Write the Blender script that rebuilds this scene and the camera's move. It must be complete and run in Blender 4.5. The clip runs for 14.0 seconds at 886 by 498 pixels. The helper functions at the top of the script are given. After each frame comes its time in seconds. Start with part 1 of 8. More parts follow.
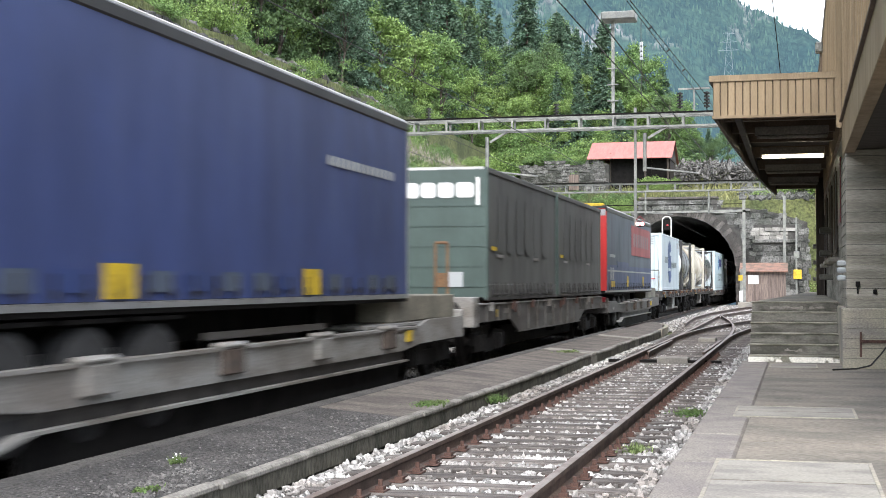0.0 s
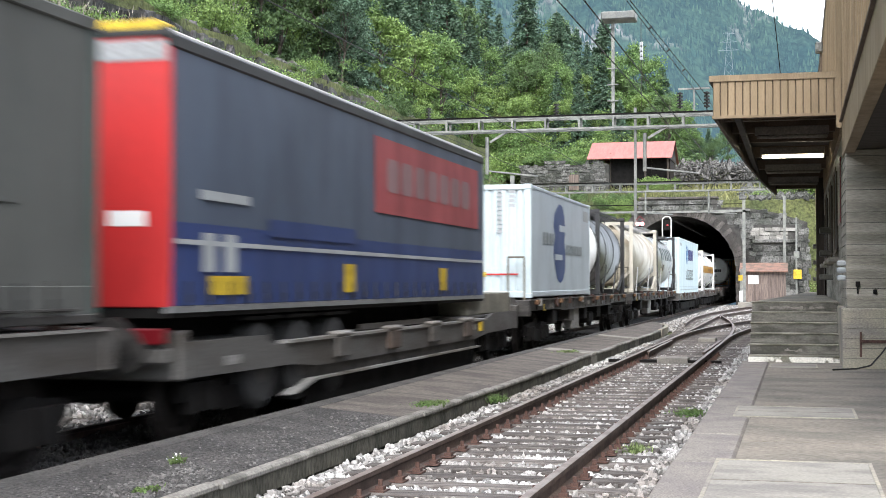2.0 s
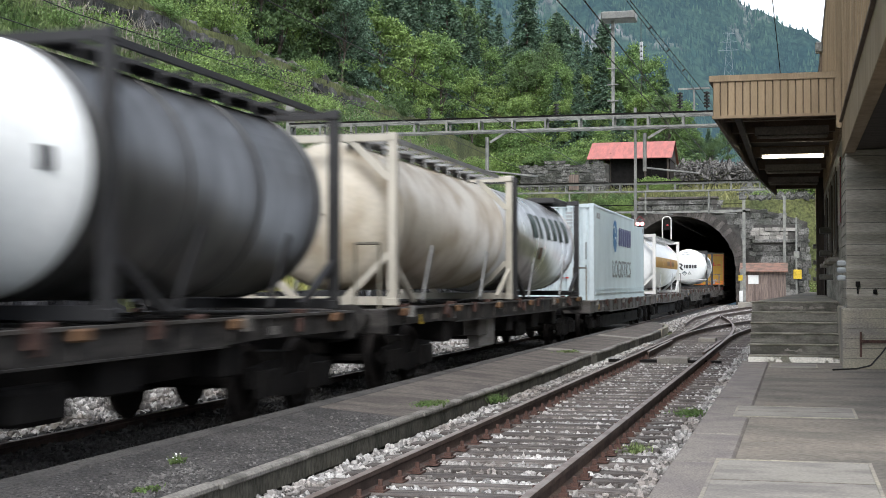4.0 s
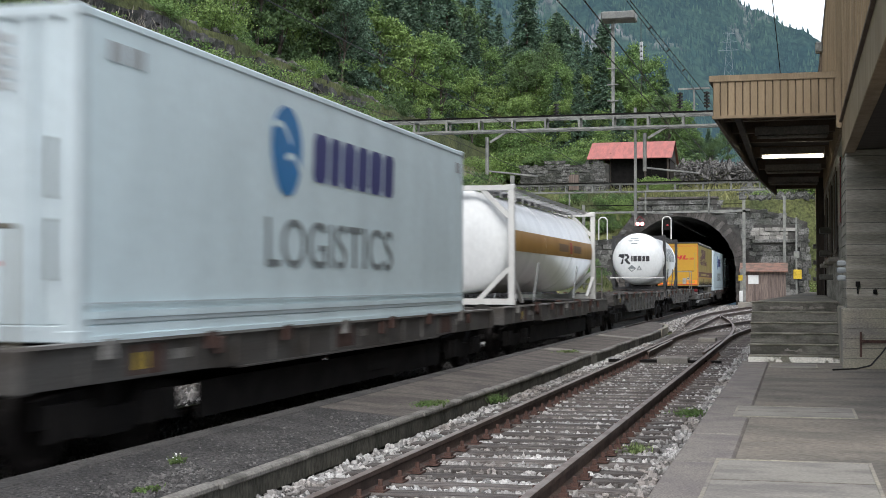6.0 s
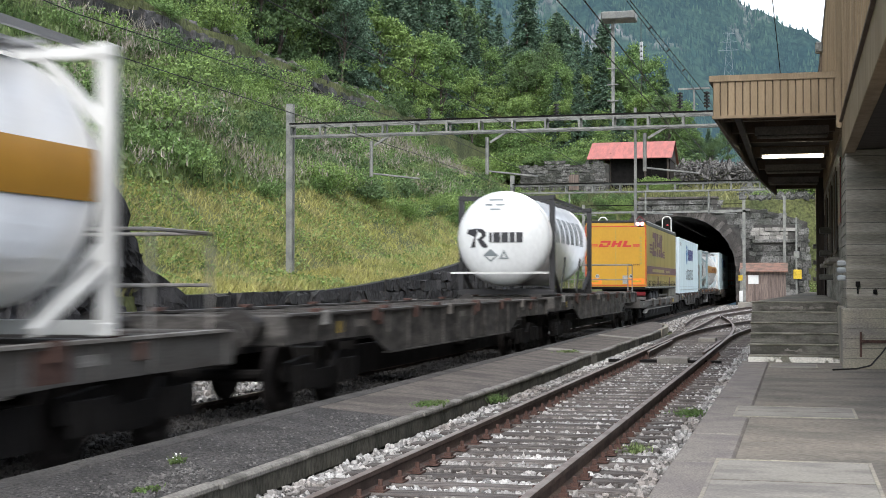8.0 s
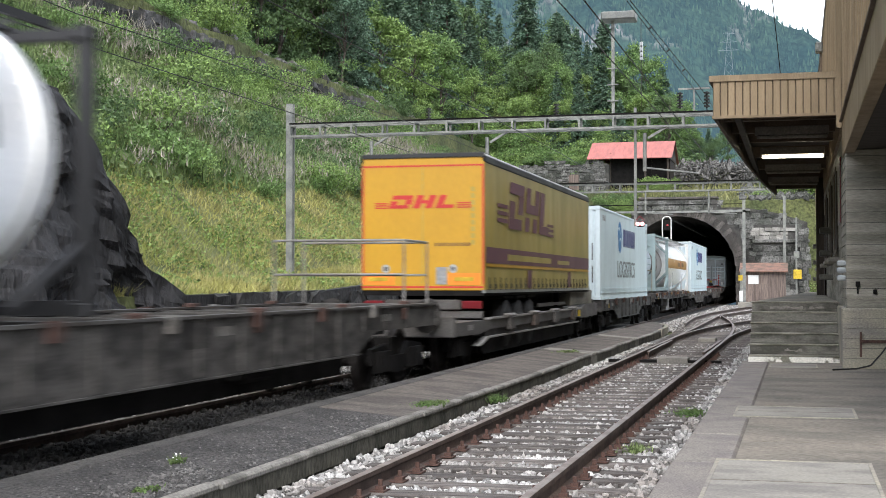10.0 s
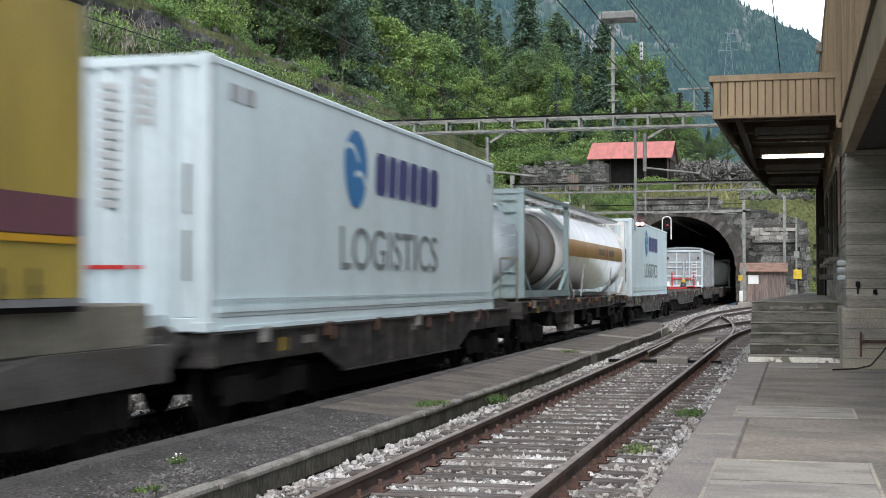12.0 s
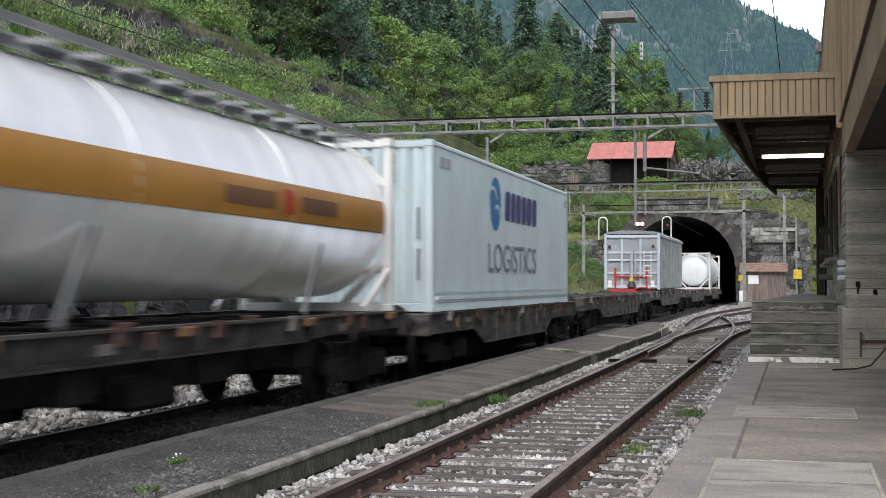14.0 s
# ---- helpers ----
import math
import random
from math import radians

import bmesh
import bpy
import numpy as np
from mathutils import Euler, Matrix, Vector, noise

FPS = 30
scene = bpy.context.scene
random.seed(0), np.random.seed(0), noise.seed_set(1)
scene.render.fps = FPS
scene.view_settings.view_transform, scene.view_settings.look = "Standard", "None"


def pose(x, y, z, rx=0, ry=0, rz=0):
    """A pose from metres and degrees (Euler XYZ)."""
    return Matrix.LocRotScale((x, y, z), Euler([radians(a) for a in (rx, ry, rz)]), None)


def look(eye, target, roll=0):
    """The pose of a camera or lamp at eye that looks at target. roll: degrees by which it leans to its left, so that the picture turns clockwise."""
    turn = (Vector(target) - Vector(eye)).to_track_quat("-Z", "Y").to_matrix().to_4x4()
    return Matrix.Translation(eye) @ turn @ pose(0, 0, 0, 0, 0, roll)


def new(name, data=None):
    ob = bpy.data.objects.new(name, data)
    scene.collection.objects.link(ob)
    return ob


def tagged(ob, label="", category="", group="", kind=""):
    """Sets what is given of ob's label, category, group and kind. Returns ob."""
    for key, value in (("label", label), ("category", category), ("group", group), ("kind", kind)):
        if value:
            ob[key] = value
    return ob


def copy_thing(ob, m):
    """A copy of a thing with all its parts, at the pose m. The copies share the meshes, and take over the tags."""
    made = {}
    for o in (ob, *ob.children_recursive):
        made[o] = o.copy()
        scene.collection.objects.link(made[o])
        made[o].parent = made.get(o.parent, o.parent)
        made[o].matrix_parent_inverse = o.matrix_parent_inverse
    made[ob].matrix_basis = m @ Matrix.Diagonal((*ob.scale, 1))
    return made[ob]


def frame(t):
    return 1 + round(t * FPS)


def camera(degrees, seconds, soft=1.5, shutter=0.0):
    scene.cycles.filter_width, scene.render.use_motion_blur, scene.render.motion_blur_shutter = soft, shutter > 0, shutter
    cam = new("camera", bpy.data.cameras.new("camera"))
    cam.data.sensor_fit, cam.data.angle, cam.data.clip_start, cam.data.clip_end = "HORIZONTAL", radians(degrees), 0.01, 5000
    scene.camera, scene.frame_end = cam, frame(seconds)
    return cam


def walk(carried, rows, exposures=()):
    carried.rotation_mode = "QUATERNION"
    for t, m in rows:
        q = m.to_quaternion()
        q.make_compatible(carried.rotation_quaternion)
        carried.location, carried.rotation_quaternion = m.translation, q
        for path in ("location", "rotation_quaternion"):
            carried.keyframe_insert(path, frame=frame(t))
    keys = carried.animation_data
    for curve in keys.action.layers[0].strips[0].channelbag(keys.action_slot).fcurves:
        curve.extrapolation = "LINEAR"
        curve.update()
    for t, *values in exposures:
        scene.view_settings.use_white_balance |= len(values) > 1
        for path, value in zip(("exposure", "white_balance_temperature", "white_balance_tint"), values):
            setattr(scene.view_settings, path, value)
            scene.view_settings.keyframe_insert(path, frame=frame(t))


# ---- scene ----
# camera on a tripod beside the siding; x right, y along the tracks, z up, rail top of the siding at z = 0
YAW = 14.39
cam = camera(35.63, 14.0, 0.8, 0.6)
CAM_POSE = pose(0, 0, 1.54, 91.43, 0, YAW)
walk(cam, [(0.0, CAM_POSE), (14.0, CAM_POSE)], exposures=[(0.0, 1.93), (1.0, 1.97), (1.5, 2.00), (2.0, 1.91), (3.0, 1.40), (4.2, 1.25), (5.5, 1.13), (6.0, 0.94), (6.5, 0.86), (7.0, 0.92), (7.5, 1.08), (8.0, 1.25), (9.2, 1.35), (10.5, 1.50), (11.0, 1.48), (11.5, 1.40), (12.0, 1.18), (12.5, 1.00), (13.0, 1.12), (13.5, 1.26), (14.0, 1.08)])

# ---- light: overcast alpine daylight ----
world = bpy.data.worlds.new("overcast_sky")
scene.world = world
world.use_nodes = True
wn = world.node_tree.nodes
sky = wn.new("ShaderNodeTexSky")
sky.sky_type = "NISHITA"
sky.sun_disc = False
sky.sun_elevation = radians(48)
sky.sun_rotation = radians(180)
sky.air_density, sky.dust_density, sky.ozone_density = 1.0, 1.5, 1.5
soft_sky = wn.new("ShaderNodeHueSaturation")
soft_sky.inputs["Saturation"].default_value = 0.42
world.node_tree.links.new(sky.outputs[0], soft_sky.inputs["Color"])
world.node_tree.links.new(soft_sky.outputs[0], wn["Background"].inputs["Color"])
wn["Background"].inputs["Strength"].default_value = 0.15
sun = new("sun", bpy.data.lights.new("sun", "SUN"))
sun.data.energy, sun.data.angle, sun.data.color = 1.15, radians(40), (1.0, 0.98, 0.95)
sun.matrix_world = look((14, -44, 56), (0, 0, 0))


# ---- materials ----
def mat(name, col, rough=0.6, metal=0.0, var=0.3, scale=2.0, fine=30.0, bump=0.25, dist=0.01, col2=None, stretch=(1, 1, 1), mix=(0.42, 0.62), coat=0.0, grain=0.25):
    """Colour with large stains towards col2, a fine grain and a bump, in metres of the thing's own space."""
    m = bpy.data.materials.new(name)
    m.use_nodes = True
    n, ln = m.node_tree.nodes, m.node_tree.links
    b = n["Principled BSDF"]
    tc = n.new("ShaderNodeTexCoord")
    mp = n.new("ShaderNodeMapping")
    mp.inputs["Scale"].default_value = stretch
    ln.new(tc.outputs["Object"], mp.inputs[0])
    big = n.new("ShaderNodeTexNoise")
    big.inputs["Scale"].default_value, big.inputs["Detail"].default_value = scale, 6
    small = n.new("ShaderNodeTexNoise")
    small.inputs["Scale"].default_value, small.inputs["Detail"].default_value = fine, 5
    ln.new(mp.outputs[0], big.inputs["Vector"])
    ln.new(mp.outputs[0], small.inputs["Vector"])
    ramp = n.new("ShaderNodeMapRange")
    ramp.inputs["From Min"].default_value, ramp.inputs["From Max"].default_value = mix
    ln.new(big.outputs[0], ramp.inputs["Value"])
    c2 = col2 or tuple(c * (1 - var) for c in col)
    mx = n.new("ShaderNodeMix")
    mx.data_type = "RGBA"
    mx.inputs[6].default_value, mx.inputs[7].default_value = (*col, 1), (*c2, 1)
    ln.new(ramp.outputs[0], mx.inputs[0])
    g = n.new("ShaderNodeMapRange")
    g.inputs["From Min"].default_value, g.inputs["From Max"].default_value = 0.3, 0.7
    g.inputs["To Min"].default_value, g.inputs["To Max"].default_value = 1 - grain, 1 + grain
    ln.new(small.outputs[0], g.inputs["Value"])
    mul = n.new("ShaderNodeMix")
    mul.data_type, mul.blend_type = "RGBA", "MULTIPLY"
    mul.inputs[0].default_value = 1.0
    ln.new(mx.outputs[2], mul.inputs[6])
    ln.new(g.outputs[0], mul.inputs[7])
    ln.new(mul.outputs[2], b.inputs["Base Color"])
    b.inputs["Metallic"].default_value = metal
    b.inputs["Coat Weight"].default_value = coat
    rr = n.new("ShaderNodeMapRange")
    rr.inputs["To Min"].default_value, rr.inputs["To Max"].default_value = max(0.05, rough - 0.12), min(1, rough + 0.12)
    ln.new(big.outputs[0], rr.inputs["Value"])
    ln.new(rr.outputs[0], b.inputs["Roughness"])
    if bump:
        bp = n.new("ShaderNodeBump")
        bp.inputs["Strength"].default_value, bp.inputs["Distance"].default_value = bump, dist
        ln.new(small.outputs[0], bp.inputs["Height"])
        ln.new(bp.outputs[0], b.inputs["Normal"])
    return m


def vary(m, amount=0.35, island=False):
    """Brightness that differs from piece to piece."""
    n, ln = m.node_tree.nodes, m.node_tree.links
    b = n["Principled BSDF"]
    src = b.inputs["Base Color"].links[0].from_socket
    rnd = n.new("ShaderNodeNewGeometry").outputs["Random Per Island"] if island else n.new("ShaderNodeObjectInfo").outputs["Random"]
    r = n.new("ShaderNodeMapRange")
    r.inputs["To Min"].default_value, r.inputs["To Max"].default_value = 1 - amount, 1 + amount
    ln.new(rnd, r.inputs["Value"])
    mul = n.new("ShaderNodeMix")
    mul.data_type, mul.blend_type = "RGBA", "MULTIPLY"
    mul.inputs[0].default_value = 1.0
    ln.new(src, mul.inputs[6])
    ln.new(r.outputs[0], mul.inputs[7])
    ln.new(mul.outputs[2], b.inputs["Base Color"])
    return m


def leafy(m, amount=0.25):
    """Light passing through leaves."""
    m.node_tree.nodes["Principled BSDF"].inputs["Transmission Weight"].default_value = 0.0
    n, ln = m.node_tree.nodes, m.node_tree.links
    b = n["Principled BSDF"]
    tr = n.new("ShaderNodeBsdfTranslucent")
    ln.new(b.inputs["Base Color"].links[0].from_socket, tr.inputs[0])
    ms = n.new("ShaderNodeMixShader")
    ms.inputs[0].default_value = amount
    ln.new(b.outputs[0], ms.inputs[1])
    ln.new(tr.outputs[0], ms.inputs[2])
    ln.new(ms.outputs[0], n["Material Output"].inputs[0])
    return m


def glow(name, col, strength):
    m = bpy.data.materials.new(name)
    m.use_nodes = True
    b = m.node_tree.nodes["Principled BSDF"]
    b.inputs["Base Color"].default_value = (*col, 1)
    b.inputs["Emission Color"].default_value = (*col, 1)
    b.inputs["Emission Strength"].default_value = strength
    return m


M = {}
M["ballast"] = vary(mat("ballast_stone", (0.35, 0.345, 0.335), 0.9, var=0.35, scale=1.1, fine=60, col2=(0.19, 0.172, 0.158)), 0.65, True)
M["gravel"] = vary(mat("dark_fine_gravel", (0.10, 0.096, 0.092), 0.95, scale=3, fine=60, col2=(0.07, 0.066, 0.064)), 0.7, True)
M["ballast_bed"] = mat("ballast_bed", (0.20, 0.19, 0.18), 0.95, scale=1.2, fine=22, bump=1.0, dist=0.05, col2=(0.085, 0.078, 0.072), grain=0.6)
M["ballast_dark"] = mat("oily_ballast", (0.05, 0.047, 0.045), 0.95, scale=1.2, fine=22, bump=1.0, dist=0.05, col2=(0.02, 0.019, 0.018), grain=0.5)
M["asphalt"] = mat("worn_asphalt", (0.062, 0.058, 0.055), 0.95, scale=1.6, fine=30, bump=1.0, dist=0.05, col2=(0.036, 0.034, 0.033), grain=0.85)
M["platform"] = mat("platform_screed", (0.182, 0.160, 0.131), 0.9, scale=1.3, fine=26, bump=0.5, dist=0.01, col2=(0.112, 0.102, 0.086), stretch=(0.8, 1.3, 1), grain=0.4)
M["kerb"] = mat("platform_kerb_stone", (0.185, 0.168, 0.148), 0.85, scale=2.5, fine=80, bump=0.4, dist=0.006, col2=(0.15, 0.132, 0.125), grain=0.5)
M["kerb_dark"] = mat("grimy_kerb", (0.066, 0.062, 0.058), 0.95, scale=2.0, fine=34, bump=0.9, dist=0.02, col2=(0.042, 0.040, 0.038), grain=0.6)
M["kerb_conc"] = mat("stained_kerb_concrete", (0.21, 0.198, 0.178), 0.9, scale=2.2, fine=35, bump=0.6, dist=0.012, col2=(0.10, 0.094, 0.082), stretch=(1, 1, 0.6), grain=0.35)
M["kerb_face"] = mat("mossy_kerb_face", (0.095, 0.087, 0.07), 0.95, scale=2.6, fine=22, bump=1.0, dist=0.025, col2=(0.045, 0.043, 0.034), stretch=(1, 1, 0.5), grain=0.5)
M["platform_dark"] = mat("dark_island_screed", (0.112, 0.096, 0.083), 0.92, scale=1.5, fine=26, bump=0.6, dist=0.012, col2=(0.064, 0.055, 0.048), stretch=(0.7, 1.4, 1), grain=0.5)
M["slab"] = mat("pale_concrete_slab", (0.245, 0.23, 0.20), 0.88, scale=2.0, fine=40, bump=0.4, dist=0.006, col2=(0.165, 0.153, 0.14), stretch=(0.9, 1.8, 1))
M["concrete"] = mat("board_marked_concrete", (0.34, 0.315, 0.265), 0.85, scale=1.1, fine=25, bump=0.4, dist=0.008, col2=(0.19, 0.178, 0.148), stretch=(0.5, 0.5, 5))
M["concrete_lt"] = mat("weathered_concrete", (0.30, 0.275, 0.215), 0.85, scale=1.4, fine=35, bump=0.4, dist=0.006, col2=(0.20, 0.185, 0.165), stretch=(1, 1, 1.5))
M["step"] = mat("concrete_step", (0.22, 0.205, 0.17), 0.85, scale=2.2, fine=40, bump=0.4, dist=0.006, col2=(0.10, 0.096, 0.075), stretch=(1, 1, 2))
M["riser"] = mat("dark_concrete_riser", (0.15, 0.143, 0.125), 0.9, scale=2.4, fine=30, bump=0.5, dist=0.008, col2=(0.06, 0.058, 0.048), stretch=(1, 1, 2.5))
M["paint_white"] = mat("flaking_white_paint", (0.68, 0.66, 0.6), 0.8, scale=5, fine=40, col2=(0.16, 0.15, 0.12), mix=(0.5, 0.56))
M["rail"] = mat("rail_steel", (0.085, 0.058, 0.046), 0.75, 0.1, scale=3, fine=40, col2=(0.045, 0.03, 0.025))
M["rail_top"] = mat("worn_rail_head", (0.25, 0.215, 0.19), 0.5, 0.3, scale=3, fine=60, bump=0.05, col2=(0.17, 0.13, 0.11))
M["rust"] = mat("rusty_iron", (0.08, 0.042, 0.032), 0.9, scale=12, fine=60, bump=0.5, col2=(0.05, 0.025, 0.02))
M["sleeper"] = vary(mat("grey_oak_sleeper", (0.145, 0.13, 0.12), 0.9, scale=4, fine=35, bump=0.8, dist=0.012, col2=(0.065, 0.055, 0.05), stretch=(0.8, 7, 4), grain=0.4), 0.3)
M["steel_gal"] = mat("galvanised_steel", (0.225, 0.23, 0.21), 0.6, 0.25, scale=3, fine=40, bump=0.1, col2=(0.15, 0.155, 0.15))
M["wire"] = mat("dark_copper_wire", (0.03, 0.03, 0.03), 0.6, 0.5, bump=0)
M["insul"] = mat("dark_insulator", (0.012, 0.011, 0.011), 0.3, bump=0)
M["tan_board"] = vary(mat("tan_painted_cladding", (0.285, 0.21, 0.125), 0.6, scale=1.5, fine=25, bump=0.2, col2=(0.215, 0.157, 0.09), stretch=(3, 3, 0.5), grain=0.12), 0.08)
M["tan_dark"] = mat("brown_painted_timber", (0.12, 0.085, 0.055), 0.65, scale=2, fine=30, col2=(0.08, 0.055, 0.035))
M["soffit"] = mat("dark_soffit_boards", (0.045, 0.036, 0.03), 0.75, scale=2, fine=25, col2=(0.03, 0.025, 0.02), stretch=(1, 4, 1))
M["ribbed"] = mat("grey_steel_channel", (0.22, 0.2, 0.17), 0.6, 0.2, scale=2, fine=25)
M["red_paint"] = mat("faded_red_roof_sheet", (0.44, 0.15, 0.13), 0.6, scale=0.8, fine=14, bump=0.3, dist=0.02, col2=(0.33, 0.13, 0.115), stretch=(4, 1, 1))
M["wood_dark"] = mat("weathered_dark_wood", (0.06, 0.045, 0.035), 0.85, scale=2, fine=25, col2=(0.03, 0.024, 0.02), stretch=(4, 4, 0.6))
M["wood_grey"] = vary(mat("weathered_grey_wood", (0.19, 0.145, 0.125), 0.85, scale=2, fine=25, col2=(0.11, 0.085, 0.075), stretch=(6, 6, 0.5)), 0.2)
M["roof_old"] = mat("old_reddish_roof", (0.22, 0.12, 0.09), 0.85, scale=2, fine=30, col2=(0.13, 0.09, 0.07))
M["stone"] = vary(mat("grey_granite_block", (0.118, 0.117, 0.112), 0.95, scale=1.1, fine=9, bump=1.0, dist=0.07, col2=(0.05, 0.053, 0.046), grain=0.55), 0.55)
M["stone_brown"] = vary(mat("brown_sooty_voussoir", (0.088, 0.079, 0.073), 0.9, scale=1.5, fine=12, bump=0.9, dist=0.05, col2=(0.05, 0.046, 0.043), grain=0.45), 0.4)
M["stone_dark"] = vary(mat("dark_lichened_rubble", (0.075, 0.07, 0.072), 0.95, scale=1.1, fine=7, bump=1.0, dist=0.08, col2=(0.04, 0.042, 0.034), grain=0.5), 0.5)
M["stone_sooty"] = vary(mat("sooty_dry_stone", (0.036, 0.034, 0.034), 0.95, scale=1.1, fine=7, bump=1.0, dist=0.08, col2=(0.018, 0.018, 0.017), grain=0.5), 0.5)
M["mortar"] = mat("dark_masonry_joint", (0.065, 0.062, 0.058), 0.95, scale=1.2, fine=12, bump=0.8, dist=0.04, col2=(0.035, 0.034, 0.032))
M["pale_stone"] = vary(mat("pale_patched_stone", (0.27, 0.26, 0.24), 0.9, scale=1.5, fine=14, bump=0.6, dist=0.03, col2=(0.15, 0.145, 0.135)), 0.25)
M["soot"] = mat("sooty_tunnel_lining", (0.15, 0.145, 0.14), 0.95, scale=0.8, fine=5, bump=1.0, dist=0.1, col2=(0.08, 0.078, 0.075), grain=0.4)
M["rock"] = mat("dark_wet_rock", (0.026, 0.0255, 0.028), 0.8, scale=0.7, fine=6, bump=1.0, dist=0.12, col2=(0.010, 0.010, 0.011), stretch=(1.4, 1.4, 0.35), grain=0.5)
M["rock_grey"] = vary(mat("grey_rubble", (0.21, 0.20, 0.19), 0.9, scale=1, fine=9, bump=0.8, dist=0.06, col2=(0.11, 0.10, 0.095), grain=0.4), 0.4, True)
M["debris"] = vary(mat("grey_rock_and_timber", (0.125, 0.12, 0.115), 0.95, scale=1, fine=9, bump=0.8, dist=0.06, col2=(0.06, 0.057, 0.052), grain=0.4), 0.5, True)
M["soil"] = mat("grassy_ground", (0.115, 0.125, 0.045), 0.95, scale=0.25, fine=5, bump=1.0, dist=0.1, col2=(0.06, 0.075, 0.028), grain=0.5)
M["grass"] = leafy(vary(mat("summer_grass", (0.40, 0.375, 0.125), 0.7, scale=0.3, fine=3, bump=0, col2=(0.27, 0.295, 0.09)), 0.45, True), 0.3)
M["grass_far"] = leafy(vary(mat("muted_grass", (0.225, 0.225, 0.095), 0.75, scale=0.12, fine=2, bump=0, col2=(0.105, 0.135, 0.055)), 0.5, True), 0.3)
M["weeds"] = leafy(vary(mat("tall_weeds", (0.185, 0.24, 0.095), 0.7, scale=0.4, fine=3, bump=0, col2=(0.08, 0.14, 0.04)), 0.5, True), 0.3)
M["straw"] = leafy(vary(mat("dry_grass_straw", (0.42, 0.38, 0.17), 0.8, scale=0.5, fine=3, bump=0, col2=(0.32, 0.30, 0.12)), 0.4, True), 0.25)
M["bloom"] = vary(mat("faded_willowherb_bloom", (0.30, 0.265, 0.235), 0.8, scale=1, fine=5, bump=0, col2=(0.20, 0.19, 0.13)), 0.3, True)
# leaf_a, leaf_b and needle hold extra blue, haze painted into their greens
M["leaf_a"] = leafy(vary(mat("broadleaf_foliage", (0.165, 0.26, 0.088), 0.65, scale=0.5, fine=4, bump=0, col2=(0.10, 0.175, 0.05)), 0.5, True), 0.3)
M["leaf_b"] = leafy(vary(mat("bright_young_foliage", (0.212, 0.31, 0.10), 0.65, scale=0.5, fine=4, bump=0, col2=(0.155, 0.24, 0.06)), 0.5, True), 0.3)
M["leaf_c"] = leafy(vary(mat("dark_foliage", (0.115, 0.185, 0.072), 0.65, scale=0.5, fine=4, bump=0, col2=(0.07, 0.12, 0.045)), 0.5, True), 0.25)
M["needle"] = leafy(vary(mat("spruce_needles", (0.085, 0.148, 0.097), 0.7, scale=0.6, fine=4, bump=0, col2=(0.055, 0.095, 0.055)), 0.5, True), 0.15)
M["bark"] = mat("tree_bark", (0.09, 0.075, 0.06), 0.9, scale=3, fine=18, bump=0.8, dist=0.03, col2=(0.05, 0.04, 0.035), stretch=(3, 3, 0.6))
M["birch"] = mat("pale_bark", (0.32, 0.30, 0.27), 0.85, scale=3, fine=18, col2=(0.18, 0.17, 0.15), stretch=(1, 1, 3))
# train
# grime and the shade under the wagons, both put into one near-black colour
M["black_under"] = mat("grimy_shaded_black", (0.013, 0.012, 0.0115), 0.8, 0.1, scale=3, fine=25, bump=0.3, col2=(0.008, 0.0075, 0.0075))
M["sill_grey"] = mat("dusty_grey_wagon_steel", (0.085, 0.081, 0.077), 0.65, 0.1, scale=1.2, fine=20, bump=0.2, col2=(0.055, 0.048, 0.042), stretch=(1, 0.6, 2))
M["sill_dark"] = mat("dark_brown_wagon_steel", (0.043, 0.039, 0.036), 0.7, 0.1, scale=2.2, fine=16, bump=0.3, col2=(0.015, 0.0135, 0.0125), stretch=(1, 1.0, 2.5), grain=0.35)
M["sill_worn"] = mat("worn_grey_brown_wagon_steel", (0.082, 0.076, 0.07), 0.7, 0.1, scale=2.2, fine=16, bump=0.3, col2=(0.026, 0.024, 0.022), stretch=(1, 1.2, 2.5), grain=0.35)
M["sill_lt"] = mat("pale_grey_wagon_steel", (0.24, 0.235, 0.225), 0.6, 0.1, scale=1.2, fine=20, bump=0.2, col2=(0.15, 0.135, 0.12), stretch=(1, 0.6, 2))
M["rust_lt"] = mat("rust_orange_fitting", (0.15, 0.085, 0.04), 0.8, scale=6, fine=30, col2=(0.12, 0.06, 0.03))
M["pad"] = mat("rusty_brown_pad", (0.075, 0.052, 0.04), 0.8, scale=6, fine=30, col2=(0.05, 0.042, 0.036))
M["yellow"] = mat("yellow_marker", (0.55, 0.38, 0.02), 0.6, scale=3, fine=30, bump=0, var=0.3)
M["beige"] = mat("dusty_beige_steel", (0.20, 0.185, 0.145), 0.7, 0.1, scale=1.2, fine=20, bump=0.15, col2=(0.13, 0.12, 0.095))
M["wheel"] = mat("wheel_steel", (0.022, 0.019, 0.018), 0.7, 0.1, scale=5, fine=25)
M["tyre"] = mat("black_tyre_rubber", (0.02, 0.02, 0.021), 0.85, scale=5, fine=30)

# sheen cut on underframe and wheels so the painted shade stays dark
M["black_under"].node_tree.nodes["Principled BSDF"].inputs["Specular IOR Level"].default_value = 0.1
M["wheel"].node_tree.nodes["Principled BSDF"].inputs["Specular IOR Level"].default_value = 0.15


def paint(name, col, rough=0.5, dirt=0.25, metal=0.0, coat=0.0, stretch=(1, 1, 0.5)):
    return mat(name, col, rough, metal, var=dirt, scale=0.9, fine=14, bump=0.06, dist=0.01, stretch=stretch, grain=0.06, coat=coat)


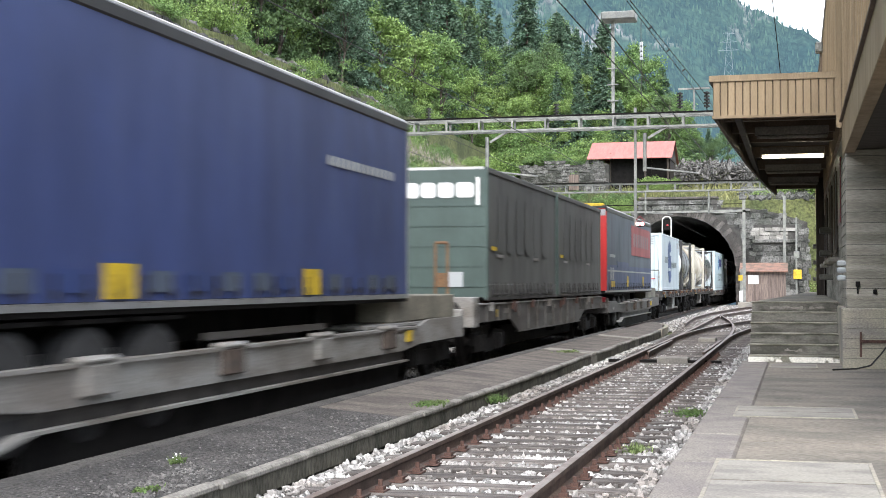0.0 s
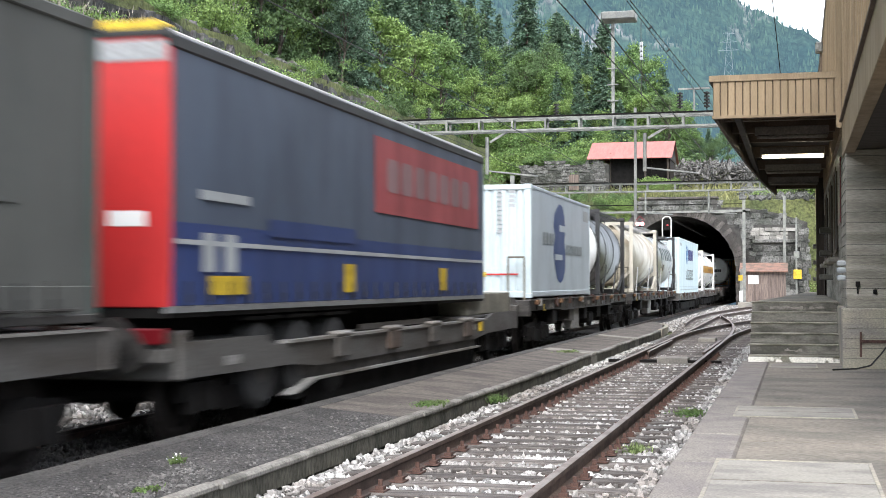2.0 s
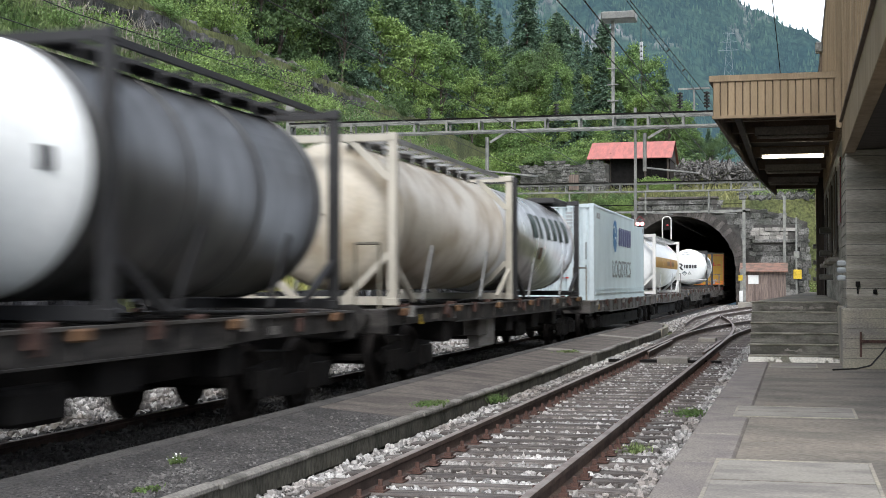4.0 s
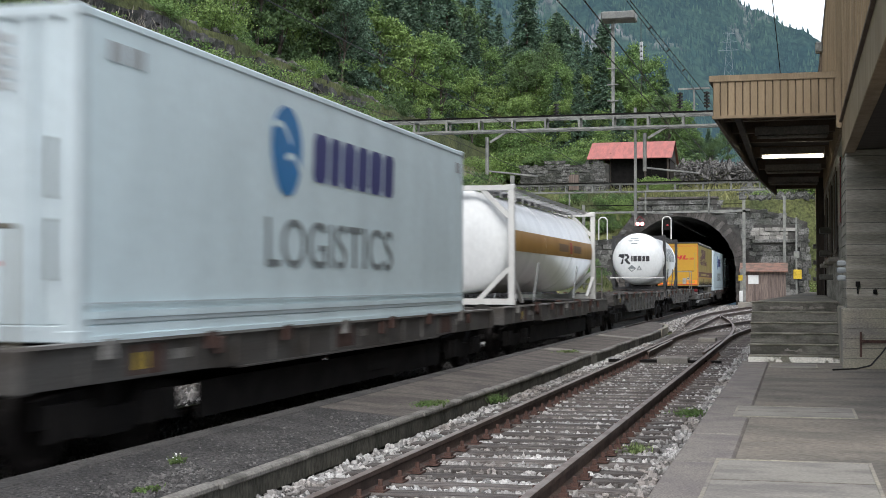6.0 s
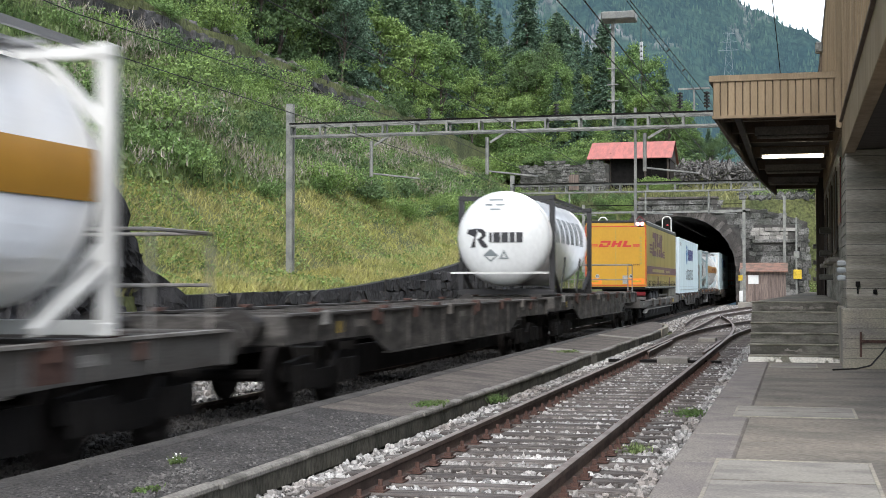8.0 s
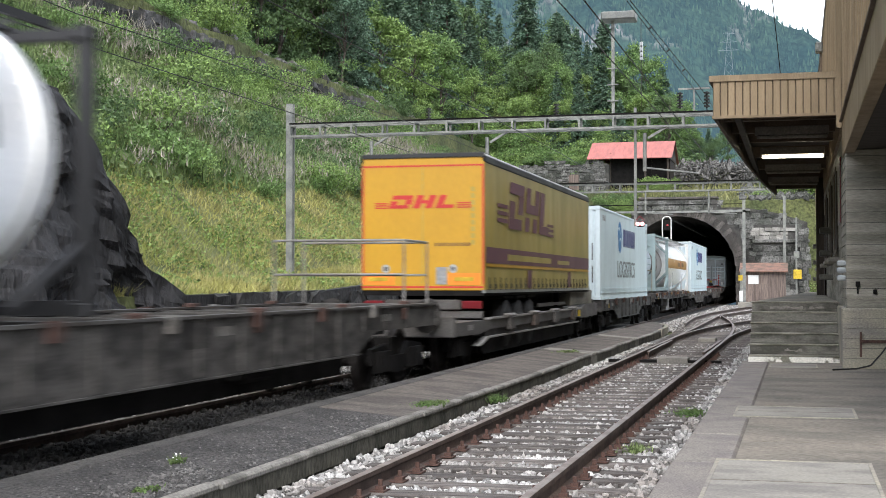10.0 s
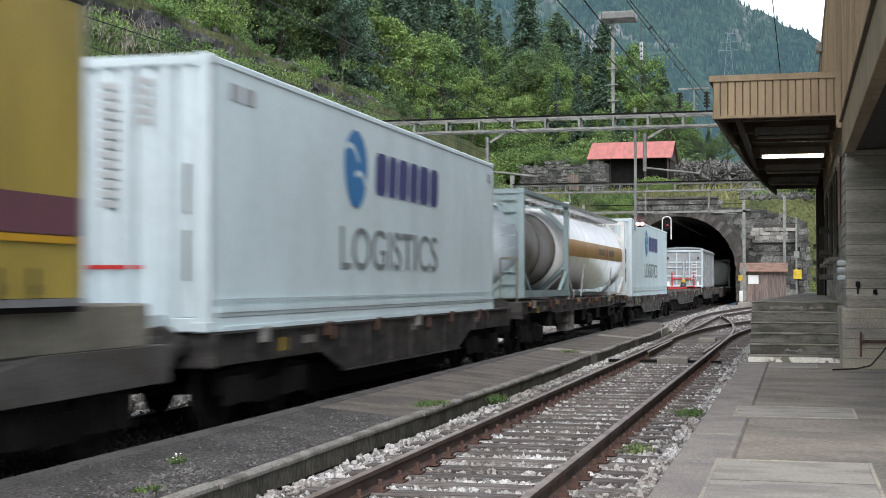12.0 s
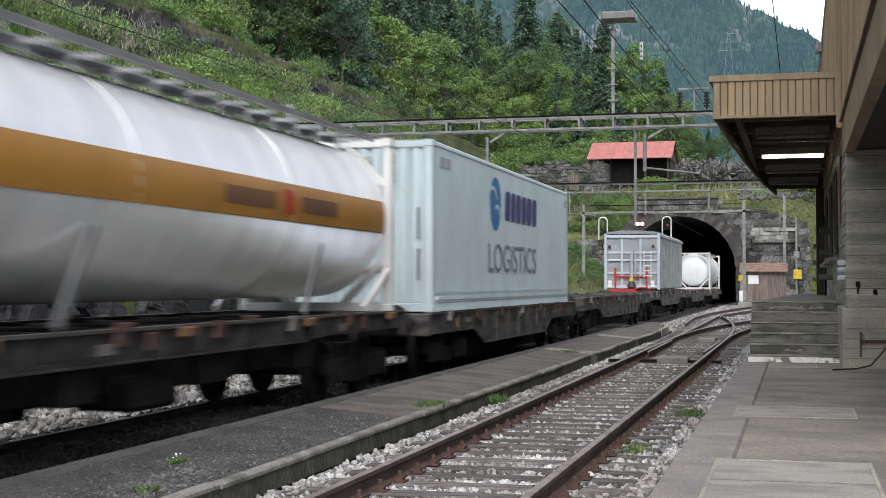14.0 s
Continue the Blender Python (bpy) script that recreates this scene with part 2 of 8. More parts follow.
M["blue"] = paint("blue_curtain_vinyl", (0.034, 0.053, 0.158), 0.5, 0.25)
M["green_front"] = paint("green_swap_body_front", (0.052, 0.08, 0.072), 0.55)
M["grey_green"] = paint("dusty_dark_grey_curtain", (0.078, 0.079, 0.073), 0.72, 0.3)
M["red"] = paint("red_trailer_front", (0.42, 0.022, 0.022), 0.45, 0.2)
M["slate"] = paint("slate_blue_curtain", (0.068, 0.088, 0.128), 0.55, 0.25)
M["navy"] = paint("dark_blue_curtain_skirt", (0.024, 0.045, 0.15), 0.5, 0.2)
M["white"] = paint("white_container_paint", (0.50, 0.58, 0.612), 0.45, 0.1)
M["white_side"] = paint("grey_white_container_side", (0.44, 0.50, 0.545), 0.5, 0.12)
M["cool_side"] = paint("pale_grey_reefer_side", (0.69, 0.825, 0.865), 0.42, 0.1)
M["logo_blue"] = paint("dark_blue_print", (0.035, 0.07, 0.21), 0.5, 0.15)
M["logo_mid"] = paint("bright_blue_print", (0.03, 0.20, 0.48), 0.5, 0.15)
M["logo_navy"] = paint("navy_print", (0.045, 0.05, 0.20), 0.5, 0.15)
M["logo_grey"] = paint("grey_print", (0.20, 0.23, 0.24), 0.5, 0.15)
M["print_dark"] = paint("black_print", (0.03, 0.03, 0.035), 0.5, 0.15)
M["print_pale"] = paint("pale_grey_print", (0.36, 0.38, 0.39), 0.6, 0.2)
M["print_white"] = paint("white_print", (0.7, 0.71, 0.7), 0.5, 0.1)
M["tank_white"] = paint("white_tank_enamel", (0.72, 0.74, 0.74), 0.35, 0.1, coat=0.3)
M["tank_steel"] = mat("brushed_tank_steel", (0.86, 0.855, 0.84), 0.26, 0.6, var=0.12, scale=0.8, fine=20, bump=0.03, stretch=(1, 3, 1), grain=0.08)
M["tank_grey"] = mat("dirty_grey_tank_cladding", (0.46, 0.45, 0.435), 0.30, 0.8, var=0.45, scale=0.8, fine=20, bump=0.04, stretch=(1, 3, 1), grain=0.1)
M["tank_dark"] = mat("dark_grimy_tank_cladding", (0.11, 0.11, 0.108), 0.38, 0.6, var=0.4, scale=0.8, fine=20, bump=0.04, stretch=(1, 3, 1), grain=0.1)
M["tank_brown"] = mat("brown_grey_tank_cladding", (0.085, 0.070, 0.052), 0.5, 0.15, var=0.35, scale=0.8, fine=20, bump=0.04, stretch=(1, 3, 1), grain=0.1)
M["tank_cream"] = mat("stained_cream_tank", (0.50, 0.46, 0.38), 0.45, 0.1, scale=1.0, fine=16, bump=0.04, col2=(0.30, 0.24, 0.16), grain=0.1)
for key, value in (("tank_steel", 0.34), ("tank_white", 0.3)):
    node = M[key].node_tree.nodes["Principled BSDF"]
    M[key].node_tree.links.remove(node.inputs["Roughness"].links[0])
    M[key].node_tree.links.remove(node.inputs["Normal"].links[0])
    node.inputs["Roughness"].default_value = value
M["frame_black"] = paint("black_tank_frame", (0.025, 0.025, 0.027), 0.55, 0.2)
M["frame_white"] = paint("white_tank_frame", (0.62, 0.62, 0.60), 0.5, 0.2)
M["frame_cream"] = paint("cream_tank_frame", (0.50, 0.47, 0.40), 0.55, 0.25)
M["frame_green"] = paint("grey_green_tank_frame", (0.22, 0.29, 0.30), 0.55, 0.2)
M["band_yellow"] = paint("ochre_tank_band", (0.42, 0.21, 0.025), 0.45, 0.15)
M["band_brown"] = paint("tan_tank_band", (0.42, 0.20, 0.035), 0.38, 0.15)
M["band_dark"] = paint("dark_brown_band_print", (0.16, 0.075, 0.035), 0.45, 0.2)
M["sun_yellow"] = paint("golden_yellow_doors", (0.48, 0.265, 0.02), 0.4, 0.08)
M["dull_yellow"] = paint("dull_yellow_curtain", (0.36, 0.275, 0.06), 0.36, 0.22)
M["logo_red"] = paint("red_print", (0.48, 0.028, 0.025), 0.5, 0.12)
M["logo_plum"] = paint("plum_print", (0.13, 0.05, 0.065), 0.55, 0.12)
M["ghost"] = paint("faint_side_print", (0.0745, 0.0765, 0.0715), 0.72, 0.3)
M["faded_red"] = paint("faded_red_panel", (0.33, 0.06, 0.066), 0.6, 0.3)
M["panel_print"] = paint("worn_panel_print", (0.25, 0.15, 0.155), 0.6, 0.3)
M["orange"] = paint("orange_reflector", (0.85, 0.23, 0.02), 0.5, 0.1)
M["alu"] = mat("silver_aluminium", (0.34, 0.345, 0.35), 0.45, 0.6, scale=1.2, fine=20, bump=0.05, var=0.25)
M["silver"] = mat("pale_silver_sheet", (0.31, 0.325, 0.335), 0.45, 0.3, scale=1.5, fine=8, bump=0.05, var=0.25, grain=0.08)
M["roof_dark"] = paint("black_roof_edge", (0.02, 0.02, 0.021), 0.5, 0.2)
M["roof_pale"] = paint("pale_roof_cover", (0.5, 0.5, 0.49), 0.6, 0.25)
M["tail_red"] = paint("dark_red_tail_lamp", (0.13, 0.006, 0.01), 0.3, 0.1)
M["lamp_red"] = glow("red_signal_lamp", (0.4, 0.02, 0.03), 0.12)
M["signal_red"] = glow("signal_lamp_lens", (1.0, 0.35, 0.35), 2.2)
M["tube_on"] = glow("lit_fluorescent_tube", (1.0, 0.93, 0.72), 3.5)


# ---- building helpers ----
def box(bm, x0, x1, y0, y1, z0, z1):
    v = [bm.verts.new(p) for p in ((x0, y0, z0), (x1, y0, z0), (x1, y1, z0), (x0, y1, z0), (x0, y0, z1), (x1, y0, z1), (x1, y1, z1), (x0, y1, z1))]
    for f in ((3, 2, 1, 0), (4, 5, 6, 7), (0, 1, 5, 4), (1, 2, 6, 5), (2, 3, 7, 6), (3, 0, 4, 7)):
        bm.faces.new([v[i] for i in f])
    return v


def bevelled(bm, width=0.01, seg=1):
    bmesh.ops.bevel(bm, geom=bm.edges[:], offset=width, segments=seg, affect="EDGES", profile=0.6)
    return bm


def boxes(*dims, bevel=0.0):
    bm = bmesh.new()
    for d in dims:
        box(bm, *d)
    if bevel:
        bevelled(bm, bevel)
    return bm


def rod(bm, a, b, r, seg=8, r2=None):
    a, b = Vector(a), Vector(b)
    m = Matrix.Translation((a + b) / 2) @ (b - a).to_track_quat("Z", "Y").to_matrix().to_4x4()
    bmesh.ops.create_cone(bm, cap_ends=True, segments=seg, radius1=r, radius2=r if r2 is None else r2, depth=(b - a).length, matrix=m)


def bar(bm, a, b, w, h=None):
    """A square-section bar from a to b."""
    a, b = Vector(a), Vector(b)
    h = h or w
    m = Matrix.Translation((a + b) / 2) @ (b - a).to_track_quat("Z", "Y").to_matrix().to_4x4() @ Matrix.Diagonal((w, h, (b - a).length, 1))
    bmesh.ops.create_cube(bm, size=1.0, matrix=m)


def prism(bm, outline, lo, hi, axis="x"):
    """An outline of (a, b) pushed from lo to hi: axis x has (y, z), axis y has (x, z), axis z has (x, y)."""
    def at(a, b, c):
        return {"x": (c, a, b), "y": (a, c, b), "z": (a, b, c)}[axis]
    n = len(outline)
    p = [bm.verts.new(at(a, b, lo)) for a, b in outline]
    q = [bm.verts.new(at(a, b, hi)) for a, b in outline]
    fs = [bm.faces.new(p), bm.faces.new(q[::-1])]
    for i in range(n):
        fs.append(bm.faces.new((p[i], q[i], q[(i + 1) % n], p[(i + 1) % n])))
    bmesh.ops.recalc_face_normals(bm, faces=fs)


def lathe_y(bm, profile, cx=0.0, cz=0.0, seg=32, a0=0.0, a1=360.0):
    """Turns (y, r) round a lengthwise axis."""
    full = abs(a1 - a0) >= 360
    n = seg if full else seg + 1
    rings = []
    for y, r in profile:
        rings.append([bm.verts.new((cx + r * math.cos(radians(a0 + (a1 - a0) * i / seg)), y, cz + r * math.sin(radians(a0 + (a1 - a0) * i / seg)))) for i in range(n)])
    for p, q in zip(rings, rings[1:]):
        for i in range(n if full else n - 1):
            bm.faces.new((p[i], p[(i + 1) % n], q[(i + 1) % n], q[i]))
    bmesh.ops.recalc_face_normals(bm, faces=bm.faces[:])


def mesh_of(bm, name, material, smooth=False):
    me = bpy.data.meshes.new(name)
    bm.to_mesh(me)
    bm.free()
    me.materials.append(material)
    if smooth:
        for p in me.polygons:
            p.use_smooth = True
    return me


def part(name, bm, material, parent=None, label="", smooth=False):
    ob = new(name, mesh_of(bm, name, material, smooth))
    if parent:
        ob.parent = parent
    if label:
        ob["label"] = label
    return ob


def shared(name, me, parent, loc=(0, 0, 0), rot=(0, 0, 0)):
    ob = new(name, me)
    ob.parent = parent
    ob.location, ob.rotation_euler = loc, rot
    return ob


def group_of(name, label, category, group="", loc=(0, 0, 0), kind=""):
    ob = new(name)
    ob.empty_display_size = 0.3
    ob.location = loc
    return tagged(ob, label, category, group, kind)


def pydata(name, verts, faces, material):
    me = bpy.data.meshes.new(name)
    me.from_pydata(verts, [], faces)
    me.materials.append(material)
    return me


def text_mesh(body, width, height, name, material, m, parent, depth=0.004):
    cu = bpy.data.curves.new(name, "FONT")
    cu.body, cu.size, cu.extrude, cu.align_x = body, 1.0, depth, "LEFT"
    tmp = bpy.data.objects.new(name, cu)
    me = bpy.data.meshes.new_from_object(tmp)
    bpy.data.objects.remove(tmp)
    me.materials.clear()
    me.materials.append(material)
    xs, ys = [q.co.x for q in me.vertices], [q.co.y for q in me.vertices]
    me.transform(m @ Matrix.Diagonal((width / (max(xs) - min(xs)), height / (max(ys) - min(ys)), 1, 1)) @ Matrix.Translation((-min(xs), -min(ys), 0)))
    ob = new(name, me)
    ob.parent = parent
    return ob


# writing on the side that faces +x: reads along +y; on the end that faces -y: reads along +x
SIDE = Matrix(((0, 0, 1, 0), (1, 0, 0, 0), (0, 1, 0, 0), (0, 0, 0, 1)))
FACE = Matrix(((1, 0, 0, 0), (0, 0, -1, 0), (0, 1, 0, 0), (0, 0, 0, 1)))


# ---- ground ----
TX, TZ = -7.14, -0.10          # main track centre and rail top
T2X = -11.45                   # second main track
SX = -2.655                    # siding centre
PORTAL_Y = 114.0
TUN_X, TUN_R, TUN_S = -9.25, 4.5, 2.55


def wall_top(y):
    return float(np.interp(y, (0, 20, 40, 50, 62, 76, 84, 118), (1.2, 1.2, 1.35, 1.9, 2.9, 1.6, 0.2, 0.2)))


def rock_top(y):
    return float(np.interp(y, (-20, 10, 20, 24, 25, 25.7, 26.4, 27.2, 28.2, 29.2, 30.4), (8.0, 7.6, 6.6, 5.6, 4.7, 3.7, 2.8, 2.0, 1.3, 0.6, -0.3)))


def ground_z(x, y):
    z = -0.30
    if x < -13.7:
        w = wall_top(y)
        steep = 0.12 + 1.05 * min(1.0, max(0.0, (y - 64) / 18))
        z = w + steep * min(2.6, -13.7 - x)
        if y < 29:
            z = max(z, (rock_top(y) + 0.1) * min(1.0, (-13.7 - x) / 2.6))
        if x < -16.3:
            z += (12.0 - z) * min(1.0, (-16.3 - x) / 11.7)
        if x < -28.1:
            z = 14.1
        if x < -31:
            z = 14.1 + 0.62 * (-31 - x)
        z += 0.35 * noise.noise((x * 0.25, y * 0.25, 0)) * min(1, (-13.7 - x) / 3)
    if y > PORTAL_Y + 1.7:
        d = y - PORTAL_Y - 1.7
        zp = 8.3 + 0.2 * min(d, 17) + 0.10 * max(0, d - 17) + 0.5 * max(0, -11 - x) * min(1, max(0, (d - 13) / 16))
        if x < -12.9:
            zp = min(zp, max(5.3 + 0.55 * d, 8.3 - 3.0 * (-12.9 - x)))
        zp += 0.4 * noise.noise((x * 0.2, y * 0.2, 3))
        if x > 1:
            zp = max(-0.3, zp - 0.12 * (x - 1))
        z = max(z, zp) if x > -28 else max(z, min(zp, z + 6))
    return z


def ground():
    xs = sorted({*np.arange(-90, -31, 3.0), -31.0, -29.5, -28.12, -28.0, *np.arange(-27.4, -13.8, 0.7), -13.72, -13.62, -13.2, -12.9, -12, -9.25, -5.0, -4.6, -3, -1, 1, 3, 6, 10, 16, 25, 40, 70, 120, 200, 400, 1500, -120, -160, -240, -400, -1500})
    ys = sorted({-1500.0, -300.0, -80, -40, -20, *np.arange(-10, 114, 2.5), PORTAL_Y + 1.66, PORTAL_Y + 1.75, *np.arange(117, 160, 2.5), 165, 175, 190, 210, 240, 280, 330, 400, 3000})
    v, f = [], []
    for y in ys:
        for x in xs:
            yy, xx = min(max(y, -20), 200), min(max(x, -95), 120)
            v.append((x, y, ground_z(xx, yy)))
    n = len(xs)
    for j in range(len(ys) - 1):
        for i in range(n - 1):
            if ys[j] < PORTAL_Y + 1.7 < ys[j + 1] and -14 < (xs[i] + xs[i + 1]) / 2 < -4.55:
                continue
            a = j * n + i
            f.append((a, a + 1, a + n + 1, a + n))
    ob = new("ground", pydata("ground", v, f, M["soil"]))
    tagged(ob, "grassy mountain ground rising steeply beside the railway line", "ground", kind="structure")


ground()


def sheet(name, x0, x1, y0, y1, z, material, label, category="track bed", nx=6, step=1.0, amp=0.03):
    ny = int((y1 - y0) / step)
    v = [(x0 + (x1 - x0) * i / nx, y0 + (y1 - y0) * j / ny, z + amp * noise.noise((i * 1.7, j * 1.3, x0))) for j in range(ny + 1) for i in range(nx + 1)]
    f = [(j * (nx + 1) + i, j * (nx + 1) + i + 1, (j + 1) * (nx + 1) + i + 1, (j + 1) * (nx + 1) + i) for j in range(ny) for i in range(nx)]
    return tagged(new(name, pydata(name, v, f, material)), label, category, kind="structure")


sheet("main_line_ballast_bed", -13.6, -5.72, -14, 344, -0.255, M["ballast_bed"], "pale grey crushed stone bed under the main line", nx=14)
sheet("oily_ballast_strip", -8.7, -5.73, -14, 110, -0.225, M["ballast_dark"], "near-black ballast bed along the near main track", nx=6, amp=0.015)
sheet("siding_ballast_bed", -4.24, -0.9, -10, 52, -0.205, M["ballast_bed"], "pale grey crushed stone bed under the siding", nx=8)
sheet("junction_ballast_bed", -5.7, 1.6, 52, 113.5, -0.205, M["ballast_bed"], "grey crushed stone bed at the junction", nx=8)


def stones(name, x0, x1, y0, y1, count, z, smin, smax, label, skip=None, seed=1, height=None, material=None):
    """Loose angular stones, joined."""
    rng = np.random.default_rng(seed)
    ico = bmesh.new()
    bmesh.ops.create_icosphere(ico, subdivisions=1, radius=1)
    bv = np.array([v.co[:] for v in ico.verts])
    bf = np.array([[v.index for v in f.verts] for f in ico.faces])
    ico.free()
    vs, fs, k = [], [], 0
    for _ in range(count):
        x, y = rng.uniform(x0, x1), y0 + (y1 - y0) * rng.uniform() ** 1.35
        if skip and skip(x, y):
            continue
        s = rng.uniform(smin, smax)
        p = bv * (s * rng.uniform(0.45, 1.35, 3)) * rng.uniform(0.6, 1.25, (len(bv), 1))
        a = rng.uniform(0, 6.28)
        b = rng.uniform(-0.7, 0.7)
        p = p @ np.array(((1, 0, 0), (0, math.cos(b), -math.sin(b)), (0, math.sin(b), math.cos(b)))).T
        p = p @ np.array(((math.cos(a), -math.sin(a), 0), (math.sin(a), math.cos(a), 0), (0, 0, 1))).T
        zz = z if height is None else height(x, y)
        vs.append(p + (x, y, zz + s * 0.25))
        fs.append(bf + k)
        k += len(bv)
    me = pydata(name, np.concatenate(vs).tolist(), np.concatenate(fs).tolist(), material or M["ballast"])
    return tagged(new(name, me), label, "gravel", kind="stuff")


SPACING = 0.567


def on_sleeper(x, y):
    return abs(x - SX) < 1.32 and ((y - 5.0) % SPACING) < 0.245 and not (abs(abs(x - SX) - 0.755) > 1.5)


stones("siding_ballast", -4.2, -0.9, 6.5, 40, 36000, -0.195, 0.015, 0.04, "loose pale grey crushed stones around the siding sleepers", on_sleeper, 2)
stones("main_ballast", -13.4, -8.3, 8, 62, 16000, -0.24, 0.03, 0.06, "loose pale crushed stones along the main line", None, 3)
stones("oily_ballast", -8.6, -5.76, 7, 48, 12000, -0.222, 0.022, 0.05, "loose near-black ballast stones along the near main track", None, 9, None, M["ballast_dark"])
stones("junction_ballast", -5.6, 0.6, 50, 112, 9000, -0.195, 0.025, 0.055, "loose pale crushed stones at the junction", None, 4)


stones("asphalt_gravel", -5.46, -4.46, 6.5, 15.2, 7000, 0.03, 0.006, 0.017, "loose fine gravel on the worn asphalt", None, 6, lambda x, y: 0.1 - 0.0735 * (x + 5.7) - 0.018, M["gravel"])
stones("platform_gravel", -4.9, -4.5, 9.0, 10.6, 700, 0.03, 0.01, 0.024, "coarse gravel patch on the worn asphalt", None, 8, lambda x, y: 0.1 - 0.0735 * (x + 5.7) - 0.018, M["gravel"])

# ---- tracks ----
def rail_mesh(path, z, head_only=False):
    """A rail swept along (x, y)."""
    prof = [(-0.036, 0.0), (0.036, 0.0), (0.036, -0.033), (0.009, -0.05), (0.009, -0.13), (0.07, -0.15), (0.07, -0.162), (-0.07, -0.162), (-0.07, -0.15), (-0.009, -0.13), (-0.009, -0.05), (-0.036, -0.035)]
    if head_only:
        prof = [(-0.034, 0.004), (0.034, 0.004), (0.034, 0.0), (-0.034, 0.0)]
    bm = bmesh.new()
    rings = [[bm.verts.new((x + dx, y, z + dz)) for dx, dz in prof] for x, y in path]
    n = len(prof)
    for p, q in zip(rings, rings[1:]):
        for i in range(n):
            bm.faces.new((p[i], q[i], q[(i + 1) % n], p[(i + 1) % n]))
    bm.faces.new(rings[0][::-1])
    bm.faces.new(rings[-1])
    bmesh.ops.recalc_face_normals(bm, faces=bm.faces[:])
    return bm


def add_rail(parent, path, z):
    r = part("rail", rail_mesh(path, z), M["rail"], parent)
    part("running_surface", rail_mesh(path, z, True), M["rail_top"], r, "bright worn steel")


def straight(x, y0, y1):
    return [(x, y0), (x, y1)]


def bend(x, y0, y1, ystart, k, n=24):
    return [(x + k * max(0, y - ystart) ** 2, y) for y in np.linspace(y0, y1, n)]


siding = group_of("siding_track", "rusty siding track on grey wooden sleepers", "railway track", kind="structure")
G = 0.7525
for sx in (-G, G):
    add_rail(siding, straight(SX + sx, -8, 38), 0.0)
turnout = group_of("track_turnout", "railway turnout with worn rails and rusty fittings", "railway track", kind="structure")
for sx in (-G, G):
    add_rail(turnout, bend(SX + sx, 38, 62, 39, 0.0038), 0.0)
add_rail(turnout, [(SX - G, 38), (-3.43, 46), (-3.5, 54), (-3.58, 62), (-3.64, 68.5)], -0.002)
add_rail(turnout, [(SX + G, 38), (-1.93, 42), (-2.05, 47), (-2.30, 52.5), (-2.75, 59), (-3.55, 68)], -0.002)
add_rail(turnout, [(-3.6, 68.7), (-3.1, 75), (-2.4, 83), (-1.4, 94)], -0.002)
add_rail(turnout, [(-4.2, 54), (-4.55, 64), (-4.4, 74), (-3.7, 86), (-2.8, 96)], -0.002)
for sx in (-G + 0.12, G - 0.12):
    add_rail(turnout, [(SX + sx * 0.97, 31.5), (SX + sx, 34), (SX + sx * 1.02, 38)], -0.004)
part("switch_cover", bevelled(boxes((SX - 0.25, SX + 0.4, 29.7, 30.4, -0.19, -0.05)), 0.01), M["slab"], turnout, "pale concrete cover box")
part("crossing_cover", bevelled(boxes((SX - 0.15, SX + 0.35, 40.8, 41.6, -0.18, -0.06)), 0.01), M["slab"], turnout, "pale concrete cover box")
part("switch_rod", boxes((SX - 1.3, SX - 0.25, 29.8, 29.9, -0.16, -0.1), (SX + 0.4, SX + 1.1, 29.8, 29.9, -0.16, -0.1), (SX - 1.3, SX - 0.26, 30.15, 30.22, -0.16, -0.11)), M["black_under"], turnout)
sl_me = mesh_of(bevelled(boxes((-1.3, 1.3, 0, 0.24, -0.32, -0.152)), 0.014), "sleeper", M["sleeper"])
chair = bmesh.new()
box(chair, -0.17, 0.17, 0.03, 0.2, -0.152, -0.138)
for cx in (-0.115, 0.115):
    box(chair, cx - 0.035, cx + 0.035, 0.07, 0.16, -0.138, -0.105)
    rod(chair, (cx, 0.115, -0.105), (cx, 0.115, -0.055), 0.02, 6)
ch_me = mesh_of(chair, "rail_fastening", M["rust"])
for i in range(58):
    y = 5.0 + i * SPACING
    shared("sleeper", sl_me, siding, (SX + random.uniform(-0.03, 0.03), y, random.uniform(-0.012, 0.004)), (0, 0, radians(random.uniform(-0.7, 0.7))))
    if i < 50:
        for sx in (-G, G):
            shared("rail_fastening", ch_me, siding, (SX + sx, y, 0))
for i in range(52):
    y = 38 + i * 0.6
    w = 1 + 0.0042 * max(0, y - 38) ** 2 / 2.6 + 0.0021 * max(0, y - 38) ** 2 / 2.6
    ob = shared("sleeper", sl_me, turnout, (SX + 0.001 * (y - 38) ** 2, y, -0.004))
    ob.scale = (min(w, 1.9), 1, 1)

for nm, tx, lab in (("main_track", TX, "main line track under the passing train"), ("second_track", T2X, "second main line track beside the slope")):
    tr = group_of(nm, lab, "railway track", kind="structure")
    for sx in (-G, G):
        add_rail(tr, straight(tx + sx, -12, 344), TZ)
    bm = bmesh.new()
    y = -6.0
    while y < 112:
        box(bm, tx - 1.3, tx + 1.3, y, y + 0.25, TZ - 0.33, TZ - 0.158)
        y += 0.6
    tagged(part("sleepers", bm, M["sleeper"], tr), kind="stuff")

# ---- platforms ----
plat = group_of("island_platform", "low narrow asphalt platform between siding and main line", "platform", kind="structure")


